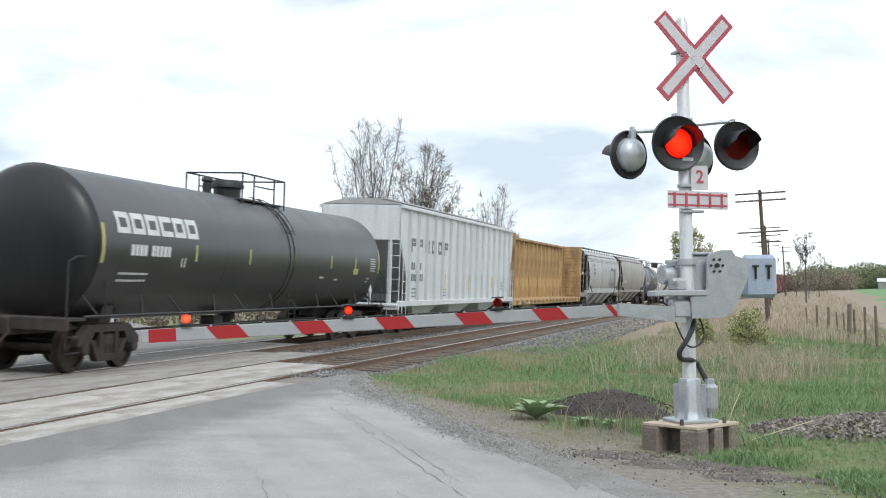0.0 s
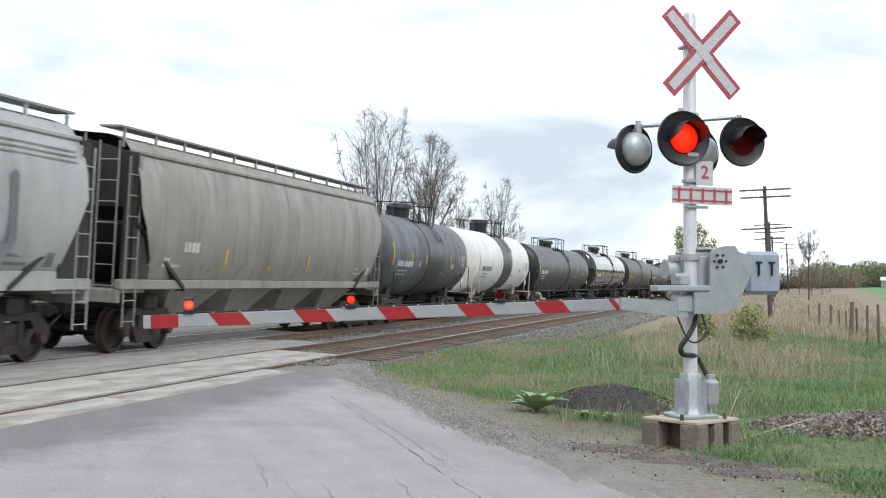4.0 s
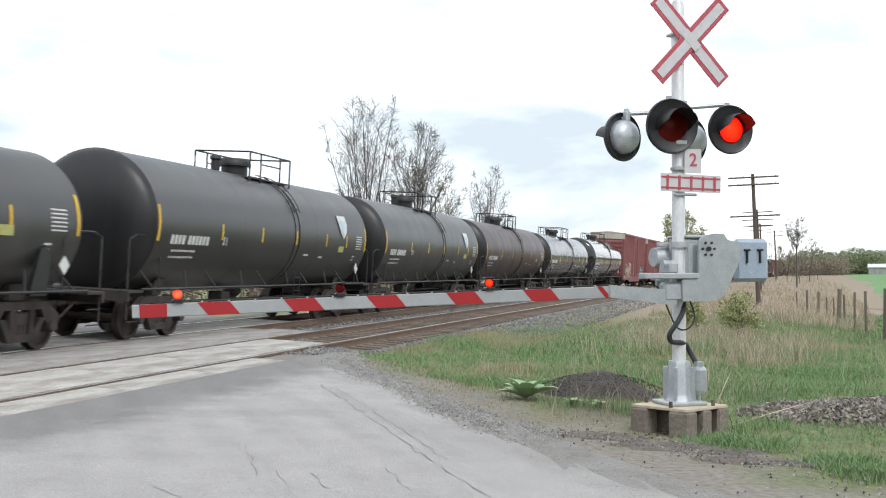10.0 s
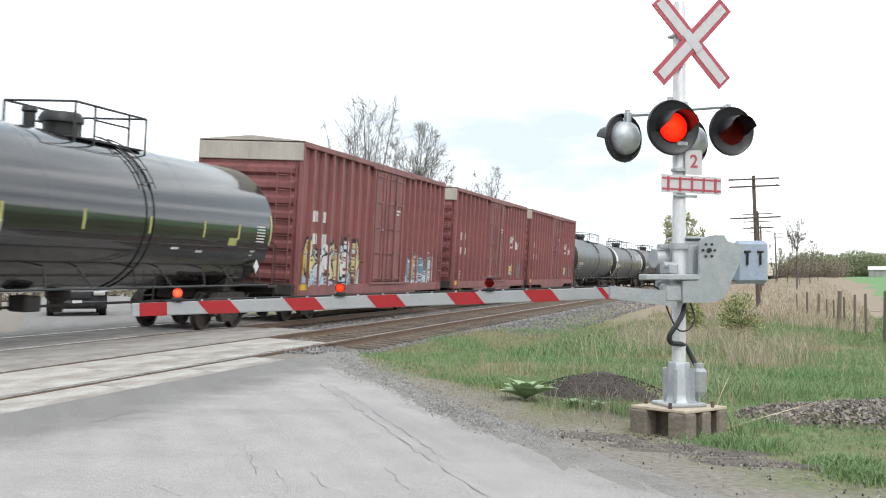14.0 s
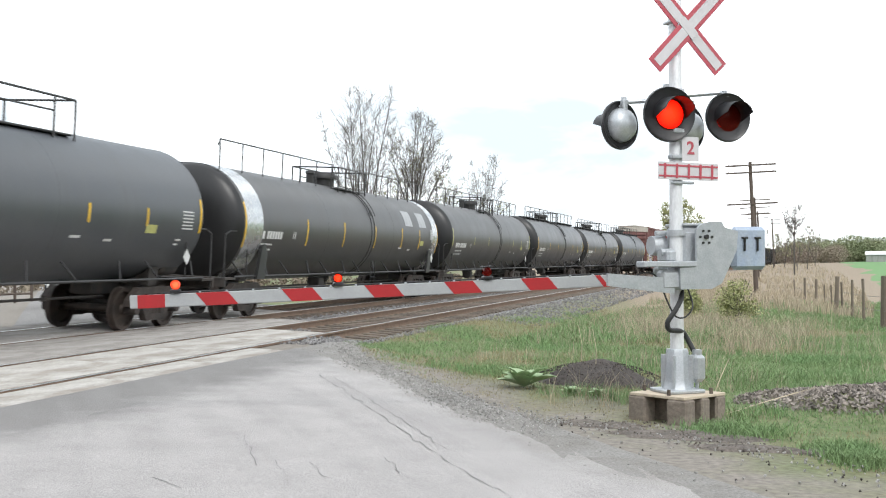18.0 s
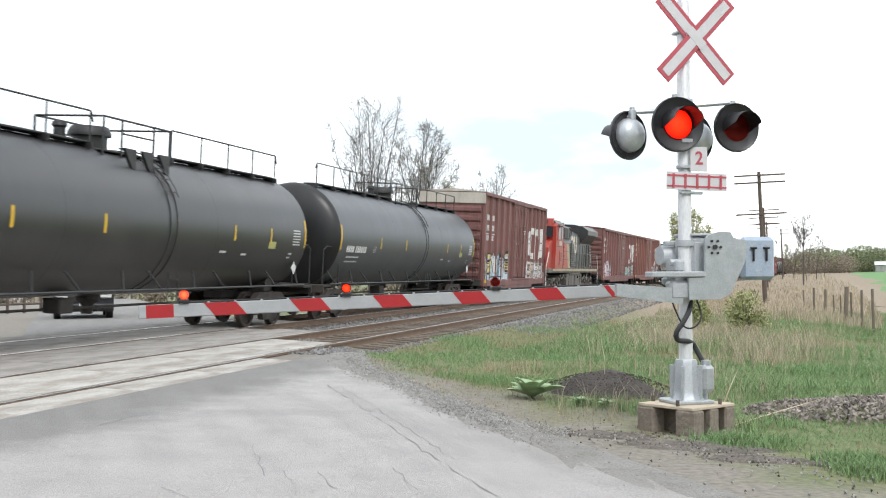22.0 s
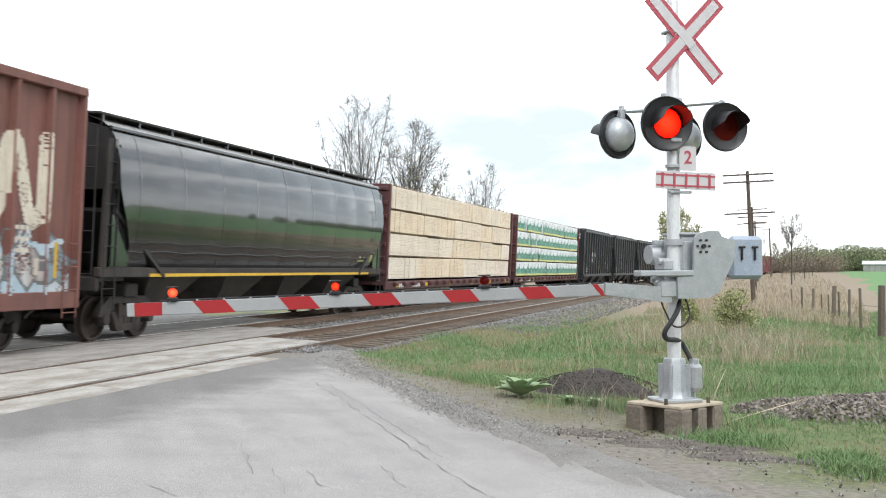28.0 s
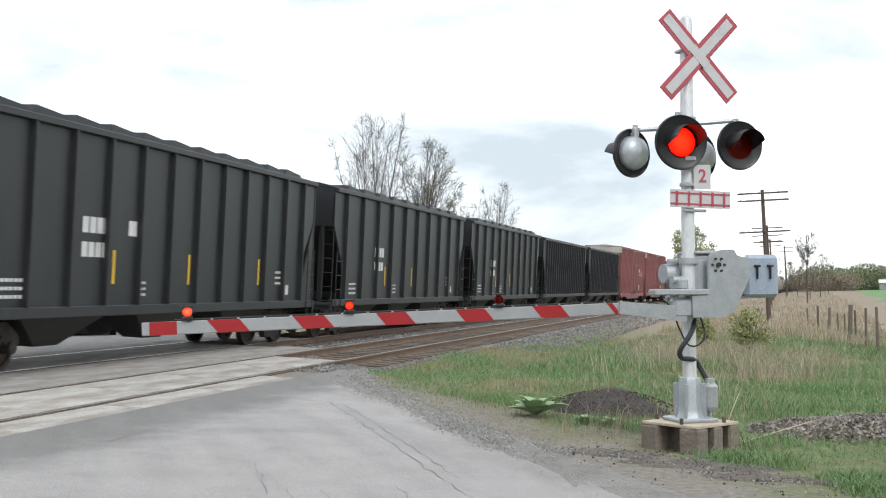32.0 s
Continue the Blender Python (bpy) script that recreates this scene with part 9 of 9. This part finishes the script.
def tuft_spot(rnd):
    x, y = polar(rnd.uniform(-3, 24), 12 + 22 * rnd.random() ** 1.4)
    u, s = to_track(x, y)
    w = road_w(x, y)
    if u > 6.6 or w < verge_edge(u) + 0.8 or patchy(x, y, 0.55, 14) + 0.4 * patchy(x, y, 1.7, 4) < 0.16 or (x - 2.3) ** 2 / 1.2 + (y - 15.4) ** 2 / 0.9 < 1:
        return None
    return x, y, 1.0


tagged(part("green_tufts", blades(11000, tuft_spot, 0.07, 0.21, 0.004, 76, 1.2), M["grass"], sharp=0), "taller tufts of fresh green grass", "grass", kind="stuff")


def weed_spot(rnd):
    x, y = polar(rnd.uniform(2, 24), 11 + 30 * rnd.random() ** 1.4)
    u, s = to_track(x, y)
    if u > 5 or road_w(x, y) < verge_edge(u) + 0.6 or patchy(x, y, 0.4, 24) < 0.12:
        return None
    return x, y, 1.0


def pale_spot(rnd):
    x, y = polar(az_of(rnd.gauss(1250, 110)), max(17, rnd.gauss(28, 5.5)))
    if to_track(x, y)[0] > 4.6 or patchy(x, y, 0.5, 31) + 0.3 * patchy(x, y, 1.6, 32) < rnd.gauss(0.12, 0.1):
        return None
    return x, y, 1.0


tagged(part("pale_grass", blades(3400, pale_spot, 0.18, 0.55, 0.004, 78, 0.8), M["dry"], sharp=0), "bleached clumps of last year's grass", "grass", kind="stuff")


def lush_spot(rnd):
    px, d, wide = rnd.choice(((1440, 19.5, 0.9), (1480, 20.5, 0.8), (1530, 9.9, 0.3), (1495, 10.4, 0.3), (1150, 19, 0.8), (900, 17.5, 0.9), (960, 16.6, 0.8), (1300, 11.2, 0.45)))
    x, y = polar(az_of(px), d)
    return x + rnd.gauss(0, wide * 0.5), y + rnd.gauss(0, wide * 0.5), 1.0


tagged(part("lush_grass", blades(4200, lush_spot, 0.04, 0.14, 0.004, 79, 1.3), M["grass"], sharp=0), "thick fresh green grass clumps", "grass", kind="stuff")
tagged(part("dead_stems", blades(1500, weed_spot, 0.2, 0.5, 0.003, 77, 0.9), M["dry"], sharp=0), "thin bleached stems of last year's weeds", "grass", kind="stuff")

# heap of dark soil
rows = []
for i in range(17):
    r = i / 16
    rows.append([(2.3 + 0.98 * r * math.cos(a), 15.4 + 0.8 * r * math.sin(a), terrain(2.3, 15.4) - 0.06 + (0.36 * (1 - r * r) ** 1.2 * (1 - 0.25 * r * math.cos(a)) + 0.11 * noise.noise((math.cos(a) * 2 * r, math.sin(a) * 2 * r, 3)) * (1 - r * 0.6)))
                 for a in [2 * math.pi * j / 48 for j in range(49)]])
tagged(part("soil_mound", Build().grid(rows), M["soil"]), "low heap of dark crumbly soil in the grass", "soil mound")


def clods(rnd):
    a, r = rnd.uniform(0, 6.283), rnd.random() ** 0.5
    x, y = 2.3 + 1.05 * r * math.cos(a), 15.4 + 0.9 * r * math.sin(a)
    return x, y, terrain(x, y) + 0.3 * max(0, 1 - r * r) ** 1.2


tagged(part("soil_clods", stones(1100, clods, 0.013, 5), M["soil"], sharp=0), "dark clods scattered over the heap", "soil", kind="stuff")


def soil_patch(x, y, rx, ry, turn, seed):
    """A ragged, slightly raised patch of bare dark earth with crumbs."""
    rows = []
    ct, st = math.cos(turn), math.sin(turn)
    for i in range(9):
        f = i / 8
        row = []
        for j in range(41):
            a = 2 * math.pi * j / 40
            rim = 1 + 0.4 * noise.noise((math.cos(a) * 1.6, math.sin(a) * 1.6, seed)) + 0.2 * noise.noise((math.cos(a) * 4, math.sin(a) * 4, seed))
            p, q = rx * f * rim * math.cos(a), ry * f * rim * math.sin(a)
            px, py = x + p * ct - q * st, y + p * st + q * ct
            row.append((px, py, max(terrain(px, py), -0.3) + (0.03 + 0.03 * noise.noise((px * 6, py * 6, seed))) * (1 - f ** 4) - 0.015 * (i == 8)))
        rows.append(row)
    tagged(part("soil_patch", Build().grid(rows), M["soil_pale"]), "bare crumbly earth beside the road", "soil", kind="stuff")
    rnd = random.Random(int(seed * 7))

    def place(_):
        f, a = rnd.random() ** 0.6 * 1.2, rnd.uniform(0, 6.283)
        p, q = rx * f * math.cos(a), ry * f * math.sin(a)
        px, py = x + p * ct - q * st, y + p * st + q * ct
        return px, py, terrain(px, py) + 0.03
    tagged(part("soil_crumbs", stones(110, place, 0.012, int(seed * 5)), M["soil_pale"], sharp=0), "crumbs of dark earth", "soil", kind="stuff")


soil_patch(1.70, 11.25, 0.55, 0.22, -0.3, 1.3)
soil_patch(2.45, 10.55, 0.75, 0.26, -0.25, 2.7)
soil_patch(2.95, 9.75, 0.8, 0.22, -0.25, 3.9)


def mullein(x, y, size, seed):
    rnd = random.Random(seed)
    t = thing("mullein_plant", "pale woolly rosette of broad leaves at the road's edge", "plant", at=pose(x, y, terrain(x, y)))
    for i in range(18):
        a, tilt, l = i * 2.4 + rnd.uniform(-0.2, 0.2), 0.4 + 0.85 * i / 18 + rnd.uniform(-0.12, 0.12), size * rnd.uniform(0.75, 1.05) * (1 - 0.25 * i / 18)
        b = Build()
        rws = []
        for k in range(7):
            f = k / 6
            w = l * 0.3 * math.sin(math.pi * min(1, f * 0.92 + 0.06)) ** 0.8
            px, pz = l * f * math.cos(tilt * (1 - 0.35 * f)), l * f * math.sin(tilt * (1 - 0.35 * f))
            rws.append([(px, -w, pz + w * 0.35), (px, 0, pz), (px, w, pz + w * 0.35)])
        b.grid(rws)
        part("leaf", b, M["mullein"], t, at=pose(0, 0, 0.01, 0, 0, math.degrees(a)))


mullein(1.22, 14.6, 0.46, 1)
mullein(2.05, 13.7, 0.16, 2)
mullein(1.75, 13.9, 0.18, 3)
sticks = ((3.0, 11.95, 4.6, 13.4, 0.16), (3.9, 12.7, 4.7, 13.3, 0.1), (3.3, 13.2, 3.6, 13.5, 0.5))
for a, b2, c, d, h in sticks:
    za = terrain(a, b2)
    st = part("dead_stalk", Build().pipe(smooth_line([Vector((a, b2, za)), Vector(((a + c) / 2, (b2 + d) / 2, za + h * 0.55)), Vector((c, d, za + h))], 5), 0.006, 5), M["dry"])
    tagged(st, "bent dry stalk leaning in the grass", "stalk")
for px, d, h in ((1055, 15.5, 0.75), (1110, 16.5, 0.85), (1030, 17, 0.7)):
    x, y = polar(az_of(px), d)
    z = terrain(x, y)
    st = part("dead_stalk", Build().pipe([(x, y, z), (x + 0.02, y, z + h * 0.6), (x - 0.03, y, z + h)], 0.005, 5), M["dry"])
    tagged(st, "upright pale dry stalk", "stalk")


# vehicle that waits on the other side
def waiting_car():
    paint("car_black", (0.02, 0.021, 0.024), 0.25, (0.04, 0.04, 0.042), 0.4, 2, coat=0.5)
    paint("car_lamp", (0.7, 0.7, 0.68), 0.15)
    x, y = -12.1, 38.4
    c = thing("suv", "dark sport utility vehicle waiting at the crossing", "car", at=pose(x, y, road_z(26) + 0.0, 0, 0, 18.5))
    # front looks along local -y
    part("body", Build().prism([(-2.3, 0.42), (-2.25, 0.85), (-1.2, 1.02), (2.2, 1.05), (2.3, 0.5), (2.2, 0.35), (-2.2, 0.3)], -0.92, 0.92, "yz"), M["car_black"], c, "dark painted body")
    part("cabin", Build().add([(-0.86, -1.25, 1.0), (0.86, -1.25, 1.0), (0.86, 2.15, 1.0), (-0.86, 2.15, 1.0), (-0.66, -0.35, 1.68), (0.66, -0.35, 1.68), (0.66, 1.85, 1.68), (-0.66, 1.85, 1.68)],
                              [(0, 1, 5, 4), (1, 2, 6, 5), (2, 3, 7, 6), (3, 0, 4, 7), (4, 5, 6, 7), (3, 2, 1, 0)]), M["car_black"], c)
    part("windshield", Build().add([(-0.74, -1.17, 1.08), (0.74, -1.17, 1.08), (0.6, -0.44, 1.62), (-0.6, -0.44, 1.62)], [(0, 1, 2, 3)]), M["cab_glass"], c, "dark windshield")
    for sx in (-1, 1):
        part("headlight", Build().box(sx * 0.68, -2.3, 0.8, 0.36, 0.08, 0.14, 0.03), M["car_lamp"], c)
        part("mirror", Build().box(sx * 1.0, -0.95, 1.1, 0.18, 0.1, 0.14, 0.03), M["car_black"], c)
        for yy in (-1.4, 1.45):
            w = part("wheel", Build().turned([(-0.11, 0.0), (-0.11, 0.3), (-0.08, 0.35), (0.08, 0.35), (0.11, 0.3), (0.11, 0.0)], "x", 22, (sx * 0.82, yy, 0.35)), M["rubber"], c)
            part("rim", Build().turned([(-0.115, 0.0), (-0.118, 0.2), (0.118, 0.2), (0.115, 0.0)], "x", 16, (sx * 0.82, yy, 0.35)), M["galv"], w)
    part("grille", Build().box(0, -2.29, 0.72, 0.9, 0.06, 0.2, 0.02), M["iron_black"], c)
    part("bumper", Build().box(0, -2.3, 0.46, 1.8, 0.14, 0.2, 0.05), M["car_black"], c)
    part("plate", Build().box(0, -2.375, 0.5, 0.3, 0.012, 0.15), M["mark_white"], c, "pale number plate")


waiting_car()


# ---- movement ----
PERIOD, FIRST, LIT = 1.4035, 0.67, 0.79  # the left lamp lights up at FIRST for LIT seconds of each PERIOD; the right one in between


def motions():
    for car, s0 in CARS:
        walk(car, [(t, track_pose(FAR_U, s0 - run(t), CANT / 2)) for t in range(0, 33)])
    # wheelsets roll while their car passes the crossing
    places = {car: s0 for car, s0 in CARS}
    for car, s0 in CARS:
        for ob in car.children_recursive:
            if ob.name.startswith("wheelset") and s0 < 690:
                t0 = max(0.0, min(31.0, (s0 - 44) / 19.2))
                t1 = min(32.0, t0 + 2.0)
                if s0 > 44 + run(32):
                    continue
                rest = ob.matrix_basis.copy()
                first, last = frame(t0), frame(t1)
                rows = [(0.0, rest)] if first > 1 else []
                for f in range(first, last + 1):
                    t = (f - 1) / FPS
                    rows.append((t, rest @ Matrix.Rotation(-(run(t) - run(t0)) / 0.458, 4, "Y")))
                if last < frame(32.0):
                    rows.append((32.0, rows[-1][1]))
                walk(ob, rows)
    # each glowing reflector shows its bright face while its lamp is lit, and its dark back while not
    for key, other in (("left", False), ("right", True), ("mid", False), ("inner", True)):
        ob = FLASHERS[key]
        rest = ob.matrix_basis.copy()
        axis = "Z" if key in ("left", "right") else "Y"

        def at(deg):
            return rest @ Matrix.Rotation(radians(deg), 4, axis)
        angle = 180 if other else 0
        rows = [(0.0, at(angle))]
        switches = sorted([FIRST + PERIOD * k for k in range(-1, 24)] + [FIRST + LIT + PERIOD * k for k in range(-1, 24)])
        for t in switches:
            if 0.0 < t < 31.9:
                t0 = max(t, 0.055)
                rows += [(t0 - 0.05, at(angle)), (t0 - 0.017, at(angle + 60)), (t0 + 0.017, at(angle + 120)), (t0 + 0.05, at(angle + 180))]
                angle = (angle + 180) % 360
        rows.append((32.0, at(angle)))
        walk(ob, [r for i, r in enumerate(rows) if i == 0 or frame(r[0]) > frame(rows[i - 1][0])])


motions()
